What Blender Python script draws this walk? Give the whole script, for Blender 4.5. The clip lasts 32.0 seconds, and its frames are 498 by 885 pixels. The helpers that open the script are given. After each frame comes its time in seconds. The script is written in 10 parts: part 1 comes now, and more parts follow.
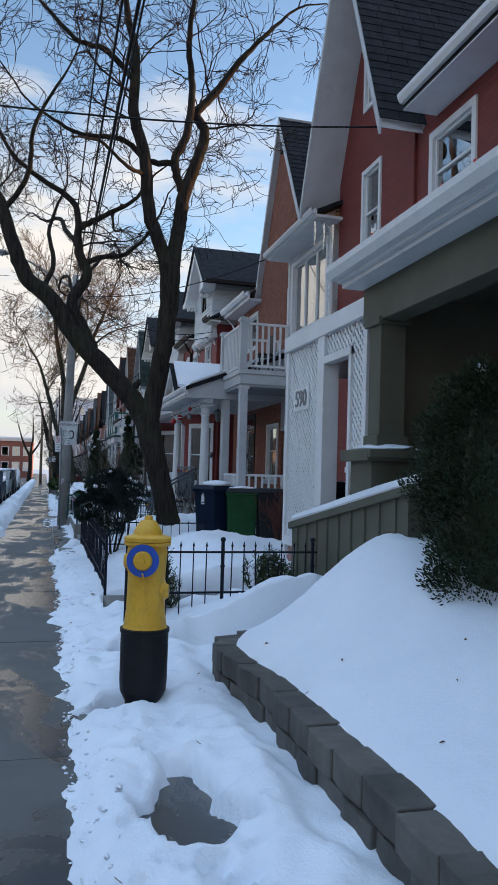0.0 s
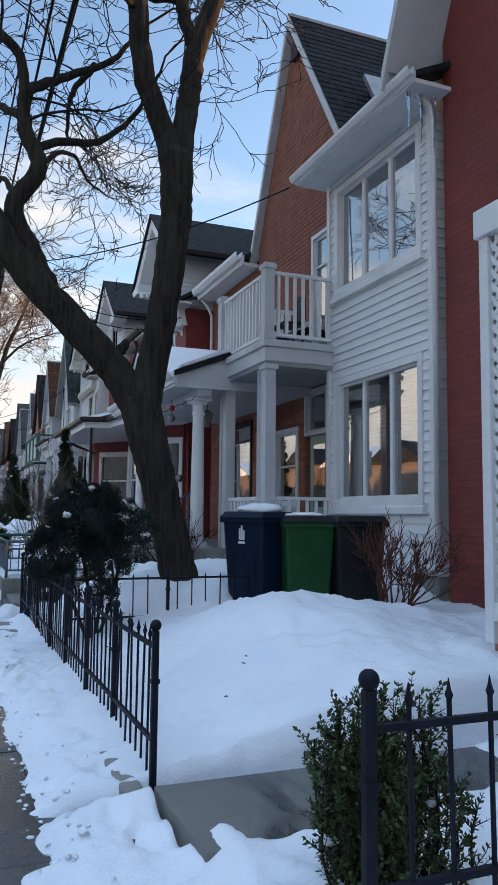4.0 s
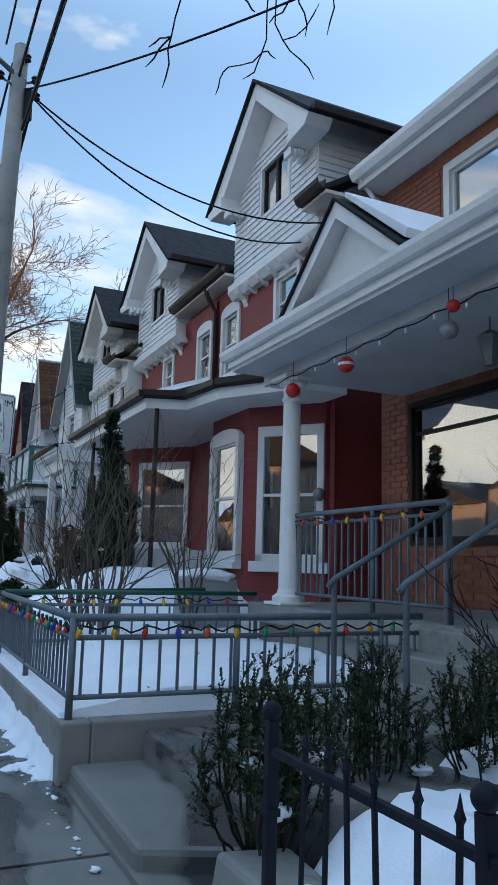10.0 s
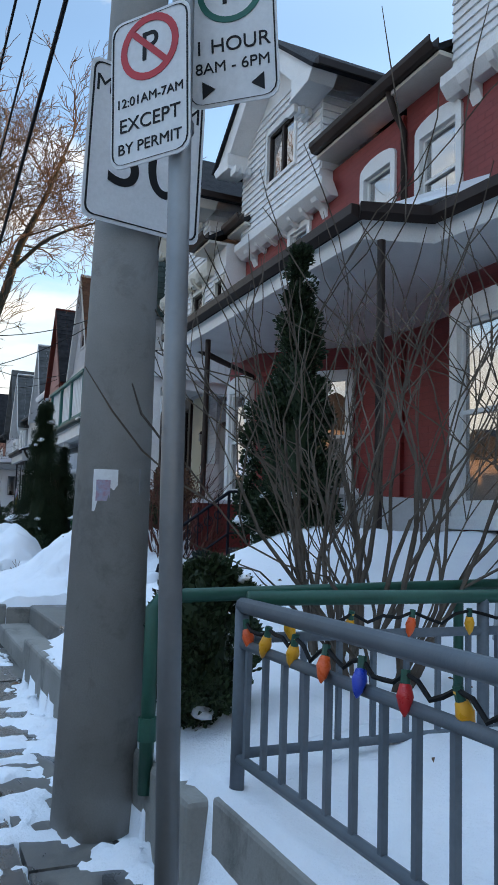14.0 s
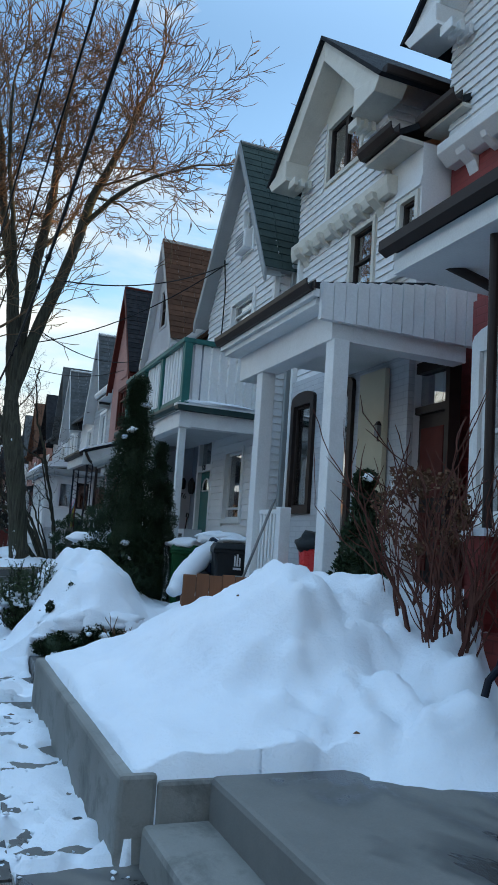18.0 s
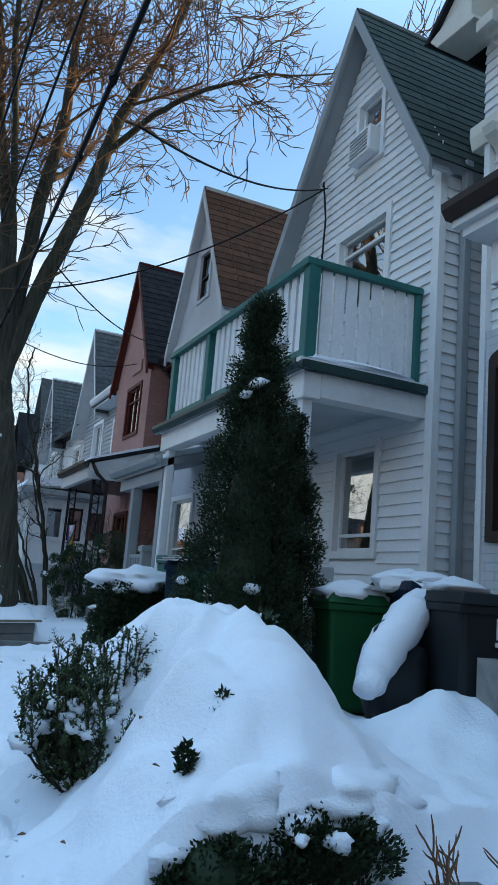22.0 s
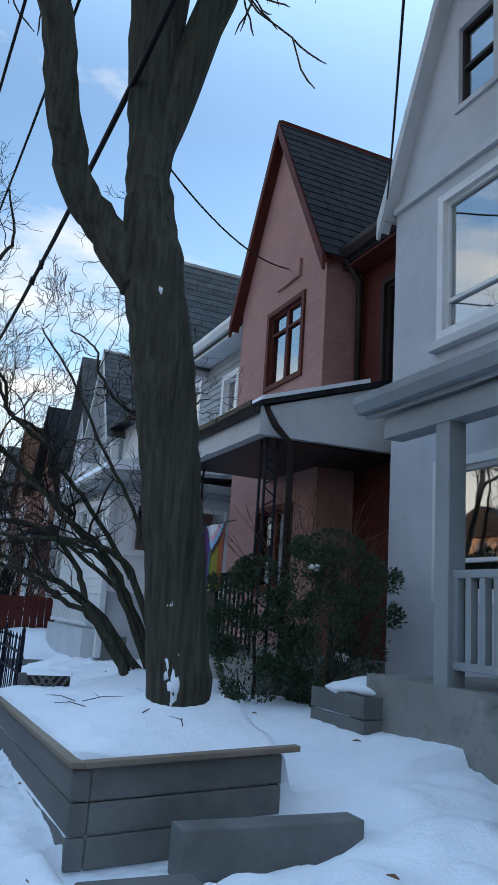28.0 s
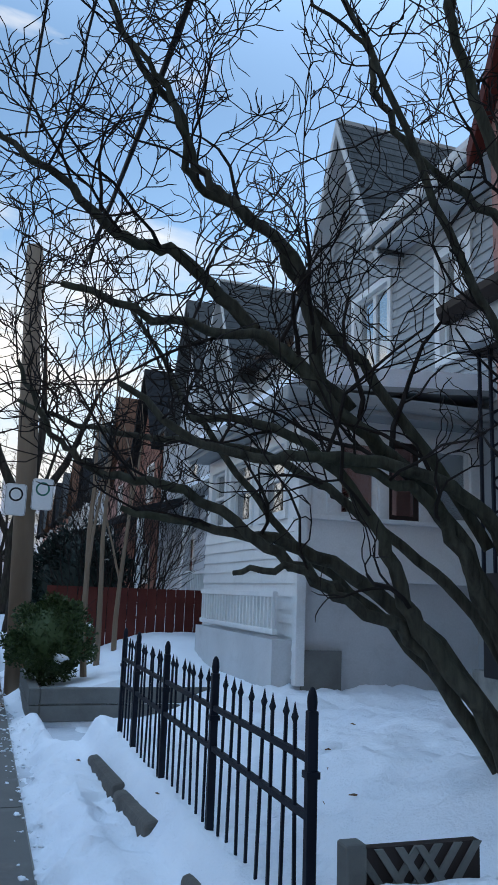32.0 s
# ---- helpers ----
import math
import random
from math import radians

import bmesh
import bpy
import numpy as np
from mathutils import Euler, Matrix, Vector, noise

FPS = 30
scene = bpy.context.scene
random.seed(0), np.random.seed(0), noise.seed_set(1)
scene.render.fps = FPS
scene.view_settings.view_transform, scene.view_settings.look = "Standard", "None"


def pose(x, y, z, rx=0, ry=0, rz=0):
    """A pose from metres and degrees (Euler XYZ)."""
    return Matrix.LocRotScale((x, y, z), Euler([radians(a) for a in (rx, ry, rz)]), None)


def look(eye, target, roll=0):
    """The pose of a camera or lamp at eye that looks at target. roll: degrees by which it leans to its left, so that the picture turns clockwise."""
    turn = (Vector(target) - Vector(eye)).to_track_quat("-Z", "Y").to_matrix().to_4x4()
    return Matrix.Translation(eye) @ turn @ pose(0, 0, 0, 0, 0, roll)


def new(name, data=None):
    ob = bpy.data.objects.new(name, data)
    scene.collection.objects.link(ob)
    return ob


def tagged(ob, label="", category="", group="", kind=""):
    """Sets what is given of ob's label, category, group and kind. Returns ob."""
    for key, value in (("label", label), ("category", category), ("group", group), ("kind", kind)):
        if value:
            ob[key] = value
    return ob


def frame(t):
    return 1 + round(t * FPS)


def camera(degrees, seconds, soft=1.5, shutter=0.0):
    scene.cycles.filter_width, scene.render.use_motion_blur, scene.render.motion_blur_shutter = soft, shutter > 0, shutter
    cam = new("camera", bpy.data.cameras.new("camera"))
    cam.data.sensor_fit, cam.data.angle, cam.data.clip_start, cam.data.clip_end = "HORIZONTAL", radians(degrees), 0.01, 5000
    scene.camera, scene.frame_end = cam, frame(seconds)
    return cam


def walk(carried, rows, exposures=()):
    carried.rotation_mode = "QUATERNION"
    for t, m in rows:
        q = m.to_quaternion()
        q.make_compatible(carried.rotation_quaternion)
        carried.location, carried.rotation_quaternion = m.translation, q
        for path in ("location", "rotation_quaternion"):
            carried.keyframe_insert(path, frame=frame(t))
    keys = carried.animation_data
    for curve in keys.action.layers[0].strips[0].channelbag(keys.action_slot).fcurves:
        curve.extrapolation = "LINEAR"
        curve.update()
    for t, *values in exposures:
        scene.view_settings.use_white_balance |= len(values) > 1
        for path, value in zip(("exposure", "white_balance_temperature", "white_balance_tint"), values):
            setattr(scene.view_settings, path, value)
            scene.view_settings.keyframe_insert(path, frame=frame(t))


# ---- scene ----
cam = camera(36.0, 32.0, soft=1.6)
# seconds, eye x y z, turn about x y z in degrees
PATH = [
    (0, -0.000, 0.000, 1.420, 92.35, -1.66, -14.87),
    (0.5, -0.043, 0.650, 1.411, 92.32, -1.29, -14.21),
    (1, -0.114, 1.361, 1.392, 92.66, -2.08, -12.80),
    (1.5, -0.136, 2.046, 1.370, 92.86, -1.38, -11.40),
    (2, -0.210, 2.737, 1.328, 94.31, -0.92, -12.36),
    (2.5, -0.211, 3.470, 1.281, 94.15, -0.51, -14.31),
    (4.5, -0.265, 6.515, 1.155, 95.80, -0.64, -22.81),
    (5, -0.281, 7.223, 1.143, 97.32, -2.20, -20.63),
    (5.5, -0.277, 7.841, 1.137, 98.39, -1.93, -20.58),
    (6, -0.318, 8.530, 1.110, 98.47, -1.65, -18.60),
    (6.5, -0.348, 9.195, 1.094, 98.57, -0.61, -19.76),
    (7, -0.333, 9.890, 1.084, 97.99, -0.19, -18.87),
    (7.5, -0.360, 10.515, 1.085, 97.20, 0.23, -19.14),
    (8, -0.389, 11.186, 1.076, 98.68, -0.61, -17.99),
    (8.5, -0.438, 11.870, 1.066, 100.25, -0.79, -21.23),
    (9, -0.398, 12.543, 1.057, 99.42, -0.74, -22.53),
    (9.5, -0.354, 13.237, 1.039, 99.04, -1.39, -24.56),
    (10, -0.261, 13.865, 1.036, 99.02, -1.55, -25.04),
    (10.5, -0.231, 14.539, 1.026, 99.33, -2.72, -25.42),
    (11, -0.160, 15.236, 1.020, 99.04, -2.07, -26.39),
    (11.5, -0.188, 15.917, 1.003, 99.47, -2.57, -25.96),
    (12, -0.190, 16.594, 0.981, 99.59, -2.47, -22.96),
    (12.5, -0.249, 17.290, 0.958, 99.48, -2.46, -20.83),
    (13, -0.226, 17.970, 0.944, 98.42, -1.66, -21.13),
    (13.5, -0.265, 18.650, 0.939, 97.47, -2.34, -21.93),
    (14, -0.213, 19.311, 0.941, 96.25, -1.83, -24.25),
    (14.5, -0.225, 19.932, 0.934, 95.98, -2.57, -23.20),
    (16.5, -0.189, 22.204, 1.025, 96.64, -2.60, -23.06),
    (17, -0.160, 22.793, 1.029, 95.56, -2.42, -23.79),
    (17.5, -0.145, 23.397, 1.043, 95.54, -3.69, -20.32),
    (18, -0.157, 23.989, 1.057, 97.48, -3.95, -21.95),
    (18.5, -0.169, 24.610, 1.034, 98.15, -3.80, -21.01),
    (19, -0.174, 25.220, 1.016, 97.52, -4.45, -23.46),
    (19.5, -0.137, 25.803, 1.020, 97.14, -4.01, -23.55),
    (20, -0.129, 26.407, 1.008, 97.68, -4.05, -22.96),
    (20.5, -0.088, 27.013, 1.003, 98.97, -3.70, -22.10),
    (21, -0.135, 27.631, 0.989, 100.43, -4.05, -22.06),
    (21.5, -0.158, 28.205, 0.963, 100.44, -4.00, -22.33),
    (22, -0.205, 28.800, 0.959, 100.76, -4.67, -25.21),
    (22.5, -0.176, 29.385, 0.978, 100.67, -4.92, -26.13),
    (23, -0.177, 29.982, 1.001, 102.00, -5.85, -26.51),
    (23.5, -0.135, 30.595, 1.007, 102.12, -5.54, -26.73),
    (24, -0.186, 31.200, 1.004, 102.57, -5.65, -27.05),
    (24.5, -0.167, 31.794, 0.997, 102.84, -5.31, -28.37),
    (25, -0.211, 32.386, 0.969, 102.80, -5.86, -27.31),
    (25.5, -0.166, 32.992, 0.967, 101.77, -4.97, -26.36),
    (26, -0.204, 33.599, 0.952, 101.56, -5.48, -24.34),
    (26.5, -0.167, 34.170, 0.954, 101.47, -4.11, -24.25),
    (28.5, -0.226, 36.378, 0.971, 102.67, -3.74, -25.09),
    (29, -0.183, 36.946, 0.988, 102.23, -3.97, -22.96),
    (29.5, -0.129, 37.529, 0.990, 101.68, -3.63, -22.45),
    (30, -0.091, 38.114, 0.993, 101.03, -3.36, -18.70),
    (30.5, -0.105, 38.680, 0.986, 101.18, -3.15, -18.06),
    (31, -0.082, 39.245, 0.977, 101.22, -2.59, -17.84),
    (31.5, -0.095, 39.815, 0.982, 101.56, -2.48, -19.98),
    (32, -0.090, 40.372, 0.994, 100.98, -2.01, -18.93),
]
walk(cam, [(t, pose(x, y, z, rx, ry, rz)) for t, x, y, z, rx, ry, rz in PATH], exposures=[(0.0, 0.58, 7250, 8), (2.0, 0.58, 7250, 9), (5.0, 0.8, 7550, 9), (8.0, 0.83, 7250, 5), (11.0, 0.83, 7150, 4), (14.0, 0.98, 7500, 6), (17.0, 0.78, 7050, -1), (21.0, 0.78, 6700, -1), (25.0, 0.8, 6650, -1), (29.0, 0.84, 7000, 5), (32.0, 0.75, 7000, 5)])

# ---------------------------------------------------------------- sky and sun
SUN_UP, SUN_FROM = 7.5, 80.0     # degrees above the horizon; compass turn of the sun, from +y clockwise
world = bpy.data.worlds.new("sky")
scene.world = world
world.use_nodes = True
wt = world.node_tree
sky = wt.nodes.new("ShaderNodeTexSky")
sky.sky_type, sky.sun_disc = "NISHITA", False
sky.sun_elevation, sky.sun_rotation = radians(SUN_UP), radians(SUN_FROM)
sky.air_density, sky.dust_density, sky.ozone_density = 1.0, 0.8, 1.0
tc, sp = wt.nodes.new("ShaderNodeTexCoord"), wt.nodes.new("ShaderNodeSeparateXYZ")
wt.links.new(tc.outputs["Generated"], sp.inputs[0])
mp = wt.nodes.new("ShaderNodeMapping")
mp.inputs["Scale"].default_value, mp.inputs["Location"].default_value = (1.0, 1.0, 3.2), (0.35, 0.1, 0.0)
wt.links.new(tc.outputs["Generated"], mp.inputs["Vector"])
cn = wt.nodes.new("ShaderNodeTexNoise")
cn.inputs["Scale"].default_value, cn.inputs["Detail"].default_value, cn.inputs["Roughness"].default_value, cn.inputs["Distortion"].default_value = 2.0, 7.0, 0.55, 0.35
wt.links.new(mp.outputs["Vector"], cn.inputs["Vector"])
# cloud cover: thick towards the horizon, breaking up overhead
low = wt.nodes.new("ShaderNodeMapRange")
low.inputs["From Min"].default_value, low.inputs["From Max"].default_value = 0.02, 0.62
low.inputs["To Min"].default_value, low.inputs["To Max"].default_value = 0.24, -0.12
wt.links.new(sp.outputs[2], low.inputs["Value"])
add = wt.nodes.new("ShaderNodeMath")
wt.links.new(cn.outputs["Fac"], add.inputs[0])
wt.links.new(low.outputs["Result"], add.inputs[1])
cover = wt.nodes.new("ShaderNodeValToRGB")
cover.color_ramp.elements[0].position, cover.color_ramp.elements[1].position = 0.5, 0.66
wt.links.new(add.outputs[0], cover.inputs["Fac"])
tone = wt.nodes.new("ShaderNodeValToRGB")
tone.color_ramp.elements[0].color, tone.color_ramp.elements[1].color = (3.3, 3.6, 4.3, 1), (5.3, 5.1, 5.0, 1)
tone.color_ramp.elements[0].position, tone.color_ramp.elements[1].position = 0.35, 0.75
wt.links.new(cn.outputs["Fac"], tone.inputs["Fac"])
mix = wt.nodes.new("ShaderNodeMix")
mix.data_type = "RGBA"
wt.links.new(cover.outputs["Color"], mix.inputs[0])
boost = wt.nodes.new("ShaderNodeMix")
boost.data_type, boost.blend_type = "RGBA", "MULTIPLY"
boost.inputs[0].default_value = 1.0
boost.inputs[7].default_value = (1.38, 1.64, 2.18, 1)
wt.links.new(sky.outputs[0], boost.inputs[6])
wt.links.new(boost.outputs[2], mix.inputs[6])
wt.links.new(tone.outputs["Color"], mix.inputs[7])
# the deck overhead, out of the walker's sight, is brighter than the horizon, as under any thin cloud
high = wt.nodes.new("ShaderNodeMapRange")
high.interpolation_type = "SMOOTHSTEP"
high.inputs["From Min"].default_value, high.inputs["From Max"].default_value = 0.55, 1.0
high.inputs["To Min"].default_value, high.inputs["To Max"].default_value = 1.0, 4.7
wt.links.new(sp.outputs[2], high.inputs["Value"])
zenith = wt.nodes.new("ShaderNodeMix")
zenith.data_type, zenith.blend_type = "RGBA", "MULTIPLY"
zenith.inputs[0].default_value = 1.0
wt.links.new(mix.outputs[2], zenith.inputs[6])
veil = wt.nodes.new("ShaderNodeMix")
veil.data_type, veil.blend_type = "RGBA", "MULTIPLY"
veil.inputs[0].default_value = 1.0
warm = wt.nodes.new("ShaderNodeValToRGB")
warm.color_ramp.elements[0].color, warm.color_ramp.elements[1].color = (1, 1, 1, 1), (1.22, 1.0, 0.8, 1)
warm.color_ramp.elements[0].position, warm.color_ramp.elements[1].position = 0.55, 0.85
wt.links.new(sp.outputs[2], warm.inputs["Fac"])
wt.links.new(warm.outputs["Color"], veil.inputs[6])
wt.links.new(high.outputs["Result"], veil.inputs[7])
wt.links.new(veil.outputs[2], zenith.inputs[7])
bg = wt.nodes["Background"]
bg.inputs["Strength"].default_value = 0.14
wt.links.new(zenith.outputs[2], bg.inputs["Color"])

sun = new("sun", bpy.data.lights.new("sun", "SUN"))
sun.data.energy, sun.data.angle, sun.data.color = 5.0, radians(0.6), (1.0, 0.55, 0.28)
_a = radians(SUN_FROM)
sun.matrix_world = look((math.sin(_a) * 50, math.cos(_a) * 50, 50 * math.tan(radians(SUN_UP))), (0, 0, 0))

# ---------------------------------------------------------------- materials
def nodes_of(name):
    m = bpy.data.materials.new(name)
    m.use_nodes = True
    t = m.node_tree
    return m, t, t.nodes["Principled BSDF"]


def coords(t, scale=(1, 1, 1)):
    c, mp = t.nodes.new("ShaderNodeNewGeometry"), t.nodes.new("ShaderNodeMapping")
    mp.inputs["Scale"].default_value = scale
    t.links.new(c.outputs["Position"], mp.inputs["Vector"])
    return mp.outputs["Vector"]


def fuzz(t, vec, scale, detail=4.0, rough=0.6, dist=0.0):
    n = t.nodes.new("ShaderNodeTexNoise")
    n.inputs["Scale"].default_value, n.inputs["Detail"].default_value = scale, detail
    n.inputs["Roughness"].default_value, n.inputs["Distortion"].default_value = rough, dist
    t.links.new(vec, n.inputs["Vector"])
    return n.outputs["Fac"]


def ramp(t, fac, stops):
    r = t.nodes.new("ShaderNodeValToRGB")
    e = r.color_ramp.elements
    while len(e) < len(stops):
        e.new(0.5)
    for el, (p, c) in zip(e, stops):
        el.position, el.color = p, (*c, 1) if len(c) == 3 else c
    t.links.new(fac, r.inputs["Fac"])
    return r.outputs["Color"]


def blend(t, fac, a, b, kind="MIX"):
    m = t.nodes.new("ShaderNodeMix")
    m.data_type, m.blend_type = "RGBA", kind
    for sock, v in ((m.inputs[0], fac), (m.inputs[6], a), (m.inputs[7], b)):
        if isinstance(v, (int, float)):
            sock.default_value = v
        elif isinstance(v, tuple):
            sock.default_value = (*v, 1)
        else:
            t.links.new(v, sock)
    return m.outputs[2]


def relief(t, bsdf, height, strength=0.3, dist=0.01):
    b = t.nodes.new("ShaderNodeBump")
    b.inputs["Strength"].default_value, b.inputs["Distance"].default_value = strength, dist
    t.links.new(height, b.inputs["Height"])
    t.links.new(b.outputs["Normal"], bsdf.inputs["Normal"])


def surface(name, a, b, scale=3.0, fine=60.0, rough=0.7, bump=0.15, metal=0.0, dirt=None, dirt_amount=0.35, vary=0.0, stretch=(1, 1, 1), spec=0.4, rough_var=0.15):
    """A painted, cast or sawn surface: two colours in broad clouds, fine grain, stains, and a slight difference from piece to piece."""
    m, t, p = nodes_of(name)
    v = coords(t, stretch)
    big, small = fuzz(t, v, scale), fuzz(t, v, fine, 3.0)
    col = ramp(t, big, [(0.3, a), (0.7, b)])
    col = blend(t, 0.35, col, ramp(t, small, [(0.2, (0.55, 0.55, 0.55)), (0.8, (1.0, 1.0, 1.0))]), "MULTIPLY")
    if dirt:
        s = ramp(t, fuzz(t, v, scale * 2.7, 6.0, 0.7, 0.4), [(0.52, (0, 0, 0)), (0.72, (dirt_amount,) * 3)])
        col = blend(t, s, col, dirt)
    if vary:
        o = t.nodes.new("ShaderNodeObjectInfo")
        hsv = t.nodes.new("ShaderNodeHueSaturation")
        mr = t.nodes.new("ShaderNodeMapRange")
        mr.inputs["To Min"].default_value, mr.inputs["To Max"].default_value = 1 - vary, 1 + vary
        t.links.new(o.outputs["Random"], mr.inputs["Value"])
        t.links.new(mr.outputs["Result"], hsv.inputs["Value"])
        t.links.new(col, hsv.inputs["Color"])
        col = hsv.outputs["Color"]
    t.links.new(col, p.inputs["Base Color"])
    mr = t.nodes.new("ShaderNodeMapRange")
    mr.inputs["To Min"].default_value, mr.inputs["To Max"].default_value = max(0.03, rough - rough_var), min(1, rough + rough_var)
    t.links.new(small, mr.inputs["Value"])
    t.links.new(mr.outputs["Result"], p.inputs["Roughness"])
    p.inputs["Metallic"].default_value, p.inputs["Specular IOR Level"].default_value = metal, spec
    if bump:
        relief(t, p, small, bump, 0.008)
    return m


def snow_surface():
    m, t, p = nodes_of("snow")
    v = coords(t)
    col = ramp(t, fuzz(t, v, 1.3, 5.0), [(0.25, (0.77, 0.80, 0.86)), (0.7, (0.86, 0.88, 0.92))])
    grime = ramp(t, fuzz(t, v, 9.0, 8.0, 0.75), [(0.66, (0, 0, 0)), (0.8, (0.22, 0.22, 0.22))])
    col = blend(t, grime, col, (0.48, 0.47, 0.46))
    t.links.new(col, p.inputs["Base Color"])
    p.inputs["Roughness"].default_value = 0.8
    p.inputs["Subsurface Weight"].default_value = 0.0
    p.inputs["Specular IOR Level"].default_value = 0.25
    h = t.nodes.new("ShaderNodeMath")
    h.operation = "MULTIPLY_ADD"
    t.links.new(fuzz(t, v, 9.0, 7.0, 0.7), h.inputs[0])
    h.inputs[1].default_value = 2.4
    t.links.new(fuzz(t, v, 60.0, 3.0), h.inputs[2])
    relief(t, p, h.outputs[0], 0.36, 0.03)
    return m


def paving(name, dry, wet, rough_wet=0.28, scale=0.9):
    m, t, p = nodes_of(name)
    v = coords(t)
    w = fuzz(t, coords(t, (1, 0.45, 1)), scale, 6.0, 0.62, 0.5)
    mask = ramp(t, w, [(0.45, (0, 0, 0)), (0.54, (1, 1, 1))])
    grain = fuzz(t, v, 170.0, 3.0)
    d = blend(t, 0.3, dry, ramp(t, grain, [(0.3, (0.4, 0.4, 0.4)), (0.75, (1, 1, 1))]), "MULTIPLY")
    d = blend(t, ramp(t, fuzz(t, v, 3.1, 7.0, 0.7), [(0.45, (0, 0, 0)), (0.7, (0.5, 0.5, 0.5))]), d, tuple(c * 0.6 for c in dry))
    t.links.new(blend(t, mask, d, wet), p.inputs["Base Color"])
    r = t.nodes.new("ShaderNodeMapRange")
    r.inputs["To Min"].default_value, r.inputs["To Max"].default_value = 0.8, rough_wet
    t.links.new(mask, r.inputs["Value"])
    t.links.new(r.outputs["Result"], p.inputs["Roughness"])
    relief(t, p, grain, 0.12, 0.004)
    return m


def painted_brick(name, a, b, mortar, ease=0.6):
    """Brickwork on a street wall: courses across y and z, as colour and relief."""
    m, t, p = nodes_of(name)
    c, sep, com = t.nodes.new("ShaderNodeTexCoord"), t.nodes.new("ShaderNodeSeparateXYZ"), t.nodes.new("ShaderNodeCombineXYZ")
    t.links.new(c.outputs["Object"], sep.inputs[0])
    add = t.nodes.new("ShaderNodeMath")
    t.links.new(sep.outputs[0], add.inputs[0])
    t.links.new(sep.outputs[1], add.inputs[1])
    t.links.new(add.outputs[0], com.inputs[0])
    t.links.new(sep.outputs[2], com.inputs[1])
    br = t.nodes.new("ShaderNodeTexBrick")
    br.inputs["Scale"].default_value = 1.0
    br.inputs["Brick Width"].default_value, br.inputs["Row Height"].default_value = 0.22, 0.074
    br.inputs["Mortar Size"].default_value, br.inputs["Mortar Smooth"].default_value = 0.006, 0.3
    for k, col in (("Color1", a), ("Color2", b), ("Mortar", mortar)):
        br.inputs[k].default_value = (*col, 1)
    t.links.new(com.outputs[0], br.inputs["Vector"])
    v = coords(t)
    cloud = ramp(t, fuzz(t, v, 1.1, 6.0), [(0.3, (0.72, 0.72, 0.72)), (0.75, (1, 1, 1))])
    col = blend(t, 0.8, br.outputs["Color"], cloud, "MULTIPLY")
    t.links.new(col, p.inputs["Base Color"])
    p.inputs["Roughness"].default_value = ease
    inv = t.nodes.new("ShaderNodeMath")
    inv.operation = "SUBTRACT"
    inv.inputs[0].default_value = 1.0
    t.links.new(br.outputs["Fac"], inv.inputs[1])
    h = t.nodes.new("ShaderNodeMath")
    h.operation = "MULTIPLY_ADD"
    t.links.new(fuzz(t, v, 45.0), h.inputs[0])
    h.inputs[1].default_value = 0.25
    t.links.new(inv.outputs[0], h.inputs[2])
    relief(t, p, h.outputs[0], 0.7, 0.008)
    return m


def bark_surface(name, a, b, green=(0.05, 0.06, 0.03), deep=0.028):
    m, t, p = nodes_of(name)
    v = coords(t, (1, 1, 0.075))
    ridge = fuzz(t, v, 24.0, 6.0, 0.68, 0.25)
    col = ramp(t, ridge, [(0.35, a), (0.65, b)])
    moss = ramp(t, fuzz(t, coords(t), 1.6, 4.0), [(0.5, (0, 0, 0)), (0.75, (0.5, 0.5, 0.5))])
    t.links.new(blend(t, moss, col, green), p.inputs["Base Color"])
    p.inputs["Roughness"].default_value = 0.95
    p.inputs["Specular IOR Level"].default_value = 0.15
    relief(t, p, ridge, 1.0, deep)
    return m


def window_glass(name, tint=(0.36, 0.4, 0.42), ior=4.4):
    m, t, p = nodes_of(name)
    p.inputs["Base Color"].default_value = (*tint, 1)
    p.inputs["Transmission Weight"].default_value = 1.0
    p.inputs["Roughness"].default_value = 0.01
    p.inputs["IOR"].default_value = ior
    v = coords(t)
    relief(t, p, fuzz(t, v, 1.7, 1.0), 0.05, 0.02)
    return m


def leafy(name, a, b, rough=0.55):
    m, t, p = nodes_of(name)
    g = t.nodes.new("ShaderNodeNewGeometry")
    t.links.new(ramp(t, g.outputs["Random Per Island"], [(0.0, a), (1.0, b)]), p.inputs["Base Color"])
    p.inputs["Roughness"].default_value = rough
    p.inputs["Specular IOR Level"].default_value = 0.25
    return m


SNOW = snow_surface()
CONCRETE = surface("concrete", (0.2, 0.195, 0.18), (0.3, 0.29, 0.27), 1.2, 90, 0.85, 0.3, dirt=(0.07, 0.07, 0.065), dirt_amount=0.7)
STONE = surface("wall_stone", (0.075, 0.068, 0.06), (0.15, 0.135, 0.12), 4.0, 60, 0.9, 0.6, dirt=(0.06, 0.055, 0.05), vary=0.25)
SIDEWALK = paving("sidewalk_concrete", (0.125, 0.122, 0.115), (0.036, 0.036, 0.038), 0.2, 1.5)
PAVEMENT = paving("wet_strip", (0.19, 0.182, 0.168), (0.05, 0.05, 0.05), 0.24, 1.9)
ASPHALT = paving("asphalt", (0.06, 0.06, 0.062), (0.03, 0.03, 0.032))
GROUND = surface("ground_cover", (0.5, 0.52, 0.56), (0.68, 0.71, 0.77), 0.3, 20, 0.9, 0.3)
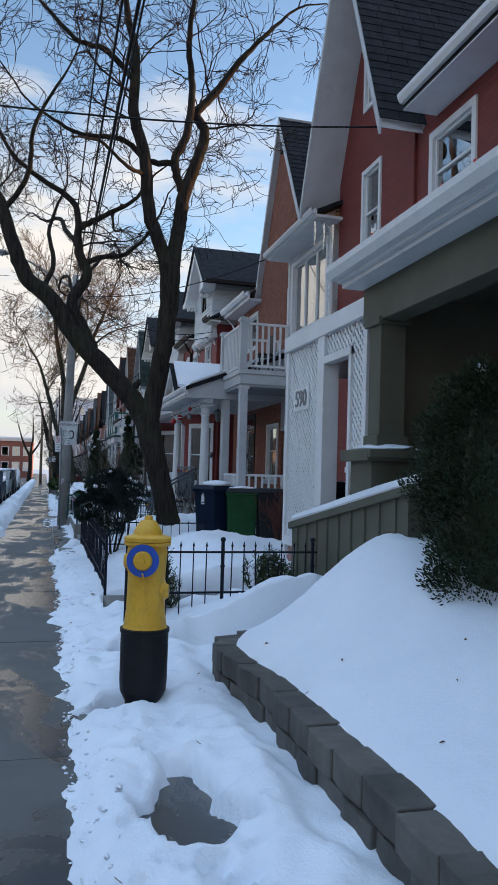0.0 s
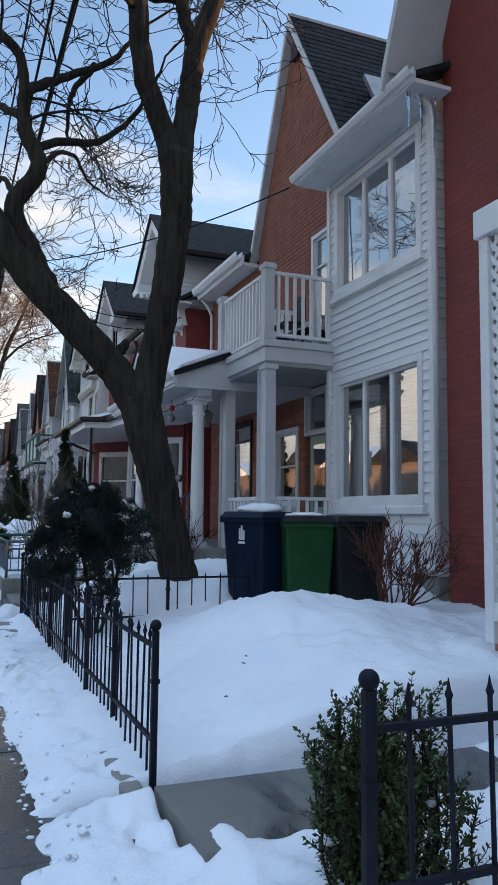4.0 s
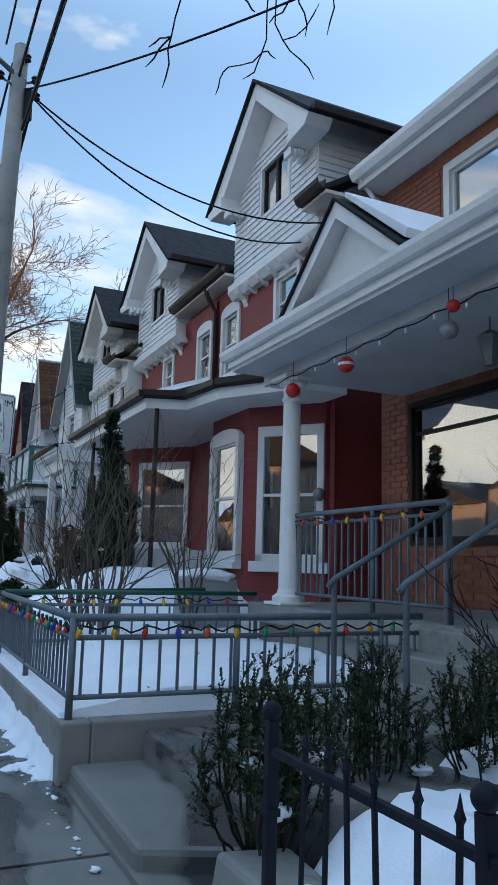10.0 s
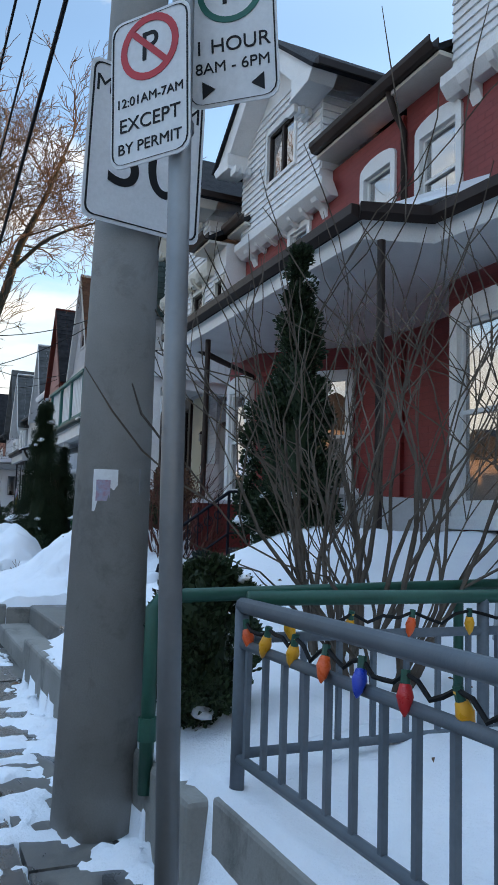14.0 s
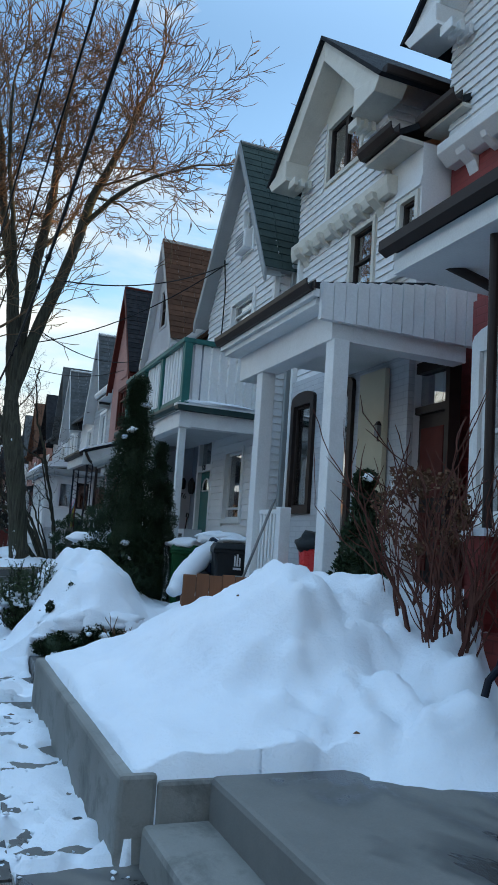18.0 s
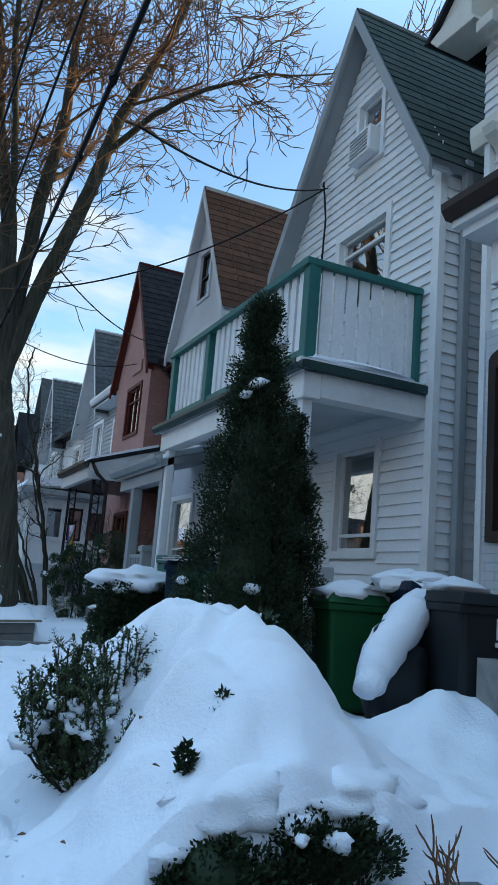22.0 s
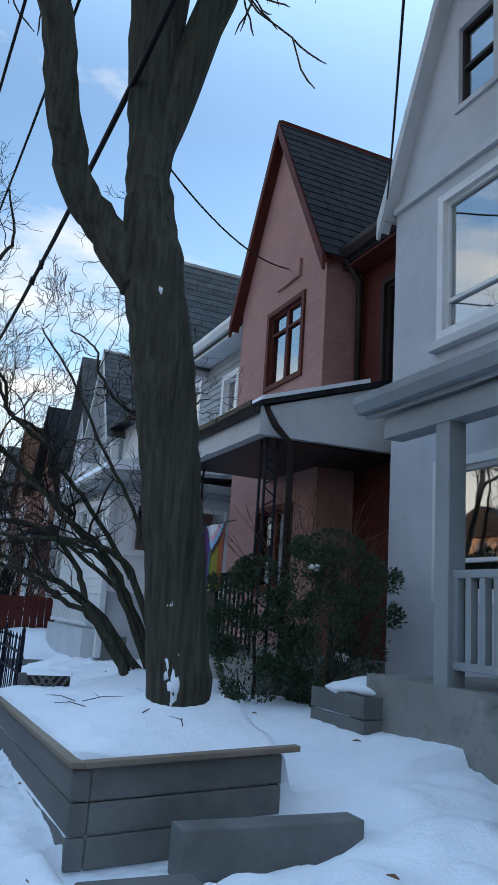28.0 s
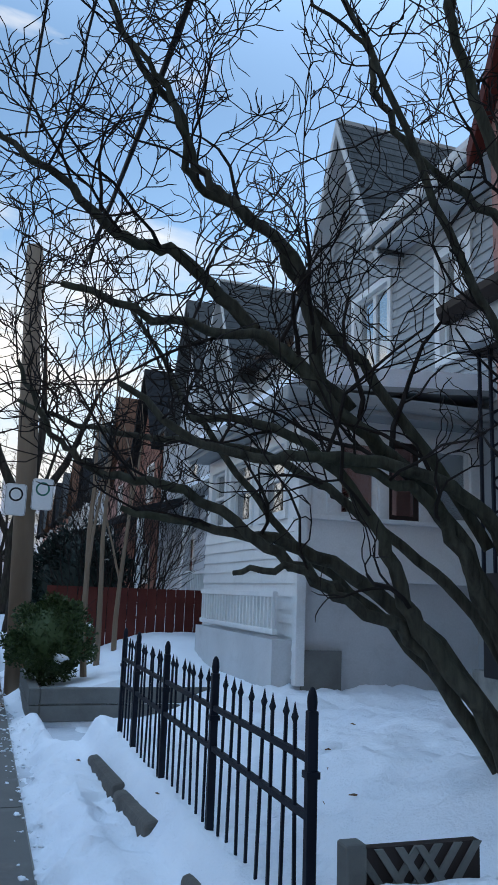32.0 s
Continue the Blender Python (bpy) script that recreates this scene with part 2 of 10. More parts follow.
BRICK = surface("orange_brick", (0.25, 0.085, 0.05), (0.36, 0.135, 0.085), 5.0, 70, 0.85, 0.35, vary=0.22)
ORANGE_WALL = painted_brick("orange_brickwork", (0.31, 0.11, 0.07), (0.25, 0.085, 0.055), (0.24, 0.18, 0.15), 0.85)
RED_WALL = painted_brick("red_painted_brick", (0.26, 0.035, 0.032), (0.235, 0.03, 0.028), (0.21, 0.026, 0.024), 0.6)
DARKRED_WALL = painted_brick("dark_red_brick", (0.24, 0.04, 0.03), (0.2, 0.032, 0.025), (0.15, 0.028, 0.022), 0.7)
MAROON_WALL = painted_brick("maroon_brick", (0.43, 0.22, 0.185), (0.39, 0.195, 0.165), (0.35, 0.19, 0.165), 0.85)
WHITE_BRICK = painted_brick("white_painted_brick", (0.6, 0.61, 0.63), (0.56, 0.57, 0.6), (0.5, 0.51, 0.54), 0.7)
MAROON_WOOD = surface("maroon_wood", (0.085, 0.02, 0.016), (0.12, 0.03, 0.023), 3, 50, 0.6, 0.15, spec=0.14)
SIDING = surface("white_siding", (0.72, 0.72, 0.72), (0.82, 0.82, 0.83), 0.8, 40, 0.5, 0.05, vary=0.03, dirt=(0.45, 0.43, 0.4), dirt_amount=0.15)
GREY_SIDING = surface("grey_siding", (0.31, 0.325, 0.335), (0.38, 0.395, 0.405), 0.9, 40, 0.6, 0.08, vary=0.05)
STUCCO = surface("pale_stucco", (0.5, 0.51, 0.54), (0.6, 0.61, 0.64), 0.9, 120, 0.9, 0.35, dirt=(0.3, 0.3, 0.31), dirt_amount=0.4)
WHITE = surface("white_paint", (0.71, 0.71, 0.71), (0.81, 0.81, 0.8), 1.5, 60, 0.45, 0.06, dirt=(0.42, 0.4, 0.37), dirt_amount=0.25)
CREAM = surface("cream_paint", (0.6, 0.57, 0.5), (0.7, 0.67, 0.6), 1.4, 50, 0.55, 0.08, dirt=(0.38, 0.35, 0.3), dirt_amount=0.3)
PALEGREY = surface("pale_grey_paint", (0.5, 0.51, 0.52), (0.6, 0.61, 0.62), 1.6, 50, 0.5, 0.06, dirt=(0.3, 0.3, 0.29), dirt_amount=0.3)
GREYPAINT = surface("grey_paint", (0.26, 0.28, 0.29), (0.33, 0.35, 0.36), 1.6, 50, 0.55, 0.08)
OLIVE = surface("olive_paint", (0.105, 0.105, 0.078), (0.14, 0.14, 0.105), 1.2, 50, 0.6, 0.08, spec=0.14)
DARKBROWN = surface("dark_brown_metal", (0.028, 0.02, 0.018), (0.045, 0.033, 0.03), 2, 60, 0.4, 0.05, spec=0.14)
BLACK = surface("black_paint", (0.012, 0.012, 0.014), (0.022, 0.022, 0.025), 4, 80, 0.45, 0.08, spec=0.14)
IRON = surface("fence_iron", (0.008, 0.010, 0.018), (0.015, 0.018, 0.028), 6, 90, 0.55, 0.12, spec=0.14)
RAILGREY = surface("rail_grey_paint", (0.10, 0.125, 0.15), (0.15, 0.175, 0.2), 5, 80, 0.5, 0.1, spec=0.25)
RAILGREEN = surface("rail_green_paint", (0.012, 0.07, 0.05), (0.02, 0.1, 0.07), 5, 80, 0.45, 0.1)
DARKTEAL = surface("dark_teal_metal", (0.02, 0.045, 0.045), (0.035, 0.065, 0.063), 3, 60, 0.4, 0.06, spec=0.2)
TEAL = surface("teal_paint", (0.015, 0.11, 0.1), (0.025, 0.15, 0.135), 4, 60, 0.5, 0.1, dirt=(0.05, 0.09, 0.08), dirt_amount=0.3)
SHINGLE_DARK = surface("dark_shingle", (0.012, 0.013, 0.016), (0.03, 0.031, 0.035), 6, 140, 0.95, 0.5, vary=0.2, spec=0.14)
SHINGLE_GREEN = surface("green_shingle", (0.028, 0.045, 0.042), (0.05, 0.07, 0.064), 3, 140, 0.95, 0.5, vary=0.18, dirt=(0.02, 0.025, 0.02), dirt_amount=0.6, spec=0.14)
SHINGLE_BROWN = surface("brown_shingle", (0.085, 0.043, 0.027), (0.13, 0.066, 0.042), 7, 140, 0.95, 0.5, vary=0.2, spec=0.14)
SHINGLE_GREY = surface("grey_shingle", (0.06, 0.065, 0.068), (0.1, 0.105, 0.108), 5, 140, 0.95, 0.5, vary=0.15, spec=0.14)
GLASS = window_glass("window_glass")
CURTAIN = surface("curtain_cloth", (0.3, 0.3, 0.3), (0.42, 0.42, 0.41), 2, 90, 0.9, 0.1)
BLIND = surface("blind_slats", (0.5, 0.5, 0.5), (0.58, 0.58, 0.58), 2, 60, 0.6, 0.0)
# near-black colour that carries the shade of the rooms behind the panes
INSIDE = surface("painted_room_dark", (0.02, 0.018, 0.017), (0.04, 0.035, 0.03), 1, 20, 0.9, 0.0, spec=0.14)
FAR_BRICK = surface("far_brick", (0.15, 0.125, 0.11), (0.22, 0.185, 0.165), 0.4, 12, 0.95, 0.2, spec=0.1)
BARK = bark_surface("dark_bark", (0.014, 0.011, 0.009), (0.05, 0.04, 0.034))
BARK_GREY = bark_surface("grey_bark", (0.03, 0.028, 0.021), (0.08, 0.075, 0.057), (0.042, 0.055, 0.03), 0.012)
TWIG = surface("twig_bark", (0.016, 0.012, 0.011), (0.032, 0.024, 0.021), 5, 60, 0.9, 0.1, spec=0.15)
TWIG_TAN = surface("tan_twig_bark", (0.1, 0.066, 0.042), (0.17, 0.112, 0.07), 5, 60, 0.9, 0.1, spec=0.15)
CEDAR = leafy("cedar_needles", (0.009, 0.020, 0.009), (0.028, 0.047, 0.019))
CEDAR_SOFT = leafy("soft_cedar_needles", (0.018, 0.036, 0.02), (0.05, 0.08, 0.04))
BOX_MID = leafy("box_leaves_shaded", (0.022, 0.042, 0.015), (0.065, 0.095, 0.034))
BOX_DARK = leafy("dark_box_leaves", (0.012, 0.026, 0.012), (0.04, 0.062, 0.026))
YEW = leafy("yew_needles", (0.006, 0.014, 0.012), (0.018, 0.032, 0.026))
TWIG_GREY = surface("grey_twigs", (0.085, 0.068, 0.055), (0.16, 0.13, 0.105), 5, 60, 0.9, 0.1, spec=0.15)
TWIG_RED = surface("red_brown_twigs", (0.075, 0.03, 0.024), (0.14, 0.06, 0.045), 5, 60, 0.9, 0.1, spec=0.15)
DRY_LEAF = leafy("dry_leaves", (0.09, 0.045, 0.025), (0.18, 0.1, 0.06), 0.8)
YELLOW = surface("hydrant_yellow", (0.72, 0.38, 0.03), (0.82, 0.46, 0.05), 4, 60, 0.45, 0.1, dirt=(0.35, 0.2, 0.04), dirt_amount=0.4)
BLUE_RING = surface("hydrant_blue", (0.008, 0.075, 0.4), (0.014, 0.1, 0.5), 4, 60, 0.4, 0.05)
SLATE_PAINT = surface("slate_blue_paint", (0.28, 0.32, 0.38), (0.35, 0.39, 0.45), 1.5, 60, 0.7, 0.08)
BEIGE_BOARD = surface("beige_board", (0.5, 0.45, 0.32), (0.58, 0.53, 0.39), 1.5, 60, 0.6, 0.06)
BIN_BLUE = surface("bin_blue_plastic", (0.002, 0.010, 0.026), (0.004, 0.015, 0.036), 2, 90, 0.5, 0.1, spec=0.2)
BIN_NAVY = surface("bin_mid_blue_plastic", (0.004, 0.016, 0.038), (0.007, 0.023, 0.052), 2, 90, 0.5, 0.1, spec=0.2)
BIN_GREEN = surface("bin_green_plastic", (0.008, 0.06, 0.02), (0.014, 0.085, 0.03), 2, 90, 0.5, 0.1, spec=0.2)
BIN_BLACK = surface("bin_black_plastic", (0.012, 0.014, 0.016), (0.02, 0.023, 0.026), 2, 90, 0.5, 0.1, spec=0.2)
GALV = surface("galvanised_steel", (0.2, 0.205, 0.21), (0.28, 0.285, 0.29), 3, 60, 0.5, 0.08, metal=0.6)
POLE_GREY = surface("pole_concrete", (0.23, 0.225, 0.215), (0.33, 0.32, 0.305), 2.0, 150, 0.85, 0.25, dirt=(0.1, 0.095, 0.09), dirt_amount=0.5)
POLE_WOOD = surface("pole_wood", (0.16, 0.11, 0.075), (0.25, 0.18, 0.125), 3.0, 60, 0.9, 0.3, stretch=(1, 1, 0.15))
SIGN_WHITE = surface("sign_white", (0.68, 0.69, 0.7), (0.75, 0.76, 0.77), 2, 60, 0.4, 0.02)
INK = surface("sign_black", (0.012, 0.012, 0.014), (0.02, 0.02, 0.022), 3, 60, 0.5, 0.0, spec=0.14)
SIGN_GREEN = surface("sign_green", (0.01, 0.12, 0.09), (0.015, 0.15, 0.11), 3, 60, 0.5, 0.0)
SIGN_RED = surface("sign_red", (0.5, 0.03, 0.04), (0.58, 0.04, 0.05), 3, 60, 0.5, 0.0)
WOOD_BROWN = surface("stained_wood", (0.18, 0.075, 0.036), (0.27, 0.115, 0.058), 3, 50, 0.75, 0.25, stretch=(1, 1, 0.15), vary=0.15)
TIMBER = surface("weathered_timber", (0.1, 0.1, 0.095), (0.17, 0.17, 0.16), 3, 60, 0.9, 0.4, stretch=(1, 0.12, 1), vary=0.15)
TIMBER_CAP = surface("timber_cap", (0.17, 0.13, 0.095), (0.27, 0.215, 0.16), 3, 60, 0.85, 0.3, stretch=(1, 0.12, 1))
CABLE = surface("black_cable", (0.01, 0.01, 0.011), (0.016, 0.016, 0.017), 4, 60, 0.6, 0.0, spec=0.14)
RED_PLASTIC = surface("red_plastic", (0.5, 0.02, 0.025), (0.6, 0.03, 0.03), 4, 60, 0.3, 0.0)
GREEN_PLASTIC = surface("green_plastic", (0.01, 0.2, 0.1), (0.015, 0.26, 0.13), 4, 60, 0.3, 0.0)
BLUE_PLASTIC = surface("blue_plastic", (0.015, 0.05, 0.4), (0.02, 0.07, 0.5), 4, 60, 0.3, 0.0)
AMBER_PLASTIC = surface("amber_plastic", (0.75, 0.33, 0.02), (0.85, 0.42, 0.03), 4, 60, 0.3, 0.0)
ORANGE_PLASTIC = surface("orange_plastic", (0.7, 0.09, 0.02), (0.8, 0.12, 0.03), 4, 60, 0.3, 0.0)
FLAG_SKY = surface("flag_sky", (0.25, 0.5, 0.7), (0.3, 0.55, 0.75), 5, 120, 0.8, 0.05)
FLAG_PINK = surface("flag_pink", (0.7, 0.35, 0.42), (0.75, 0.4, 0.47), 5, 120, 0.8, 0.05)
FLAG_MATS = [surface("flag_%d" % i, tuple(k * 0.5 for k in c), tuple(k * 0.62 for k in c), 5, 120, 0.8, 0.05) for i, c in enumerate(((0.35, 0.02, 0.03), (0.55, 0.15, 0.02), (0.5, 0.4, 0.03), (0.02, 0.2, 0.05), (0.02, 0.06, 0.4), (0.16, 0.02, 0.22)))]


# ---------------------------------------------------------------- toolkit
G = -0.2          # height of the sidewalk
RNG = random.Random(7)


class Geo:
    """A growing list of vertices and faces."""
    def __init__(self):
        self.v, self.f = [], []

    def box(self, x0, x1, y0, y1, z0, z1):
        n = len(self.v)
        self.v += [(x0, y0, z0), (x1, y0, z0), (x1, y1, z0), (x0, y1, z0), (x0, y0, z1), (x1, y0, z1), (x1, y1, z1), (x0, y1, z1)]
        self.f += [(n, n + 3, n + 2, n + 1), (n + 4, n + 5, n + 6, n + 7), (n, n + 1, n + 5, n + 4), (n + 1, n + 2, n + 6, n + 5), (n + 2, n + 3, n + 7, n + 6), (n + 3, n, n + 4, n + 7)]
        return self

    def prism(self, a, b):
        """Joins two alike rings of points, and closes both ends."""
        n, k = len(self.v), len(a)
        self.v += [tuple(p) for p in a] + [tuple(p) for p in b]
        self.f += [tuple(range(n + k - 1, n - 1, -1)), tuple(range(n + k, n + 2 * k))]
        self.f += [(n + i, n + (i + 1) % k, n + k + (i + 1) % k, n + k + i) for i in range(k)]
        return self

    def ring_x(self, x0, x1, y0, y1, z0, z1, w):
        """A rectangular frame in a street wall, in one piece."""
        n = len(self.v)
        outer, inner = ((y0, z0), (y1, z0), (y1, z1), (y0, z1)), ((y0 + w, z0 + w), (y1 - w, z0 + w), (y1 - w, z1 - w), (y0 + w, z1 - w))
        for x in (x0, x1):
            self.v += [(x, *p) for p in outer] + [(x, *p) for p in inner]
        for i in range(4):
            j = (i + 1) % 4
            self.f += [(n + i, n + 4 + i, n + 4 + j, n + j), (n + 8 + i, n + 8 + j, n + 12 + j, n + 12 + i), (n + i, n + j, n + 8 + j, n + 8 + i), (n + 4 + i, n + 12 + i, n + 12 + j, n + 4 + j)]
        return self

    def prism_x(self, yz, x0, x1):
        return self.prism([(x0, y, z) for y, z in yz], [(x1, y, z) for y, z in yz])

    def prism_y(self, xz, y0, y1):
        return self.prism([(x, y0, z) for x, z in xz], [(x, y1, z) for x, z in xz])

    def prism_z(self, xy, z0, z1):
        return self.prism([(x, y, z0) for x, y in xy], [(x, y, z1) for x, y in xy])

    def tube(self, pts, radii, n=8, cap=True):
        if isinstance(radii, (int, float)):
            radii = [radii] * len(pts)
        pts = [Vector(p) for p in pts]
        base, side = len(self.v), None
        for i, p in enumerate(pts):
            d = (pts[min(i + 1, len(pts) - 1)] - pts[max(i - 1, 0)])
            d = d.normalized() if d.length > 1e-9 else Vector((0, 0, 1))
            if side is None:
                side = d.cross(Vector((0.31, 0.87, 0.38)) if abs(d.z) > 0.8 else Vector((0, 0, 1))).normalized()
            side = (side - d * side.dot(d)).normalized()
            up = d.cross(side)
            for k in range(n):
                a = 2 * math.pi * k / n
                self.v.append(tuple(p + (side * math.cos(a) + up * math.sin(a)) * radii[i]))
        for i in range(len(pts) - 1):
            for k in range(n):
                a, b = base + i * n + k, base + i * n + (k + 1) % n
                self.f.append((a, b, b + n, a + n))
        if cap:
            self.f.append(tuple(base + k for k in range(n - 1, -1, -1)))
            self.f.append(tuple(base + (len(pts) - 1) * n + k for k in range(n)))
        return self

    def lathe(self, prof, cx=0, cy=0, n=20):
        """Turns a profile of (radius, height) about an upright axis."""
        base = len(self.v)
        for r, z in prof:
            self.v += [(cx + r * math.cos(2 * math.pi * k / n), cy + r * math.sin(2 * math.pi * k / n), z) for k in range(n)]
        for i in range(len(prof) - 1):
            for k in range(n):
                a, b = base + i * n + k, base + i * n + (k + 1) % n
                self.f.append((a, b, b + n, a + n))
        self.f.append(tuple(base + k for k in range(n - 1, -1, -1)))
        self.f.append(tuple(base + (len(prof) - 1) * n + k for k in range(n)))
        return self

    def blob(self, c, r, seed=0, rough=0.25, n=8, squash=1.0):
        """An uneven lump."""
        base, off = len(self.v), Vector((seed * 3.7, seed * 1.3, seed * 7.1))
        for i in range(n + 1):
            th = math.pi * i / n
            for k in range(2 * n):
                ph = math.pi * k / n
                d = Vector((math.sin(th) * math.cos(ph), math.sin(th) * math.sin(ph), math.cos(th)))
                q = 1 + rough * 2 * noise.noise(d * 1.7 + off) + rough * noise.noise(d * 4 + off)
                self.v.append((c[0] + d.x * r[0] * q, c[1] + d.y * r[1] * q, c[2] + d.z * r[2] * q * squash))
        for i in range(n):
            for k in range(2 * n):
                a, b = base + i * 2 * n + k, base + i * 2 * n + (k + 1) % (2 * n)
                self.f.append((a, a + 2 * n, b + 2 * n, b))
        return self

    def weld(self):
        """Joins vertices that coincide."""
        seen, to = {}, []
        for p in self.v:
            to.append(seen.setdefault(tuple(round(c, 4) for c in p), len(seen)))
        self.v = list(seen)
        faces = []
        for f in self.f:
            q = []
            for i in f:
                if to[i] not in q:
                    q.append(to[i])
            if len(q) > 2:
                faces.append(tuple(q))
        self.f = faces
        return self

    def mesh(self, name, smooth=False):
        me = bpy.data.meshes.new(name)
        me.from_pydata(self.v, [], self.f)
        if smooth:
            me.shade_smooth()
        me.update()
        return me


def thing(name, at, label, category, group="", kind=""):
    ob = new(name)
    ob.empty_display_size = 0.1
    ob.location = at
    return tagged(ob, label, category, group, kind)


def origin(ob):
    """Where a parent stands: parts lie at the world's origin, things where they were set down."""
    return Vector((0, 0, 0)) if ob.parent else Vector(ob.location)


def part(name, geo, material, parent=None, label="", smooth=False, bevel=0.0):
    """One mesh object under a thing or a part, its vertices given in the world (or in the thing's own frame, when that stands at the origin)."""
    me = geo if isinstance(geo, bpy.types.Mesh) else geo.mesh(name, smooth)
    if not me.materials:
        me.materials.append(material)
    ob = new(name, me)
    if parent:
        ob.parent = parent
        ob.matrix_parent_inverse = Matrix.Translation(-origin(parent))
    if bevel:
        mod = ob.modifiers.new("bevel", "BEVEL")
        mod.width, mod.segments, mod.limit_method, mod.angle_limit = bevel, 2, "ANGLE", radians(40)
    if label:
        ob["label"] = label
    return ob


def single(name, geo, material, label, category, group="", kind="", smooth=False, bevel=0.0):
    """A thing of one mesh."""
    return tagged(part(name, geo, material, None, "", smooth, bevel), label, category, group, kind)


UNIT = {}


def piece(name, material, parent, x0, x1, y0, y1, z0, z1, shape="box"):
    """One box-shaped piece on shared mesh data."""
    key = (name, material.name, shape)
    if key not in UNIT:
        g = Geo()
        if shape == "lap":      # a siding board facing -x: thicker at its foot
            g.prism_y([(0.0, 0.0), (1.0, 0.0), (1.0, 1.0), (0.72, 1.0)], 0, 1)
        elif shape == "lapy":   # the same facing -y
            g.prism([(0, 0.0, 0.0), (0, 0.72, 1.0), (0, 1.0, 1.0), (0, 1.0, 0.0)], [(1, 0.0, 0.0), (1, 0.72, 1.0), (1, 1.0, 1.0), (1, 1.0, 0.0)])
        else:
            c = 0.06
            g.prism([(0, c, 0), (0, 1 - c, 0), (0, 1, c), (0, 1, 1 - c), (0, 1 - c, 1), (0, c, 1), (0, 0, 1 - c), (0, 0, c)], [(1, c, 0), (1, 1 - c, 0), (1, 1, c), (1, 1, 1 - c), (1, 1 - c, 1), (1, c, 1), (1, 0, 1 - c), (1, 0, c)])
        me = g.mesh(name)
        me.materials.append(material)
        UNIT[key] = me
    ob = new(name, UNIT[key])
    ob.parent = parent
    ob.matrix_parent_inverse = Matrix.Translation(-origin(parent))
    ob.location, ob.scale = (x0, y0, z0), (x1 - x0, y1 - y0, z1 - z0)
    return ob


def strips(profile, holes, z0):
    """Cuts a wall, whose top runs along profile [(y, z), ...], into pieces round its holes: (ya, yb, za, zb, top_a, top_b)."""
    ys = sorted({y for y, _ in profile} | {y for h in holes for y in h[:2]})
    ys = [y for y in ys if profile[0][0] <= y <= profile[-1][0]]

    def top(y):
        for (ya, za), (yb, zb) in zip(profile, profile[1:]):
            if ya <= y <= yb:
                return za + (zb - za) * (y - ya) / (yb - ya) if yb > ya else max(za, zb)
        return profile[-1][1]
    out = []
    for a, b in zip(ys, ys[1:]):
        if b - a < 1e-6:
            continue
        m, cuts, z = (a + b) / 2, [], z0
        for h in sorted((h for h in holes if h[0] <= m <= h[1]), key=lambda h: h[2]):
            if h[2] > z:
                cuts.append((z, h[2]))
            z = h[3]
        for za, zb in cuts:
            out.append((a, b, za, zb, zb, zb))
        out.append((a, b, z, None, top(a + 1e-9), top(b - 1e-9)))
    return out


def wall_x(geo, x0, x1, profile, z0, holes=()):
    """A street wall between the planes x0 and x1, with openings right through."""
    for a, b, za, zb, ta, tb in strips(profile, holes, z0):
        if max(ta, tb) - za > 0.004:
            geo.prism_x([(a, za), (b, za), (b, max(tb, za + 0.001)), (a, max(ta, za + 0.001))], x0, x1)
    return geo.weld()


def lap_x(parent, material, x, profile, z0, z1, holes=(), step=0.115, thick=0.03, name="siding_board"):
    """Siding boards, course by course, on a street wall whose outer plane is x."""
    z = z0
    while z < z1 - 0.02:
        top, mid = min(z + step, z1), z + step / 2
        spans = []
        for (ya, za), (yb, zb) in zip(profile, profile[1:]):
            if yb - ya < 1e-6:
                continue
            if za >= mid and zb >= mid:
                spans.append((ya, yb))
            elif za >= mid or zb >= mid:
                c = ya + (yb - ya) * (mid - za) / (zb - za)
                spans.append((ya, c) if za >= mid else (c, yb))
        merged = []
        for s in spans:
            if merged and abs(merged[-1][1] - s[0]) < 1e-4:
                merged[-1] = (merged[-1][0], s[1])
            else:
                merged.append(s)
        for h in holes:
            if h[2] < mid < h[3]:
                cut = []
                for a, b in merged:
                    if h[1] <= a or h[0] >= b:
                        cut.append((a, b))
                    else:
                        cut += [q for q in ((a, h[0]), (h[1], b)) if q[1] - q[0] > 0.02]
                merged = cut
        for a, b in merged:
            piece(name, material, parent, x - thick, x + 0.002, a, b, z, top + 0.006, "lap")
        z += step


def lap_y(parent, material, y, x0, x1, z0, z1, step=0.115, thick=0.03):
    """Siding boards on a side wall that faces -y."""
    z = z0
    while z < z1 - 0.02:
        piece("siding_board", material, parent, x0, x1, y - thick, y + 0.002, z, min(z + step, z1) + 0.006, "lapy")
        z += step


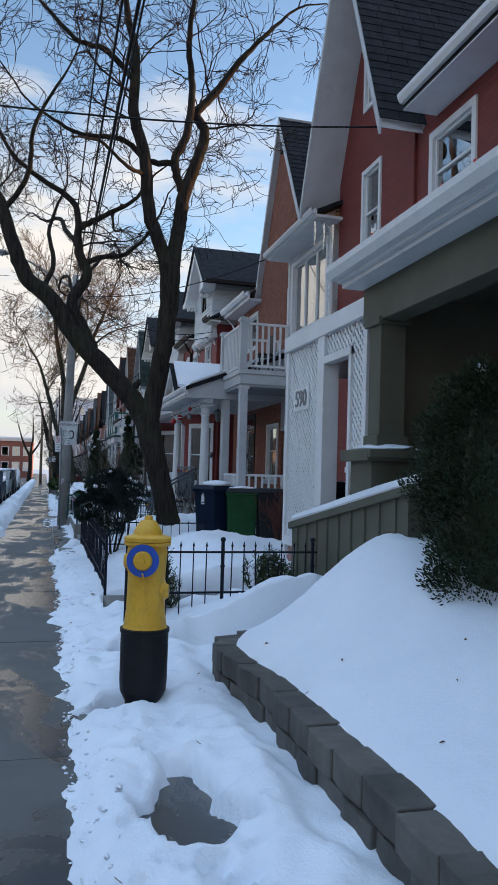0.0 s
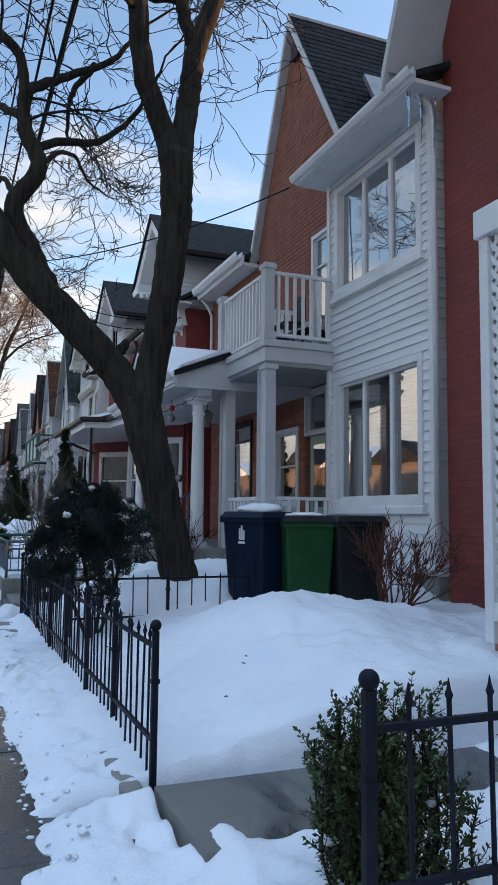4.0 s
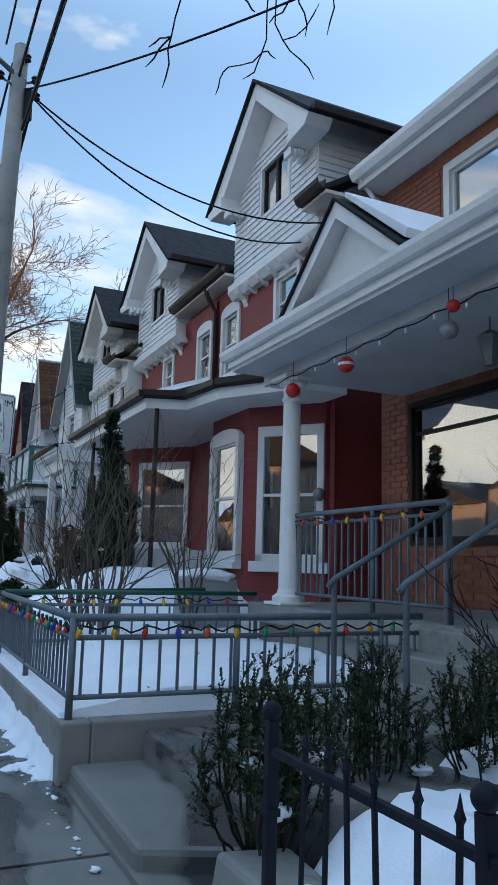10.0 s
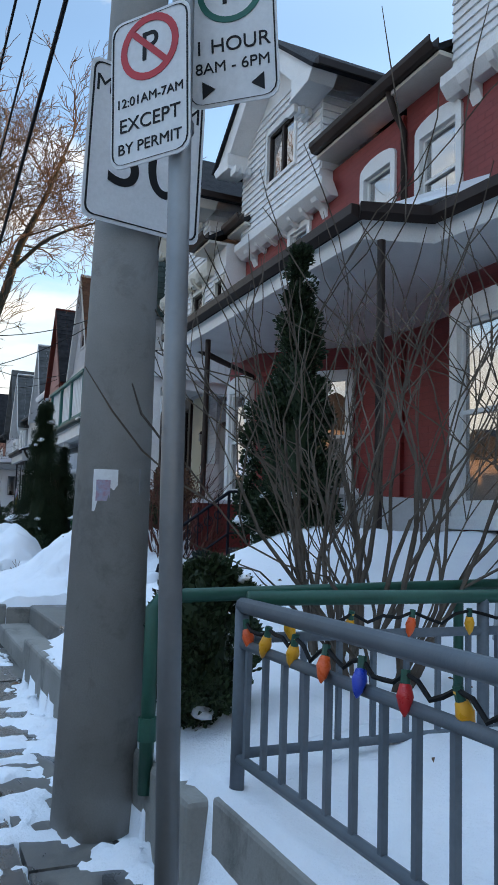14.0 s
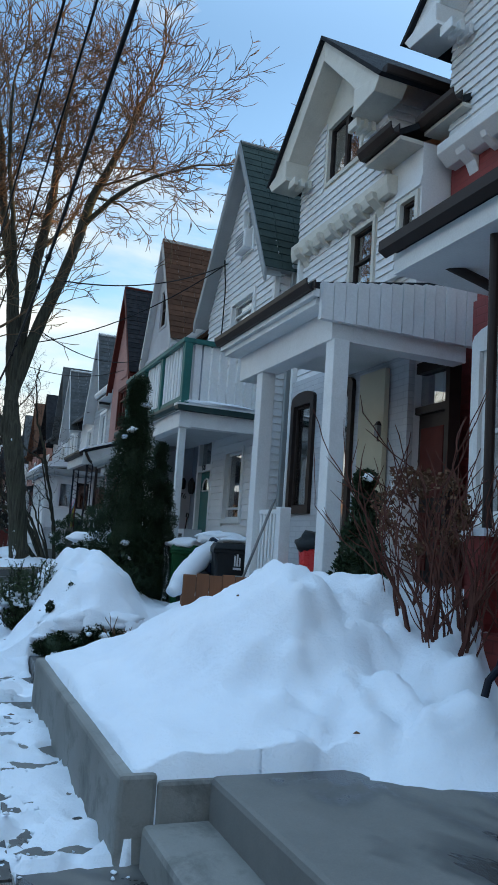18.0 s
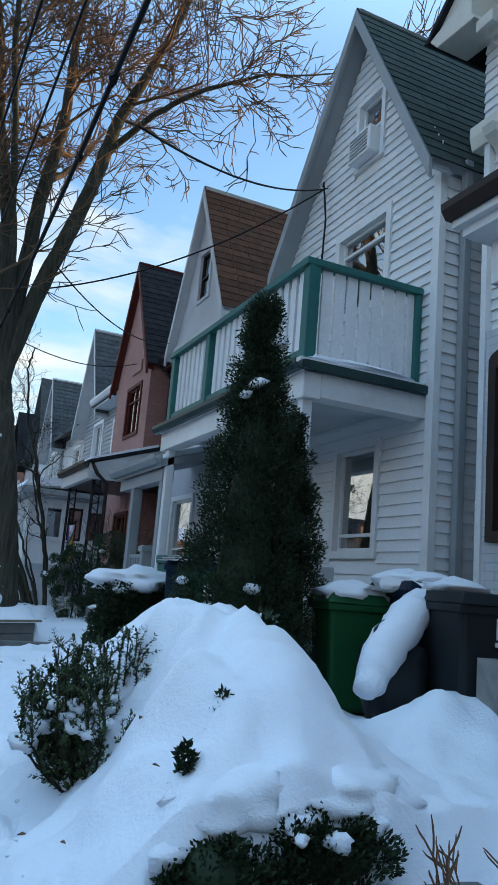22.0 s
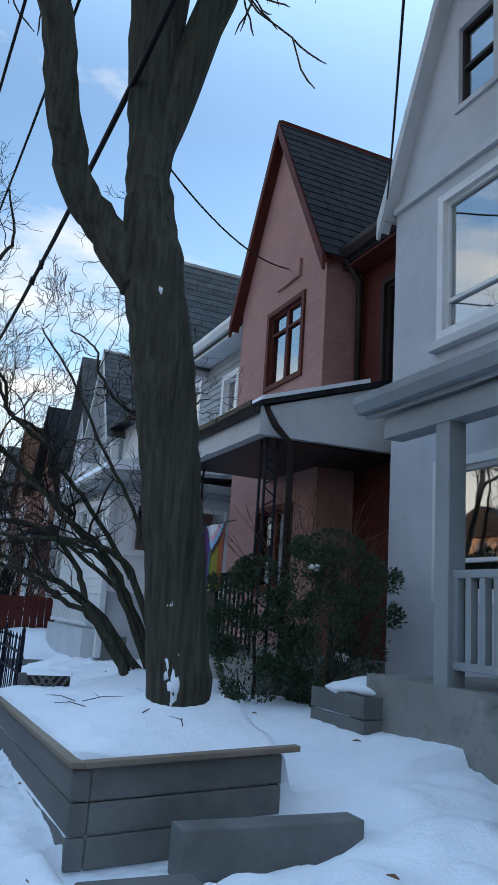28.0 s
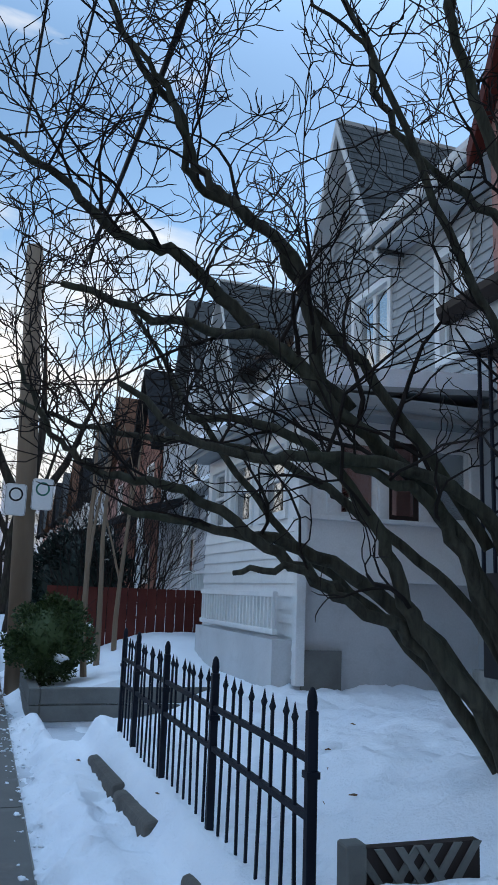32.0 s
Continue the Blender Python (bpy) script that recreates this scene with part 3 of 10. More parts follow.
def window_x(parent, x, y0, y1, z0, z1, trim, sash, bars_y=(), bars_z=(), fw=0.075, proud=0.03, back=0.09, glass=None, sill=None, behind=None, behind_z=None, arch=0.0):
    """A window in a street wall: casing, sash bars, sill, panes and what hangs behind them."""
    g = Geo()
    g.ring_x(x - proud, x + back + 0.03, y0 - 0.001, y1 + 0.001, z0, z1, fw)
    if arch:
        n, ym, h = 8, (y0 + y1) / 2, (y1 - y0) / 2
        ring = [(ym + h * math.cos(math.pi * k / n), z1 + arch * math.sin(math.pi * k / n)) for k in range(n + 1)]
        w = part("window", g, trim, parent)
        part("arched_head", Geo().prism_x(ring, x - proud, x + 0.05), trim, w)
    else:
        w = part("window", g, trim, parent)
    ys, zs, s = [y0 + fw, *bars_y, y1 - fw], [z0 + fw, *bars_z, z1 - fw], 0.035
    for ya, yb in zip(ys, ys[1:]):
        g = Geo()
        lo, hi = z0 + fw, z1 - fw
        g.ring_x(x + 0.02, x + back, ya, yb, lo, hi, s)
        q = part("sash", g, sash, w)
        for zb in bars_z:
            part("glazing_bar", Geo().box(x + 0.015, x + back, ya + s, yb - s, zb - s / 2, zb + s / 2), sash, w)
        for za, zb in zip(zs, zs[1:]):
            part("pane", Geo().box(x + 0.05, x + 0.056, ya + s * 0.6, yb - s * 0.6, za + s * 0.3, zb - s * 0.3), glass or GLASS, w)
    if sill:
        part("sill", Geo().prism_y([(x - 0.09, z0 - 0.11), (x + 0.05, z0 - 0.11), (x + 0.05, z0 + 0.002), (x - 0.04, z0 + 0.002), (x - 0.09, z0 - 0.025)], y0 - 0.06, y1 + 0.06), sill, w, bevel=0.008)
    if behind:
        lo, hi = behind_z or (z0, z1)
        if behind is BLIND:
            k = max(3, int((hi - lo) / 0.05))
            g = Geo()
            for i in range(k):
                z = lo + (hi - lo) * (i + 0.5) / k
                g.prism_y([(x + 0.13, z - 0.012), (x + 0.16, z + 0.012), (x + 0.163, z + 0.010), (x + 0.133, z - 0.014)], y0 + fw, y1 - fw)
            part("blind", g, behind, w)
        else:
            g, k = Geo(), 24
            pts = [(x + 0.2 + 0.025 * math.sin(i * 1.9), y0 + (y1 - y0) * i / k) for i in range(k + 1)]
            g.prism_z(pts + [(a + 0.006, b) for a, b in reversed(pts)], lo, hi)
            part("curtain", g, behind, w)
    return w


def roof_slope(parent, material, ya, za, yb, zb, x0, x1, under, course=0.16, thick=0.09, name="shingle_course"):
    """A roof slope whose ridge runs away from the street, from its eave (ya, za) up to its ridge (yb, zb), with overlapping courses."""
    d = Vector((yb - ya, zb - za))
    length = d.length
    d = d / length
    n = Vector((-d.y, d.x)) if d.x > 0 else Vector((d.y, -d.x))
    p = lambda s, h: (ya + d.x * s + n.x * h, za + d.y * s + n.y * h)
    part("roof", Geo().prism_x([p(0, -thick), p(length, -thick), p(length, 0), p(0, 0)], x0, x1), under, parent)
    k = int(length / course)
    for i in range(k):
        a, b = length * i / k - (0.02 if i == 0 else 0), length * (i + 1) / k + 0.05
        g = Geo()
        x = x0 - 0.015
        rr = random.Random(i * 31 + int(ya * 10))
        while x < x1:
            w = rr.uniform(0.28, 0.36)
            j = rr.uniform(0, 0.006)
            g.prism_x([p(a + j, 0.004), p(min(b, length), 0.003), p(min(b, length), 0.007), p(a + j, 0.017 + j * 0.4)], x, min(x + w - 0.006, x1))
            x += w
        part(name, g, material, parent)


def letters(text, size, at, rot, material, parent, depth=0.004, name="lettering", align="CENTER"):
    cu = bpy.data.curves.new(name, "FONT")
    cu.body, cu.size, cu.extrude, cu.align_x, cu.align_y = text, size, depth, align, "CENTER"
    tmp = bpy.data.objects.new(name, cu)
    scene.collection.objects.link(tmp)
    bpy.context.view_layer.update()
    me = bpy.data.meshes.new_from_object(tmp.evaluated_get(bpy.context.evaluated_depsgraph_get()))
    bpy.data.objects.remove(tmp)
    me.transform(pose(*at, *rot))
    me.materials.clear()
    me.materials.append(material)
    return part(name, me, material, parent)


def brick_skin(parent, x, edges, z0, z1, holes, material, near=300, row=0.075, length=0.225, thick=0.012, corner=None):
    """Running-bond bricks standing a little proud of a street wall; edges(z) gives the wall's ends. The nearest are parts, the rest one mesh."""
    found, z, k = [], z0, 0
    while z + row <= z1:
        ya, yb = edges(z + row)
        y = ya - (length / 2 if k % 2 else 0)
        while y < yb:
            a, b = max(y, ya) + 0.005, min(y + length, yb) - 0.005
            for h0, h1, c, d in holes:
                if c < z + row - 0.004 and d > z + 0.004 and b > h0 and a < h1:
                    if a < h0 - 0.03:
                        b = h0 - 0.002
                    elif b > h1 + 0.03:
                        a = h1 + 0.002
                    else:
                        b = a
            if b - a > 0.03:
                found.append((a, b, z + 0.005, z + row - 0.005))
            y += length
        z += row
        k += 1
    first = edges(z0)[0]
    found.sort(key=lambda q: (q[2] - 2.0) ** 2 + (q[0] - first) ** 2)
    rest, rr = Geo(), random.Random(int(x * 10) + len(found))
    for i, (a, b, c, d) in enumerate(found):
        p = thick * rr.uniform(0.75, 1.15)
        if i < near:
            piece("brick", material, parent, x - p, x + 0.002, a, b, c, d)
        else:
            rest.box(x - p, x + 0.002, a, b, c, d)
    if rest.f:
        tagged(part("brickwork", rest, material, parent), kind="stuff")

# ---------------------------------------------------------------- ground, road, sidewalk
def smooth(a, b, t):
    k = min(1.0, max(0.0, (t - a) / (b - a)))
    return k * k * (3 - 2 * k)


def bump2(x, y, cx, cy, rx, ry):
    return math.exp(-(((x - cx) / rx) ** 2 + ((y - cy) / ry) ** 2))


single("ground", Geo().box(-700, 700, -700, 700, -0.6, G - 0.07), GROUND, "snowy ground reaching the horizon", "ground", kind="structure")
single("road", Geo().box(-11.0, -1.52, -60, 230, G - 0.12, G - 0.05), ASPHALT, "dark wet asphalt street", "road", kind="structure")
single("curb", Geo().box(-1.54, -1.36, -60, 230, G - 0.2, G + 0.01), CONCRETE, "grey concrete curb along the street", "curb", kind="structure", bevel=0.02)

walkway = thing("sidewalk", (-0.6, 20, G), "grey concrete sidewalk with wet patches", "sidewalk", kind="structure")
part("bed", Geo().box(-1.36, 0.24, -30, 220, G - 0.3, G - 0.012), CONCRETE, walkway)
y = -3.0
while y < 78:
    w = 1.5
    for x0, x1 in ((-1.35, 0.23),):
        dz = RNG.uniform(-0.004, 0.004)
        piece("paving_slab", SIDEWALK, walkway, x0, x1, y + 0.006, y + w - 0.006, G - 0.05, G + dz)
    y += w
part("far_slabs", Geo().box(-1.35, 0.23, 78, 220, G - 0.05, G), SIDEWALK, walkway)

strip = thing("boulevard_strip", (0.45, 22, G), "cracked wet paving between sidewalk and garden walls", "paving", kind="structure")
for a, b in ((15.9, 17.3), (17.3, 18.9), (18.9, 20.4), (20.4, 22.0), (22.0, 23.6), (23.6, 25.1), (25.1, 26.6), (26.6, 28.1), (28.1, 29.7), (29.7, 31.3), (31.3, 32.6)):
    piece("paving_slab", PAVEMENT, strip, 0.25, 0.72, a + 0.01, b - 0.01, G - 0.06, G - 0.004 + RNG.uniform(-0.006, 0.006))


single("verge_paving", Geo().box(0.235, 1.12, -2.0, 15.9, G - 0.08, G - 0.012), PAVEMENT, "wet paving under the trampled snow", "paving", kind="structure")

# the stone wall's line: it bows a little and turns in at its far end
def wall_line(y):
    return 1.45 - 0.08 * smooth(4.8, 5.5, y) + 0.8 * smooth(5.6, 6.6, y) ** 2


# snow over the front gardens: one rolling sheet, low where paths are bare
def garden(x, y):
    n = noise.noise(Vector((x * 1.1, y * 1.1, 0.0)))
    f = noise.noise(Vector((x * 4.5, y * 4.5, 3.0)))
    ff = noise.noise(Vector((x * 13, y * 13, 9.0)))
    edge = x - 0.20 - 0.15 * smooth(40.5, 42.5, y) - 0.10 * noise.noise(Vector((y * 0.8, 1.7, 0))) - 0.09 * noise.noise(Vector((y * 3.1, 4.4, 0)))
    z = -0.6
    low = G + 0.09 * smooth(-0.02, 0.2, edge) + 0.02 * f + 0.012 * ff - 0.06 * (1 - smooth(-0.1, 0.05, edge))
    if y < 6.9:                                           # trampled strip and the mound behind the stone wall
        z = low
        z += 0.035 * f + 0.03 * smooth(0.0, 0.4, noise.noise(Vector((x * 2.3, y * 2.3, 61.0)))) + 0.05 * smooth(0.75, 1.1, x) - 0.08 * smooth(1.1, 1.35, x)
        patch = bump2(x, y, 0.70, 3.6, 0.24, 0.48) + 0.8 * bump2(x, y, 0.48, 5.25, 0.26, 0.2) + 0.75 * bump2(x, y, 0.8, 6.75, 0.3, 0.22)
        z -= 0.2 * smooth(0.38, 0.62, patch + 0.42 * f + 0.2 * n + 0.1 * ff)
        wx = wall_line(y) + 0.012 + 0.01 * f
        if x > wx and y < 6.5:
            s = smooth(0, 1.5, x - wx)
            z = 0.075 + 0.1 * smooth(0, 0.2, x - wx) + s * (0.30 + 0.55 * bump2(x, y, 2.6, 6.4, 1.7, 2.3)) + 0.05 * n
            z -= 0.5 * smooth(5.9, 6.5, y) * (1 - smooth(1.6, 2.6, x))
    elif y < 8.5:                                         # low garden by the lattice porch
        z = low + 0.10 * smooth(0.5, 0.9, x) + 0.12 * smooth(0.9, 2.6, x) + 0.05 * n + 0.05 * f
        z += 0.35 * bump2(x, y, 2.4, 6.9, 0.9, 0.7)
        z -= 0.24 * smooth(0.45, 0.7, bump2(x, y, 1.3, 7.2, 0.45, 0.2) + 0.4 * f)
    elif y < 9.35:
        z = low + 0.06 * f if x < 0.72 else -0.35 + 0.3 * smooth(2.0, 2.6, x)
        z = max(z, G + 0.16 - 0.5 * abs(x - 0.85)) if x < 1.0 and y < 8.75 else z
    elif y < 16.0:                                        # fenced garden
        rise = smooth(9.3, 9.55, y)
        z = low + rise * (0.07 * smooth(0.55, 0.8, x) + 0.30 * smooth(0.7, 2.4, x)) + 0.05 * n
        z += (0.30 * bump2(x, y, 2.5, 11.6, 1.0, 0.8) + 0.10 * bump2(x, y, 2.2, 10.4, 0.9, 0.7)) * rise - 0.2 * bump2(x, y, 3.2, 13.2, 0.9, 0.55)
        z += 0.24 * smooth(0.95, 1.9, x) * smooth(12.9, 13.9, y) + 0.10 * smooth(0.8, 1.1, x) * bump2(0, y, 0, 14.6, 1, 0.8)
        z -= 0.25 * smooth(15.6, 16.0, y) * (1 - smooth(1.5, 2.5, x))
        z -= 0.35 * (1 - smooth(9.35, 9.5, y))
    elif y < 18.47:                                       # bare path with heaps beside it
        z = -0.45 + 0.44 * bump2(x, y, 1.2, 16.25, 0.7, 0.36) + 0.22 * bump2(x, y, 0.55, 16.1, 0.26, 0.3) + 0.2 * bump2(x, y, 0.72, 16.75, 0.16, 0.2)
        z = max(z, -0.36 + 0.5 * smooth(0.95, 1.5, x) * (1 - smooth(16.5, 16.95, y - 0.15 * n)))
        if x > 1.6:
            z = max(z, -0.3 + 0.55 * smooth(1.6, 2.8, x) * (1 - smooth(17.1, 17.4, y)))
        z += 0.09 * f + 0.03 * ff
    elif y < 21.75:                                       # raised bed behind the rail
        z = (0.17 + 0.09 * smooth(0.75, 1.5, x) + 0.03 * n) if x > 0.70 else G - 0.04 + 0.05 * smooth(0.42, 0.68, x + 0.2 * (f + n)) + 0.06 * smooth(0.56, 0.72, x + 0.1 * f) * smooth(18.7, 19.4, y) + 0.02 * ff
    elif y < 25.1:
        k = smooth(21.7, 22.0, y)
        z = (0.10 + 0.16 * smooth(0.68, 1.3, x) * k + 0.5 * smooth(1.2, 2.6, x) * bump2(0, y, 0, 24.2, 1, 1.0) + 0.04 * n) if x > 0.66 + 0.03 * f else -0.6
        if x > 0.66:
            z += 0.2 * smooth(0.75, 1.5, x) * smooth(23.2, 24.2, y)
        if z < 0 and x < 0.66:
            z = G - 0.03 + 0.048 * smooth(0.05, 0.5, f + 0.4 * n + 0.7 * ff) + 0.04 * smooth(0.4, 0.66, x)
        z -= 0.5 * smooth(24.95, 25.1, y)
    elif y < 27.05:
        z = -0.6
        if x < 0.66:
            z = G - 0.03 + 0.045 * smooth(0.15, 0.6, f + n + 0.6 * ff)
        if x > 1.5:
            z = max(z, 0.05 + 0.4 * bump2(x, y, 2.2, 27.1, 0.5, 0.35))
    elif y < 29.92:                                       # great heap
        z = (0.17 + 0.05 * smooth(0.65, 0.85, x) + 0.62 * smooth(0.75, 2.0, x) * smooth(26.9, 28.2, y) * (0.55 + 0.45 * bump2(0, y, 0, 28.6, 1, 1.0)) + 0.24 * bump2(x, y, 1.65, 28.0, 0.5, 0.5) + 0.07 * n + 0.04 * f) if x > 0.63 else G + 0.02 + 0.06 * f + 0.02 * ff
        z -= 0.35 * smooth(29.78, 29.95, y) * (1 - smooth(1.4, 2.2, x))
        if x < 0.63:
            z -= 0.07 * (1 - smooth(-0.1, 0.05, edge))
    elif y < 31.4:
        z = low + 0.05 * f if x < 0.75 else -0.35 + 0.42 * smooth(1.7, 2.3, x + 0.3 * n) + 0.12 * smooth(0.1, 0.5, f) + 0.25 * (1 - smooth(29.9, 30.2, y))
        if x < 0.75:
            z -= 0.09 * smooth(30.1, 30.4, y) * (1 - smooth(31.0, 31.3, y))
    elif y < 39.49:                                       # open lawn, with a shrub under snow
        z = low + 0.16 * smooth(0.35, 0.9, x) + 0.10 * smooth(0.9, 2.2, x) + 0.05 * n
        z += 0.74 * math.exp(-(((x - 1.32) / 0.62) ** 2 + ((y - 32.45) / 1.0) ** 2) ** 1.6) * (1 + 0.12 * f) + 0.32 * bump2(x, y, 2.75, 32.35, 0.45, 0.45) + 0.04 * f + 0.18 * bump2(x, y, 1.9, 33.5, 0.6, 0.6)
        z -= 0.34 * bump2(x, y, 0.80, 32.5, 0.30, 0.42)
        z += 0.25 * bump2(x, y, 1.4, 33.6, 0.7, 0.6) + 0.3 * bump2(x, y, 2.2, 35.7, 0.8, 1.2)
        z -= 0.24 * smooth(38.3, 39.2, y) * smooth(0.5, 0.7, x) * (1 - smooth(1.8, 2.3, x))
    elif y < 42.25:                                       # timber bed and the steps beside it
        if 0.668 < x < 1.76 and y > 39.47:
            z = 0.275 + 0.03 * smooth(0.68, 0.9, x) * smooth(39.45, 39.7, y) + 0.05 * n + 0.2 * bump2(x, y, 1.45, 40.15, 0.42, 0.42) + 0.03 * f
        elif x <= 0.70:
            z = low + 0.04 * f
        else:
            z = 0.10 + 0.15 * smooth(1.8, 3.0, x) + 0.05 * n
    elif y < 47.8:
        z = low - 0.03 * smooth(0.45, 0.6, x) + 0.17 * smooth(0.69, 0.84, x) + 0.14 * smooth(0.9, 2.0, x) + 0.05 * n
        z += 0.2 * bump2(x, y, 2.3, 43.0, 0.9, 0.7) - 0.3 * smooth(46.4, 47.0, y) * (1 - smooth(1.6, 2.4, x)) * smooth(0.45, 0.7, x)
    else:
        z = (0.05 if x > 0.47 else low) + 0.12 * smooth(0.6, 1.7, x) + 0.06 * n
        z += 0.3 * smooth(48.6, 51, y) * smooth(1.0, 2.2, x)
    return z


# footprints on the strip between walk and gardens, and shovel scars on the heaps
TRACKS = [(RNG.uniform(0.28, 0.95), RNG.uniform(-1.5, 15.5), RNG.uniform(0.4, 2.6)) for _ in range(120)]
TRACKS += [(RNG.uniform(0.2, 0.6), RNG.uniform(27.0, 39.0), RNG.uniform(0.4, 2.6)) for _ in range(110)]
TRACKS += [(RNG.uniform(0.22, 0.62), RNG.uniform(40.5, 47.5), RNG.uniform(0.4, 2.6)) for _ in range(110)]
BINS = {}
for fx, fy, fa in TRACKS:
    for dy in (-1, 0, 1):
        BINS.setdefault(int(fy) + dy, []).append((fx, fy, math.cos(fa), math.sin(fa)))


def trodden(x, y):
    z = garden(x, y)
    if z < -0.5:
        return z
    z += 0.010 * noise.noise(Vector((x * 9, y * 9, 5.0))) + 0.006 * noise.noise(Vector((x * 24, y * 24, 7.0)))
    if 26.9 < y < 29.9 and x > 0.9:
        z += (0.15 * noise.noise(Vector((x * 2.6, y * 2.0, 31.0))) - 0.11 * abs(noise.noise(Vector((x * 3.6, y * 3, 33.0)))) + 0.03 * noise.noise(Vector((x * 12, y * 12, 35.0)))) * smooth(0.9, 1.5, x) * (1 - 0.7 * smooth(28.0, 28.6, y))
        z += (0.15 * max(0.0, noise.noise(Vector((x * 5.2, y * 5.2, 81.0)))) + 0.09 * max(0.0, noise.noise(Vector((x * 10.5, y * 10.5, 83.0))))) * smooth(1.0, 1.5, x) * (1 - 0.85 * smooth(28.0, 28.8, y))
    if 31.4 < y < 33.4 and x > 0.7:
        z += (0.07 * noise.noise(Vector((x * 4.2, y * 4.2, 41.0))) - 0.06 * abs(noise.noise(Vector((x * 6, y * 6, 43.0))))) * bump2(x, y, 1.4, 32.3, 0.7, 0.9)
    if 42.3 < y < 47.0 and x > 0.85:
        z += (0.06 * noise.noise(Vector((x * 3.1, y * 3.1, 51.0))) - 0.05 * abs(noise.noise(Vector((x * 6, y * 6, 53.0)))) + 0.02 * noise.noise(Vector((x * 14, y * 14, 55.0)))) * smooth(0.85, 1.2, x)
    if 9.5 < y < 16.0 and x > 0.85:
        z += (0.06 * noise.noise(Vector((x * 1.9, y * 1.9, 71.0))) - 0.05 * abs(noise.noise(Vector((x * 4.2, y * 4.2, 73.0)))) + 0.016 * noise.noise(Vector((x * 11, y * 11, 75.0)))) * smooth(0.85, 1.2, x)
    if x < 1.0:
        for fx, fy, c, s in BINS.get(int(y), ()):
            u, v = (x - fx) * c + (y - fy) * s, -(x - fx) * s + (y - fy) * c
            q = (u / 0.13) ** 2 + (v / 0.055) ** 2
            if q < 2.2:
                z -= 0.028 * (1 - smooth(0.5, 1.1, q)) - 0.010 * bump2(q, 0, 1.5, 0, 0.4, 1)
    return z


def sheet(name, fn, x0, x1, y0, y1, step, label):
    nx, ny = int(round((x1 - x0) / step)), int(round((y1 - y0) / step))
    g = Geo()
    g.v = [(x0 + i * step, y0 + j * step, fn(x0 + i * step, y0 + j * step)) for j in range(ny + 1) for i in range(nx + 1)]
    for j in range(ny):
        for i in range(nx):
            a = j * (nx + 1) + i
            q = (a, a + 1, a + nx + 2, a + nx + 1)
            if max(g.v[k][2] for k in q) > -0.5:
                g.f.append(q)
    return single(name, g, SNOW, label, "snow", kind="stuff", smooth=True)


sheet("garden_snow", trodden, 0.0, 1.23, -2.0, 52.0, 0.03, "white trampled snow beside the sidewalk")
sheet("garden_snow", trodden, 1.2, 5.4, -2.0, 56.0, 0.05, "white lumpy snow over the front gardens")
crumbs = Geo()
for i in range(1500):
    y = RNG.uniform(-1.0, 50.0)
    x = 0.16 + abs(RNG.gauss(0, 0.12)) if y < 16 or y > 27 else 0.66 - abs(RNG.gauss(0, 0.06))
    if 16 < y < 27 and i % 3:
        continue
    z = max(trodden(x, y), G - 0.004)
    r = RNG.uniform(0.004, 0.013) * (1.8 if i % 11 == 0 else 1)
    crumbs.blob((x, y, z + r * 0.3), (r, r * RNG.uniform(0.8, 1.9), r * 0.5), i % 50, 0.45, 4)
single("snow_crumbs", crumbs, SNOW, "loose crumbs of snow along the sidewalk edge", "snow", kind="stuff", smooth=True)


def roadside(x, y):
    n = noise.noise(Vector((x * 0.9, y * 0.9, 20.0)))
    f = noise.noise(Vector((x * 4.0, y * 4.0, 23.0)))
    h = smooth(-0.86, -1.12, x + 0.14 * n) * (1 - smooth(-1.4, -1.75, x + 0.08 * f))
    return G - 0.08 + h * (0.36 + 0.16 * n + 0.09 * f)


sheet("snowbank", roadside, -1.92, -0.76, 3.0, 90.0, 0.08, "white snowbank shovelled between sidewalk and road")

# ---------------------------------------------------------------- garden walls and steps
rock_wall = thing("stone_garden_wall", (1.2, 4, G), "low two-course garden wall of grey-brown concrete blocks", "wall", kind="structure")


k = 0
for row in range(2):
    y = -1.6 + row * 0.17
    while y < 6.5:
        w = RNG.uniform(0.3, 0.36) if y < 5.2 else 0.22
        cx, cx2 = wall_line(y), wall_line(y + w)
        z = G + 0.01 + row * 0.155 + RNG.uniform(-0.006, 0.006)
        o = RNG.uniform(-0.012, 0.012) - 0.02 * row * 0
        g = Geo().prism_z([(cx - 0.068 + o, y + 0.004), (cx - 0.08 + o, y + w * 0.35), (cx2 - 0.078 + o, y + w * 0.68), (cx2 - 0.068 + o, y + w - 0.003), (cx2 + 0.14, y + w - 0.003), (cx + 0.14, y + 0.004)], z - (0.08 if row == 0 else 0), z + 0.148)
        part("block", g, STONE, rock_wall, bevel=0.007)
        y += w
        k += 1
for i in range(4):
    x = 2.25 + i * 0.28
    for row in range(2):
        part("block", Geo().box(x + 0.06 * row, x + 0.27 + 0.06 * row, 6.42 + 0.03 * i, 6.62 + 0.03 * i, G + 0.155 * row, G + 0.15 + 0.155 * row), STONE, rock_wall, bevel=0.014)

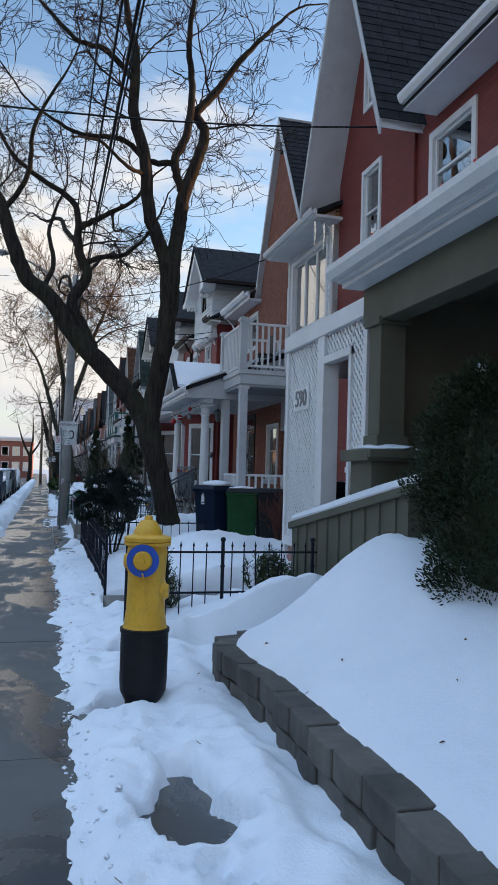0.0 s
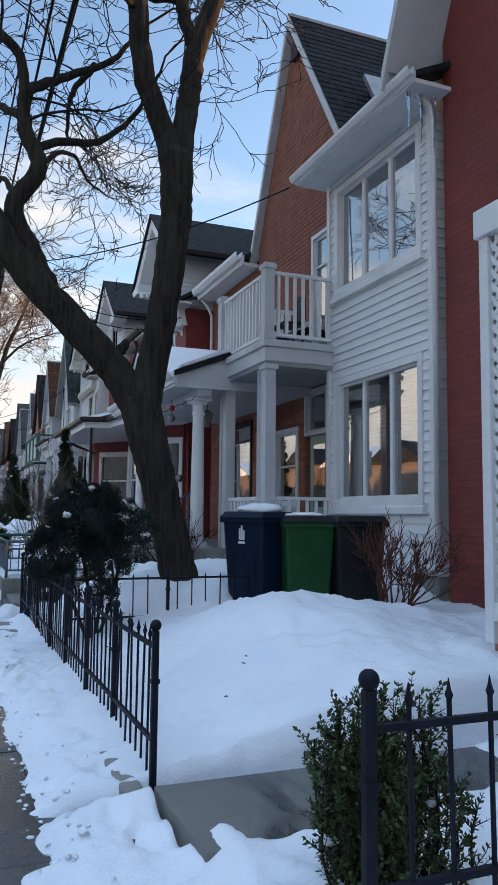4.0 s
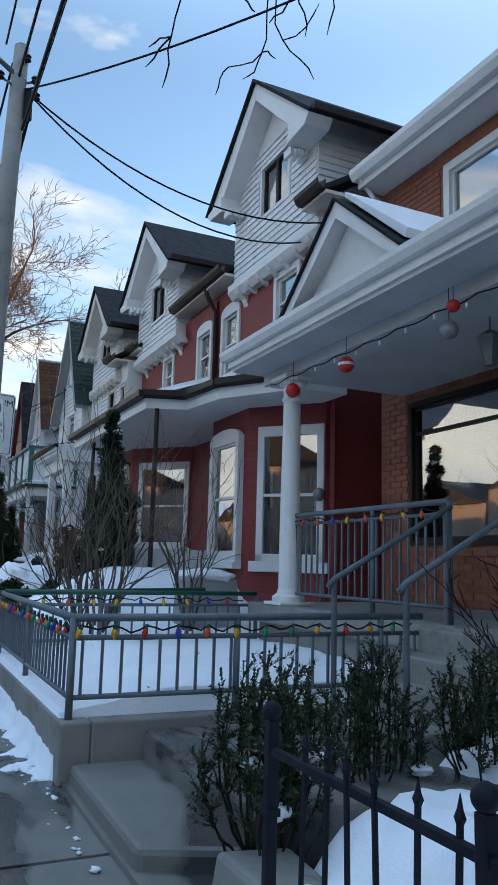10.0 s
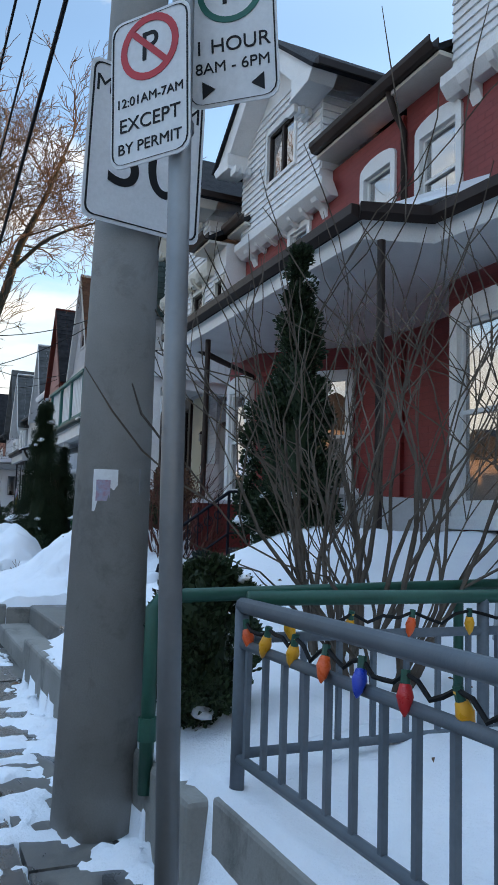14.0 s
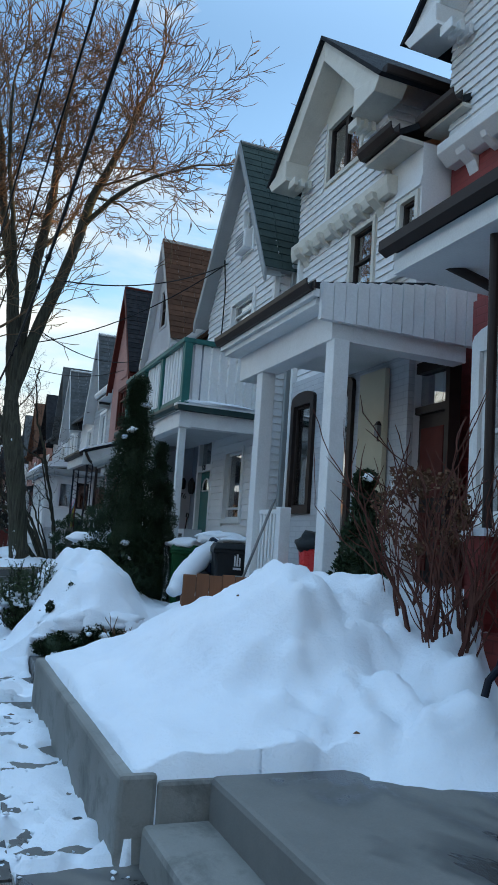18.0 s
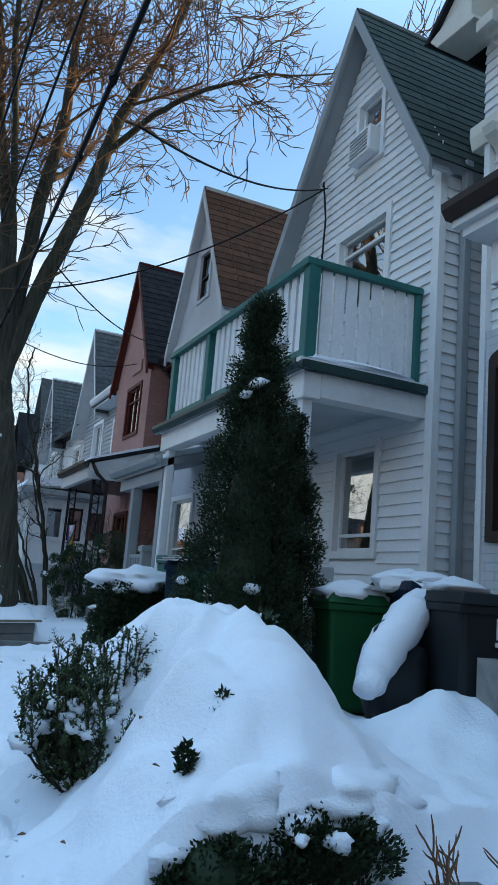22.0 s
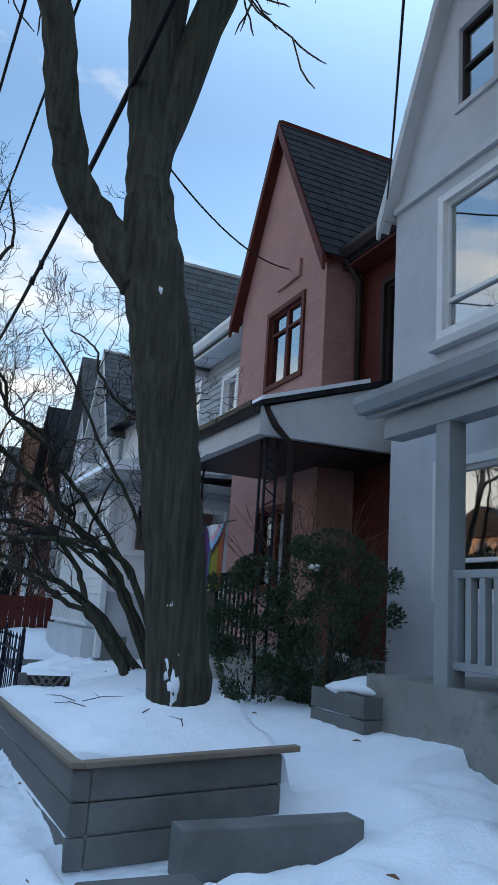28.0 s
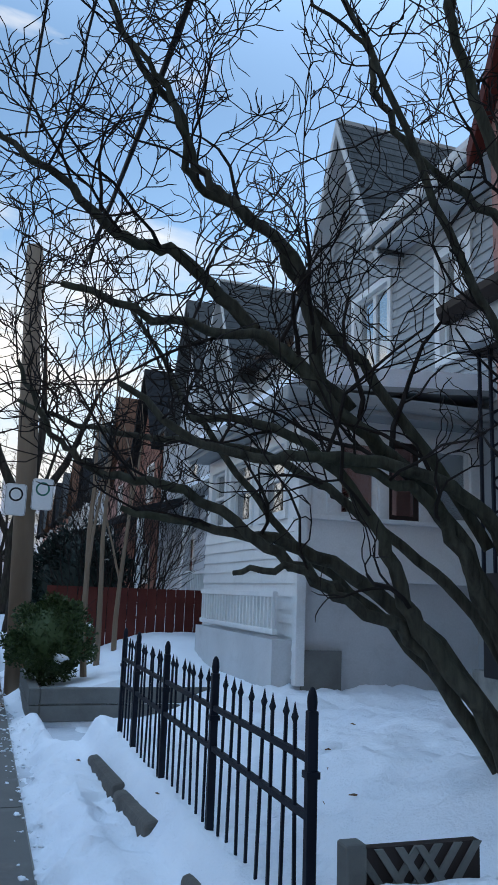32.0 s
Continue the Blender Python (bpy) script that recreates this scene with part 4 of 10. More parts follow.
bed = thing("concrete_bed", (1.6, 20, G), "raised concrete garden bed with stained sides", "wall", kind="structure")
part("front_wall", Geo().box(0.70, 0.88, 18.36, 21.55, G - 0.2, 0.13), CONCRETE, bed, bevel=0.015)
part("side_wall", Geo().box(0.88, 3.3, 18.36, 18.54, G - 0.2, 0.13), CONCRETE, bed, bevel=0.015)
part("end_wall", Geo().box(0.88, 3.3, 21.4, 21.55, G - 0.2, 0.13), CONCRETE, bed, bevel=0.015)
single("path", Geo().box(0.72, 3.6, 15.95, 18.35, G - 0.2, G + 0.02), PAVEMENT, "wet concrete path up to a porch", "path", kind="structure")
st = thing("garden_steps", (1.9, 17.4, G), "worn concrete steps and rough blocks between garden beds", "steps", kind="structure")
part("step", Geo().prism_z([(0.74, 17.0), (1.2, 16.8), (1.22, 18.35), (0.76, 18.35)], G - 0.1, G + 0.11), PAVEMENT, st, bevel=0.03)
part("step", Geo().prism_z([(1.16, 16.75), (2.5, 16.7), (2.5, 18.355), (1.18, 18.355)], G - 0.1, G + 0.27), PAVEMENT, st, bevel=0.03)
for x0, y0, w, d, z in ((0.58, 16.05, 0.36, 0.42, 0.09), (0.96, 16.35, 0.3, 0.36, 0.16), (0.30, 14.95, 0.3, 0.28, 0.1), (0.34, 14.4, 0.26, 0.22, 0.1)):
    part("rough_block", Geo().prism([(x0, y0, G - 0.1), (x0 + w, y0 - 0.04, G - 0.1), (x0 + w + 0.03, y0 + d, G - 0.1), (x0 - 0.02, y0 + d + 0.05, G - 0.1)], [(x0 + 0.02, y0 + 0.02, G + z), (x0 + w, y0, G + z - 0.02), (x0 + w, y0 + d - 0.03, G + z), (x0, y0 + d, G + z + 0.01)]), CONCRETE, st, bevel=0.025)

low_wall = thing("low_concrete_wall", (0.65, 24, G), "low concrete wall at the edge of a snowy garden", "wall", kind="structure")
part("front_wall", Geo().box(0.64, 0.80, 21.6, 25.05, G - 0.2, 0.10), CONCRETE, low_wall, bevel=0.02)
low_wall2 = thing("low_concrete_wall", (0.62, 28, G), "low stained concrete wall holding a snow heap", "wall", kind="structure")
part("front_wall", Geo().box(0.60, 0.76, 27.05, 29.85, G - 0.2, 0.13), CONCRETE, low_wall2, bevel=0.02)
part("end_wall", Geo().box(0.76, 1.5, 27.05, 27.2, G - 0.2, 0.10), CONCRETE, low_wall2, bevel=0.02)
part("end_wall", Geo().box(0.76, 1.9, 29.7, 29.85, G - 0.2, 0.10), CONCRETE, low_wall2, bevel=0.02)

stoop = thing("front_stoop", (1.5, 26, G), "broad wet concrete stoop with low steps", "steps", kind="structure")
part("step", Geo().box(0.70, 1.0, 25.1, 27.04, G - 0.1, G + 0.15), CONCRETE, stoop, bevel=0.025)
part("landing", Geo().box(0.97, 2.5, 25.08, 27.04, G - 0.1, 0.12), PAVEMENT, stoop, bevel=0.025)
for i in range(4):
    part("step", Geo().box(2.3 + 0.26 * i, 2.62 + 0.26 * i, 25.3, 27.2, 0.05, 0.26 + 0.15 * i), PAVEMENT, stoop, bevel=0.025)
single("path", Geo().box(0.74, 2.1, 30.0, 31.5, G - 0.2, G + 0.10), PAVEMENT, "wet concrete garden path between snow heaps", "path", kind="structure", bevel=0.01)
single("path", Geo().box(0.72, 2.6, 8.55, 9.3, G - 0.2, G + 0.13), PAVEMENT, "wet concrete path behind an iron gate", "path", kind="structure", bevel=0.01)
part_curb = thing("garden_edging", (0.66, 8, G), "broken concrete edging along the fence", "edging", kind="structure")
for a, b, z in ((7.4, 8.4, 0.05), (9.35, 10.0, 0.1), (10.1, 10.9, 0.06), (14.6, 15.3, 0.08)):
    part("edging_stone", Geo().box(0.60, 0.70, a, b, G - 0.1, G + z), CONCRETE, part_curb, bevel=0.015)

timber = thing("timber_bed", (1.2, 40.8, G), "raised garden bed of weathered timbers with a brown cap", "planter")
for r in range(3):
    z = -0.20 + 0.143 * r
    part("front_timber", Geo().prism([(0.66, 39.45, z), (0.75, 39.45, z), (0.75, 39.45, z + 0.138), (0.66, 39.45, z + 0.138)], [(0.665, 42.45, z - 0.045), (0.755, 42.45, z - 0.045), (0.755, 42.45, z + 0.093), (0.665, 42.45, z + 0.093)]), TIMBER, timber, bevel=0.01)
    part("side_timber", Geo().prism([(0.75, 39.45, z), (0.75, 39.53, z), (0.75, 39.53, z + 0.138), (0.75, 39.45, z + 0.138)], [(1.72, 39.46, z + 0.05), (1.72, 39.54, z + 0.05), (1.72, 39.54, z + 0.188), (1.72, 39.46, z + 0.188)]), TIMBER, timber, bevel=0.01)
part("cap_board", Geo().prism([(0.635, 39.40, 0.235), (0.70, 39.40, 0.235), (0.70, 39.40, 0.264), (0.635, 39.40, 0.264)], [(0.645, 42.45, 0.19), (0.71, 42.45, 0.19), (0.71, 42.45, 0.219), (0.645, 42.45, 0.219)]), TIMBER_CAP, timber, bevel=0.006)
part("cap_board", Geo().prism([(0.70, 39.40, 0.235), (0.70, 39.46, 0.235), (0.70, 39.46, 0.264), (0.70, 39.40, 0.264)], [(1.80, 39.42, 0.29), (1.80, 39.48, 0.29), (1.80, 39.48, 0.319), (1.80, 39.42, 0.319)]), TIMBER_CAP, timber, bevel=0.006)
part("corner_post", Geo().box(1.64, 1.74, 39.53, 39.63, -0.2, 0.17), TIMBER, timber, bevel=0.01)
sill = thing("timber_step", (1.3, 39.1, G), "half-buried timber step in the snow", "step")
part("step", Geo().box(1.05, 1.95, 39.05, 39.2, -0.15, 0.06), TIMBER, sill, bevel=0.01)
part("step", Geo().box(0.55, 1.0, 38.65, 38.8, -0.2, -0.02), TIMBER, sill, bevel=0.01)
edge_wall = thing("garden_edging", (0.6, 44, G), "crooked concrete edging stones along a snowy garden", "edging", kind="structure")
for xa, a, za, xb, b, zb in ((0.74, 42.35, 0.02, 0.70, 43.42, -0.03), (0.68, 44.0, -0.03, 0.66, 44.75, -0.05), (0.665, 44.8, -0.05, 0.655, 45.75, -0.07)):
    part("edging_stone", Geo().prism([(xa, a, G - 0.1), (xa + 0.1, a, G - 0.1), (xa + 0.09, a, za), (xa + 0.02, a, za - 0.015)], [(xb, b, G - 0.1), (xb + 0.1, b, G - 0.1), (xb + 0.09, b, zb - 0.02), (xb + 0.02, b, zb - 0.03)]), STONE, edge_wall, bevel=0.02)
stone_bed = thing("timber_planter", (0.9, 49.4, G), "low dark timber planter full of snow", "planter")
for r in range(2):
    z = G - 0.02 + 0.15 * r
    part("front_timber", Geo().box(0.40, 0.50, 47.75, 52.4, z, z + 0.145), TIMBER, stone_bed, bevel=0.012)
    part("side_timber", Geo().box(0.50, 2.1, 47.75, 47.85, z, z + 0.145), TIMBER, stone_bed, bevel=0.012)

# ---------------------------------------------------------------- houses
HOUSES = "terrace houses"
BACK = 13.0


def body(h, y0, y1, x0, z1, material, z0=G - 0.2):
    """Side and back walls that close a house behind its street front."""
    part("side_wall", Geo().box(x0, BACK, y0, y0 + 0.12, z0, z1), material, h)
    part("side_wall", Geo().box(x0, BACK, y1 - 0.12, y1, z0, z1), material, h)
    part("back_wall", Geo().box(BACK, BACK + 0.2, y0, y1, z0, z1), material, h)
    # room wall and floors painted near-black, so the windows look into darkness
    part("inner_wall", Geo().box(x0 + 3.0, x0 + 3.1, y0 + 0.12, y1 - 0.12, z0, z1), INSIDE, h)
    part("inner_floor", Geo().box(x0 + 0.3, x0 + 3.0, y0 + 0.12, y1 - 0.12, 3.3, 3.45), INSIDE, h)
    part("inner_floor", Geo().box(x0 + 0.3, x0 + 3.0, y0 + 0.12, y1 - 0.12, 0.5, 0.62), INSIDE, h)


def barge(h, material, x0, x1, ya, za, yb, zb, depth=0.22, name="bargeboard"):
    """A sloping board along a gable's edge."""
    part(name, Geo().prism_x([(ya, za), (yb, zb), (yb, zb - depth), (ya, za - depth)], x0, x1), material, h, bevel=0.006)


def gutter_y(h, material, x, y0, y1, z, size=0.11, name="gutter"):
    s = size
    part(name, Geo().prism_y([(x - s, z), (x - s * 0.95, z - s * 0.45), (x - s * 0.6, z - s), (x, z - s), (x, z), (x - s * 0.12, z), (x - s * 0.12, z - s * 0.85), (x - s * 0.55, z - s * 0.85), (x - s * 0.85, z - s * 0.4), (x - s * 0.88, z)], y0, y1), material, h)


def downspout(h, material, pts, r=0.035):
    part("downspout", Geo().tube(pts, r, 8), material, h, smooth=True)


def gable_house(label, y0, yp, y1, zp, z_near, z_far, x_wall, x_barge, wall_mat, roof_mat, trim, holes, z0=G - 0.2, x_back=BACK, siding=None, siding_step=0.115, overhang=0.18):
    """A narrow house with its gable to the street; the slope seen by the walker has its shingle courses."""
    h = thing("house", ((x_wall + x_back) / 2, (y0 + y1) / 2, G), label, "house", HOUSES)
    prof = [(y0, z_near), (yp, zp - 0.25), (y1, z_far)]
    part("front_wall", wall_x(Geo(), x_wall, x_wall + 0.22, prof, z0, holes), wall_mat, h)
    body(h, y0, y1, x_wall + 0.22, min(z_near, z_far) - 0.1, wall_mat)
    ky = (zp - z_near) / (yp - y0)
    kf = (zp - z_far) / (y1 - yp)
    roof_slope(h, roof_mat, y0 - overhang, z_near - overhang * ky, yp, zp, x_barge, x_back, trim)
    roof_slope(h, roof_mat, y1 + overhang, z_far - overhang * kf, yp, zp, x_barge, x_back, trim, course=1.0)
    barge(h, trim, x_barge - 0.03, x_barge + 0.02, y0 - overhang, z_near - overhang * ky - 0.02, yp, zp - 0.02)
    barge(h, trim, x_barge - 0.03, x_barge + 0.02, yp, zp - 0.02, y1 + overhang, z_far - overhang * kf - 0.02)
    for a, za, b, zb in ((y0 - overhang, z_near - overhang * ky, yp, zp), (yp, zp, y1 + overhang, z_far - overhang * kf)):
        part("soffit", Geo().prism_x([(a, za - 0.11), (b, zb - 0.11), (b, zb - 0.14), (a, za - 0.14)], x_barge + 0.02, x_wall + 0.002), trim, h)
    part("back_gable", Geo().prism_x([(y0, min(z_near, z_far) - 0.1), (y1, min(z_near, z_far) - 0.1), (y1, z_far), (yp, zp - 0.12), (y0, z_near)], x_back - 0.12, x_back - 0.02), wall_mat, h)
    if siding:
        lap_x(h, siding, x_wall, prof, 0.5, zp, holes, siding_step)
    return h


def snow_slab(name, geo, parent):
    part(name, geo, SNOW, parent, "settled snow")


def porch_post(h, x, y, z0, z1, w, material, name="porch_post"):
    g = Geo().box(x - w / 2, x + w / 2, y - w / 2, y + w / 2, z0, z1)
    g.box(x - w * 0.66, x + w * 0.66, y - w * 0.66, y + w * 0.66, z1 - 0.09, z1 - 0.02)
    g.box(x - w * 0.62, x + w * 0.62, y - w * 0.62, y + w * 0.62, z0, z0 + 0.12)
    return part(name, g, material, h, bevel=0.008)


def baluster_run(h, material, x, y0, y1, z0, z1, step=0.12, w=0.035, rail=0.06, along="y", name="baluster"):
    """A rail with balusters, along y at x or along x at y (then x is the fixed y)."""
    def bx(a0, a1, b0, b1, c0, c1):
        return Geo().box(a0, a1, b0, b1, c0, c1) if along == "y" else Geo().box(b0, b1, a0, a1, c0, c1)
    part("top_rail", bx(x - rail / 2, x + rail / 2, y0, y1, z1 - 0.05, z1), material, h, bevel=0.006)
    part("bottom_rail", bx(x - rail / 2, x + rail / 2, y0, y1, z0, z0 + 0.05), material, h, bevel=0.006)
    n = max(2, int((y1 - y0) / step))
    for i in range(n):
        c = y0 + (y1 - y0) * (i + 0.5) / n
        if along == "y":
            piece(name, material, h, x - w / 2, x + w / 2, c - w / 2, c + w / 2, z0 + 0.05, z1 - 0.05)
        else:
            piece(name, material, h, c - w / 2, c + w / 2, x - w / 2, x + w / 2, z0 + 0.05, z1 - 0.05)


# --- 592: dark red gable with an olive porch
h = gable_house("dark red brick house with a steep shingled gable", 9.9, 11.35, 12.8, 10.4, 7.0, 6.9, 4.95, 4.3, DARKRED_WALL, SHINGLE_DARK, PALEGREY,
                [(11.0, 11.75, 5.0, 6.5), (11.05, 11.75, 7.5, 9.0), (11.3, 12.0, 1.6, 2.9)], overhang=0.25)
window_x(h, 4.95, 11.3, 12.0, 1.6, 2.9, WHITE, WHITE, bars_z=(2.25,), sill=WHITE)
window_x(h, 4.95, 11.0, 11.75, 5.0, 6.5, WHITE, WHITE, bars_z=(5.75,), behind=CURTAIN)
window_x(h, 4.95, 11.05, 11.75, 7.5, 9.0, WHITE, WHITE, bars_z=(8.25,))
h2 = thing("house", (8, 6.5, G), "dark red brick house with a wide olive front porch", "house", HOUSES)
part("front_wall", wall_x(Geo(), 5.0, 5.22, [(3.0, 6.6), (9.9, 6.6)], G - 0.2, [(8.3, 9.5, 5.05, 6.2)]), DARKRED_WALL, h2)
body(h2, 3.0, 9.9, 5.22, 6.6, DARKRED_WALL)
window_x(h2, 5.0, 8.3, 9.5, 5.05, 6.2, WHITE, WHITE, bars_z=(5.6,), fw=0.1, behind=CURTAIN, sill=WHITE)
part("roof", Geo().prism_y([(4.5, 6.55), (9.0, 10.0), (13.2, 6.6), (13.2, 6.5), (9.0, 9.85), (4.5, 6.42)], -12.0, 9.35), SHINGLE_DARK, h2)
gutter_y(h2, WHITE, 4.52, 3.0, 9.35, 6.60, 0.12)
part("soffit", Geo().box(4.5, 5.0, 3.0, 9.35, 6.40, 6.45), WHITE, h2)
part("closing_wall", Geo().box(5.0, 13.0, -12.0, 3.0, G - 0.2, 6.6), DARKRED_WALL, h2)
# porch
p = thing("porch", (4.0, 5.6, G), "olive painted porch with a white gutter and square posts", "porch")
part("floor", Geo().box(3.0, 5.0, 2.5, 7.0, G - 0.2, 0.75), OLIVE, p)
part("beam", Geo().box(2.98, 3.22, 2.0, 7.0, 2.9, 3.3), OLIVE, p, bevel=0.01)
part("ceiling", Geo().box(3.0, 5.0, 2.0, 7.0, 3.22, 3.28), OLIVE, p)
part("roof", Geo().prism_y([(2.72, 3.40), (5.0, 4.1), (5.0, 4.0), (2.72, 3.32)], 1.5, 7.02), SHINGLE_DARK, p)
part("fascia", Geo().box(2.70, 2.76, 1.5, 7.02, 3.31, 3.42), WHITE, p, bevel=0.008)
part("soffit", Geo().box(2.76, 3.0, 1.5, 7.02, 3.27, 3.32), WHITE, p)
gutter_y(p, WHITE, 2.70, 1.5, 7.04, 3.46, 0.12)
porch_post(p, 3.12, 6.72, 1.7, 2.95, 0.26, OLIVE)
porch_post(p, 3.12, 6.72, G, 1.66, 0.5, OLIVE, "pedestal")
part("pedestal_cap", Geo().box(2.8, 3.45, 6.35, 7.08, 1.60, 1.68), OLIVE, p, bevel=0.01)
snow_slab("snow_cap", Geo().blob((3.12, 6.7, 1.69), (0.3, 0.34, 0.05), 3, 0.15, 6), p)
part("side_wall", Geo().box(4.95, 5.0, 2.0, 7.0, 0.75, 3.3), OLIVE, p)
part("end_wall", Geo().box(3.4, 4.95, 6.92, 6.98, 0.75, 3.22), OLIVE, p)
part("stair_wall", Geo().prism_x([(5.7, G), (8.7, G), (8.7, 0.80), (5.7, 1.32)], 2.86, 2.98), OLIVE, p)
part("stair_rail", Geo().prism_x([(5.6, 1.30), (8.75, 0.78), (8.75, 0.86), (5.6, 1.38)], 2.82, 3.02), OLIVE, p, bevel=0.01)
for i in range(9):
    y = 5.9 + i * 0.32
    z = 1.30 - (y - 5.6) * 0.165
    piece("baluster", OLIVE, p, 2.84, 2.87, y, y + 0.04, 0.2, z)
snow_slab("snow_cap", Geo().tube([(2.92, 5.6, 1.40), (2.92, 6.6, 1.24), (2.92, 7.6, 1.07), (2.92, 8.75, 0.9)], [0.07, 0.085, 0.08, 0.06], 8), p)
g = Geo()
for i in range(34):
    y = 2.0 + 5.0 * i / 34
    g.blob((2.62 + 0.02 * math.sin(i * 2.3), y, 3.475 + 0.008 * math.sin(i * 1.7)), (0.011, 0.012, 0.018), i, 0.1, 4)
part("string_light", g, RED_PLASTIC, p, "small red and white festive bulbs along the gutter")

# --- 590: white lattice porch
p = thing("lattice_porch", (3.9, 8.6, G), "white porch screened with diagonal lattice, number 590", "porch")
part("beam", Geo().box(3.10, 3.34, 7.05, 9.98, 3.08, 3.28), WHITE, p, bevel=0.01)
for y in (7.24, 9.87):
    part("post", Geo().box(3.13, 3.24, y, y + 0.09, 0.35, 3.08), WHITE, p, bevel=0.006)
part("door_post", Geo().box(3.12, 3.32, 8.47, 8.69, 0.35, 3.08), WHITE, p, bevel=0.006)
part("door_post", Geo().box(3.13, 3.24, 7.66, 7.73, 0.35, 2.83), WHITE, p, bevel=0.006)
part("lintel", Geo().box(3.12, 3.25, 7.66, 8.47, 2.74, 2.83), WHITE, p, bevel=0.006)
part("bottom_rail", Geo().box(3.13, 3.23, 8.69, 9.87, 0.5, 0.62), WHITE, p)
part("end_header", Geo().box(3.3, 4.9, 9.9, 9.96, 2.78, 3.08), WHITE, p)
part("end_rail", Geo().box(3.3, 4.9, 9.9, 9.96, 1.28, 1.36), WHITE, p)
snow_slab("roof_snow", Geo().prism_y([(3.14, 3.283), (4.9, 3.42), (4.9, 3.47), (3.2, 3.32)], 7.1, 9.95), p)


def lattice(h, material, x, y0, y1, z0, z1, pitch=0.095, w=0.05, d=0.008):
    """Two crossing layers of thin diagonal strips."""
    for s in (1, -1):
        g = Geo()
        c = -(z1 - z0)
        while c < (y1 - y0):
            pts = []
            for zz in (z0, z1):
                pts.append((y0 + c + (zz - z0), zz))
            (ya, za), (yb, zb) = pts
            if ya < y0:
                za, ya = za + (y0 - ya), y0
            if yb > y1:
                zb, yb = zb - (yb - y1), y1
            if yb - ya > 0.02:
                if s < 0:
                    ya, yb = y0 + y1 - ya, y0 + y1 - yb
                k = w * 0.5
                xx = x + (0 if s > 0 else d)
                g.prism_x([(ya, za - k), (yb, zb - k), (yb, zb + k), (ya, za + k)], xx, xx + d)
            c += pitch
        part("lattice_layer", g, material, h)


lattice(p, WHITE, 3.16, 8.69, 9.87, 0.6, 3.08)
lattice(p, WHITE, 3.16, 7.33, 7.66, 1.4, 3.08)
lattice(p, WHITE, 3.16, 7.66, 8.47, 2.83, 3.08)
part("roof", Geo().prism_y([(3.3, 3.2), (4.94, 3.40), (4.94, 3.34), (3.3, 3.12)], 7.08, 9.97), WHITE, p)
part("brick_base", Geo().box(3.2, 4.95, 8.5, 9.95, G - 0.2, 0.52), MAROON_WALL, p)
part("back_wall", Geo().box(4.93, 4.99, 7.0, 9.9, 0.3, 3.85), DARKRED_WALL, p)
part("number_plaque", Geo().box(3.146, 3.158, 9.05, 9.63, 2.26, 2.54), WHITE, p, bevel=0.003)
letters("590", 0.3, (3.14, 9.34, 2.40), (90, 0, -90), GALV, p, 0.008, "house_number")

# --- 588: white siding bay, orange brick gable, balcony
h = gable_house("orange brick house with a steep gable and a white-sided bay", 15.5, 17.58, 19.2, 10.12, 6.75, 6.4, 5.3, 5.17, ORANGE_WALL, SHINGLE_DARK, PALEGREY,
                [(16.2, 16.85, 3.62, 5.75), (16.3, 17.1, 0.7, 3.2), (17.35, 18.3, 1.3, 2.65)], overhang=0.12)
brick_skin(h, 5.3, lambda z: (15.52, 19.18) if z < 6.3 else (15.5 + max(0.0, z - 6.7) * 0.62 + 0.02, 19.18 - (z - 6.3) * 0.45), 0.7, 9.6, [(15.9, 17.12, 0.6, 3.22), (16.1, 16.95, 3.55, 5.85), (17.3, 18.35, 1.25, 2.7)], BRICK, 300)
part("wall_vent", Geo().box(5.2, 5.3, 17.3, 17.55, 9.2, 9.45), BLACK, h)
window_x(h, 5.3, 16.2, 16.85, 3.62, 5.75, WHITE, WHITE, bars_z=(5.2,), fw=0.06)
window_x(h, 5.3, 17.35, 18.3, 1.3, 2.65, WHITE, WHITE, bars_z=(2.0,), sill=PALEGREY)
window_x(h, 5.3, 16.3, 17.1, 2.45, 3.2, PALEGREY, PALEGREY, fw=0.06)
door = part("door", Geo().box(5.36, 5.42, 16.36, 17.04, 0.7, 2.45), surface("sage_paint", (0.3, 0.36, 0.29), (0.36, 0.42, 0.35), 2, 50, 0.5, 0.05), h)
part("door_pane", Geo().box(5.35, 5.36, 16.5, 16.9, 1.3, 2.3), GLASS, door)
BAY = [(13.25, 15.25, 4.35, 5.82), (13.25, 15.25, 1.36, 3.02)]
part("bay_wall", wall_x(Geo(), 4.92, 5.1, [(12.98, 6.1), (15.5, 6.1)], 0.5, BAY), SIDING, h)
part("bay_side", Geo().box(5.1, 7.5, 12.98, 13.1, 0.5, 6.1), SIDING, h)
part("bay_side", Geo().box(5.1, 5.4, 15.4, 15.5, 0.5, 6.1), SIDING, h)
part("bay_base", Geo().box(4.96, 7.0, 13.0, 15.48, G - 0.2, 0.9), CONCRETE, h)
lap_x(h, SIDING, 4.92, [(12.98, 6.1), (15.5, 6.1)], 0.85, 6.05, [(a - 0.07, b + 0.07, c - 0.07, d + 0.07) for a, b, c, d in BAY], 0.118)
lap_y(h, SIDING, 12.98, 4.93, 6.6, 0.85, 6.05, 0.118)
part("corner_trim", Geo().box(4.87, 4.95, 12.94, 13.03, 0.85, 6.1), WHITE, h)
part("corner_trim", Geo().box(4.87, 4.95, 15.46, 15.54, 0.85, 6.1), WHITE, h)
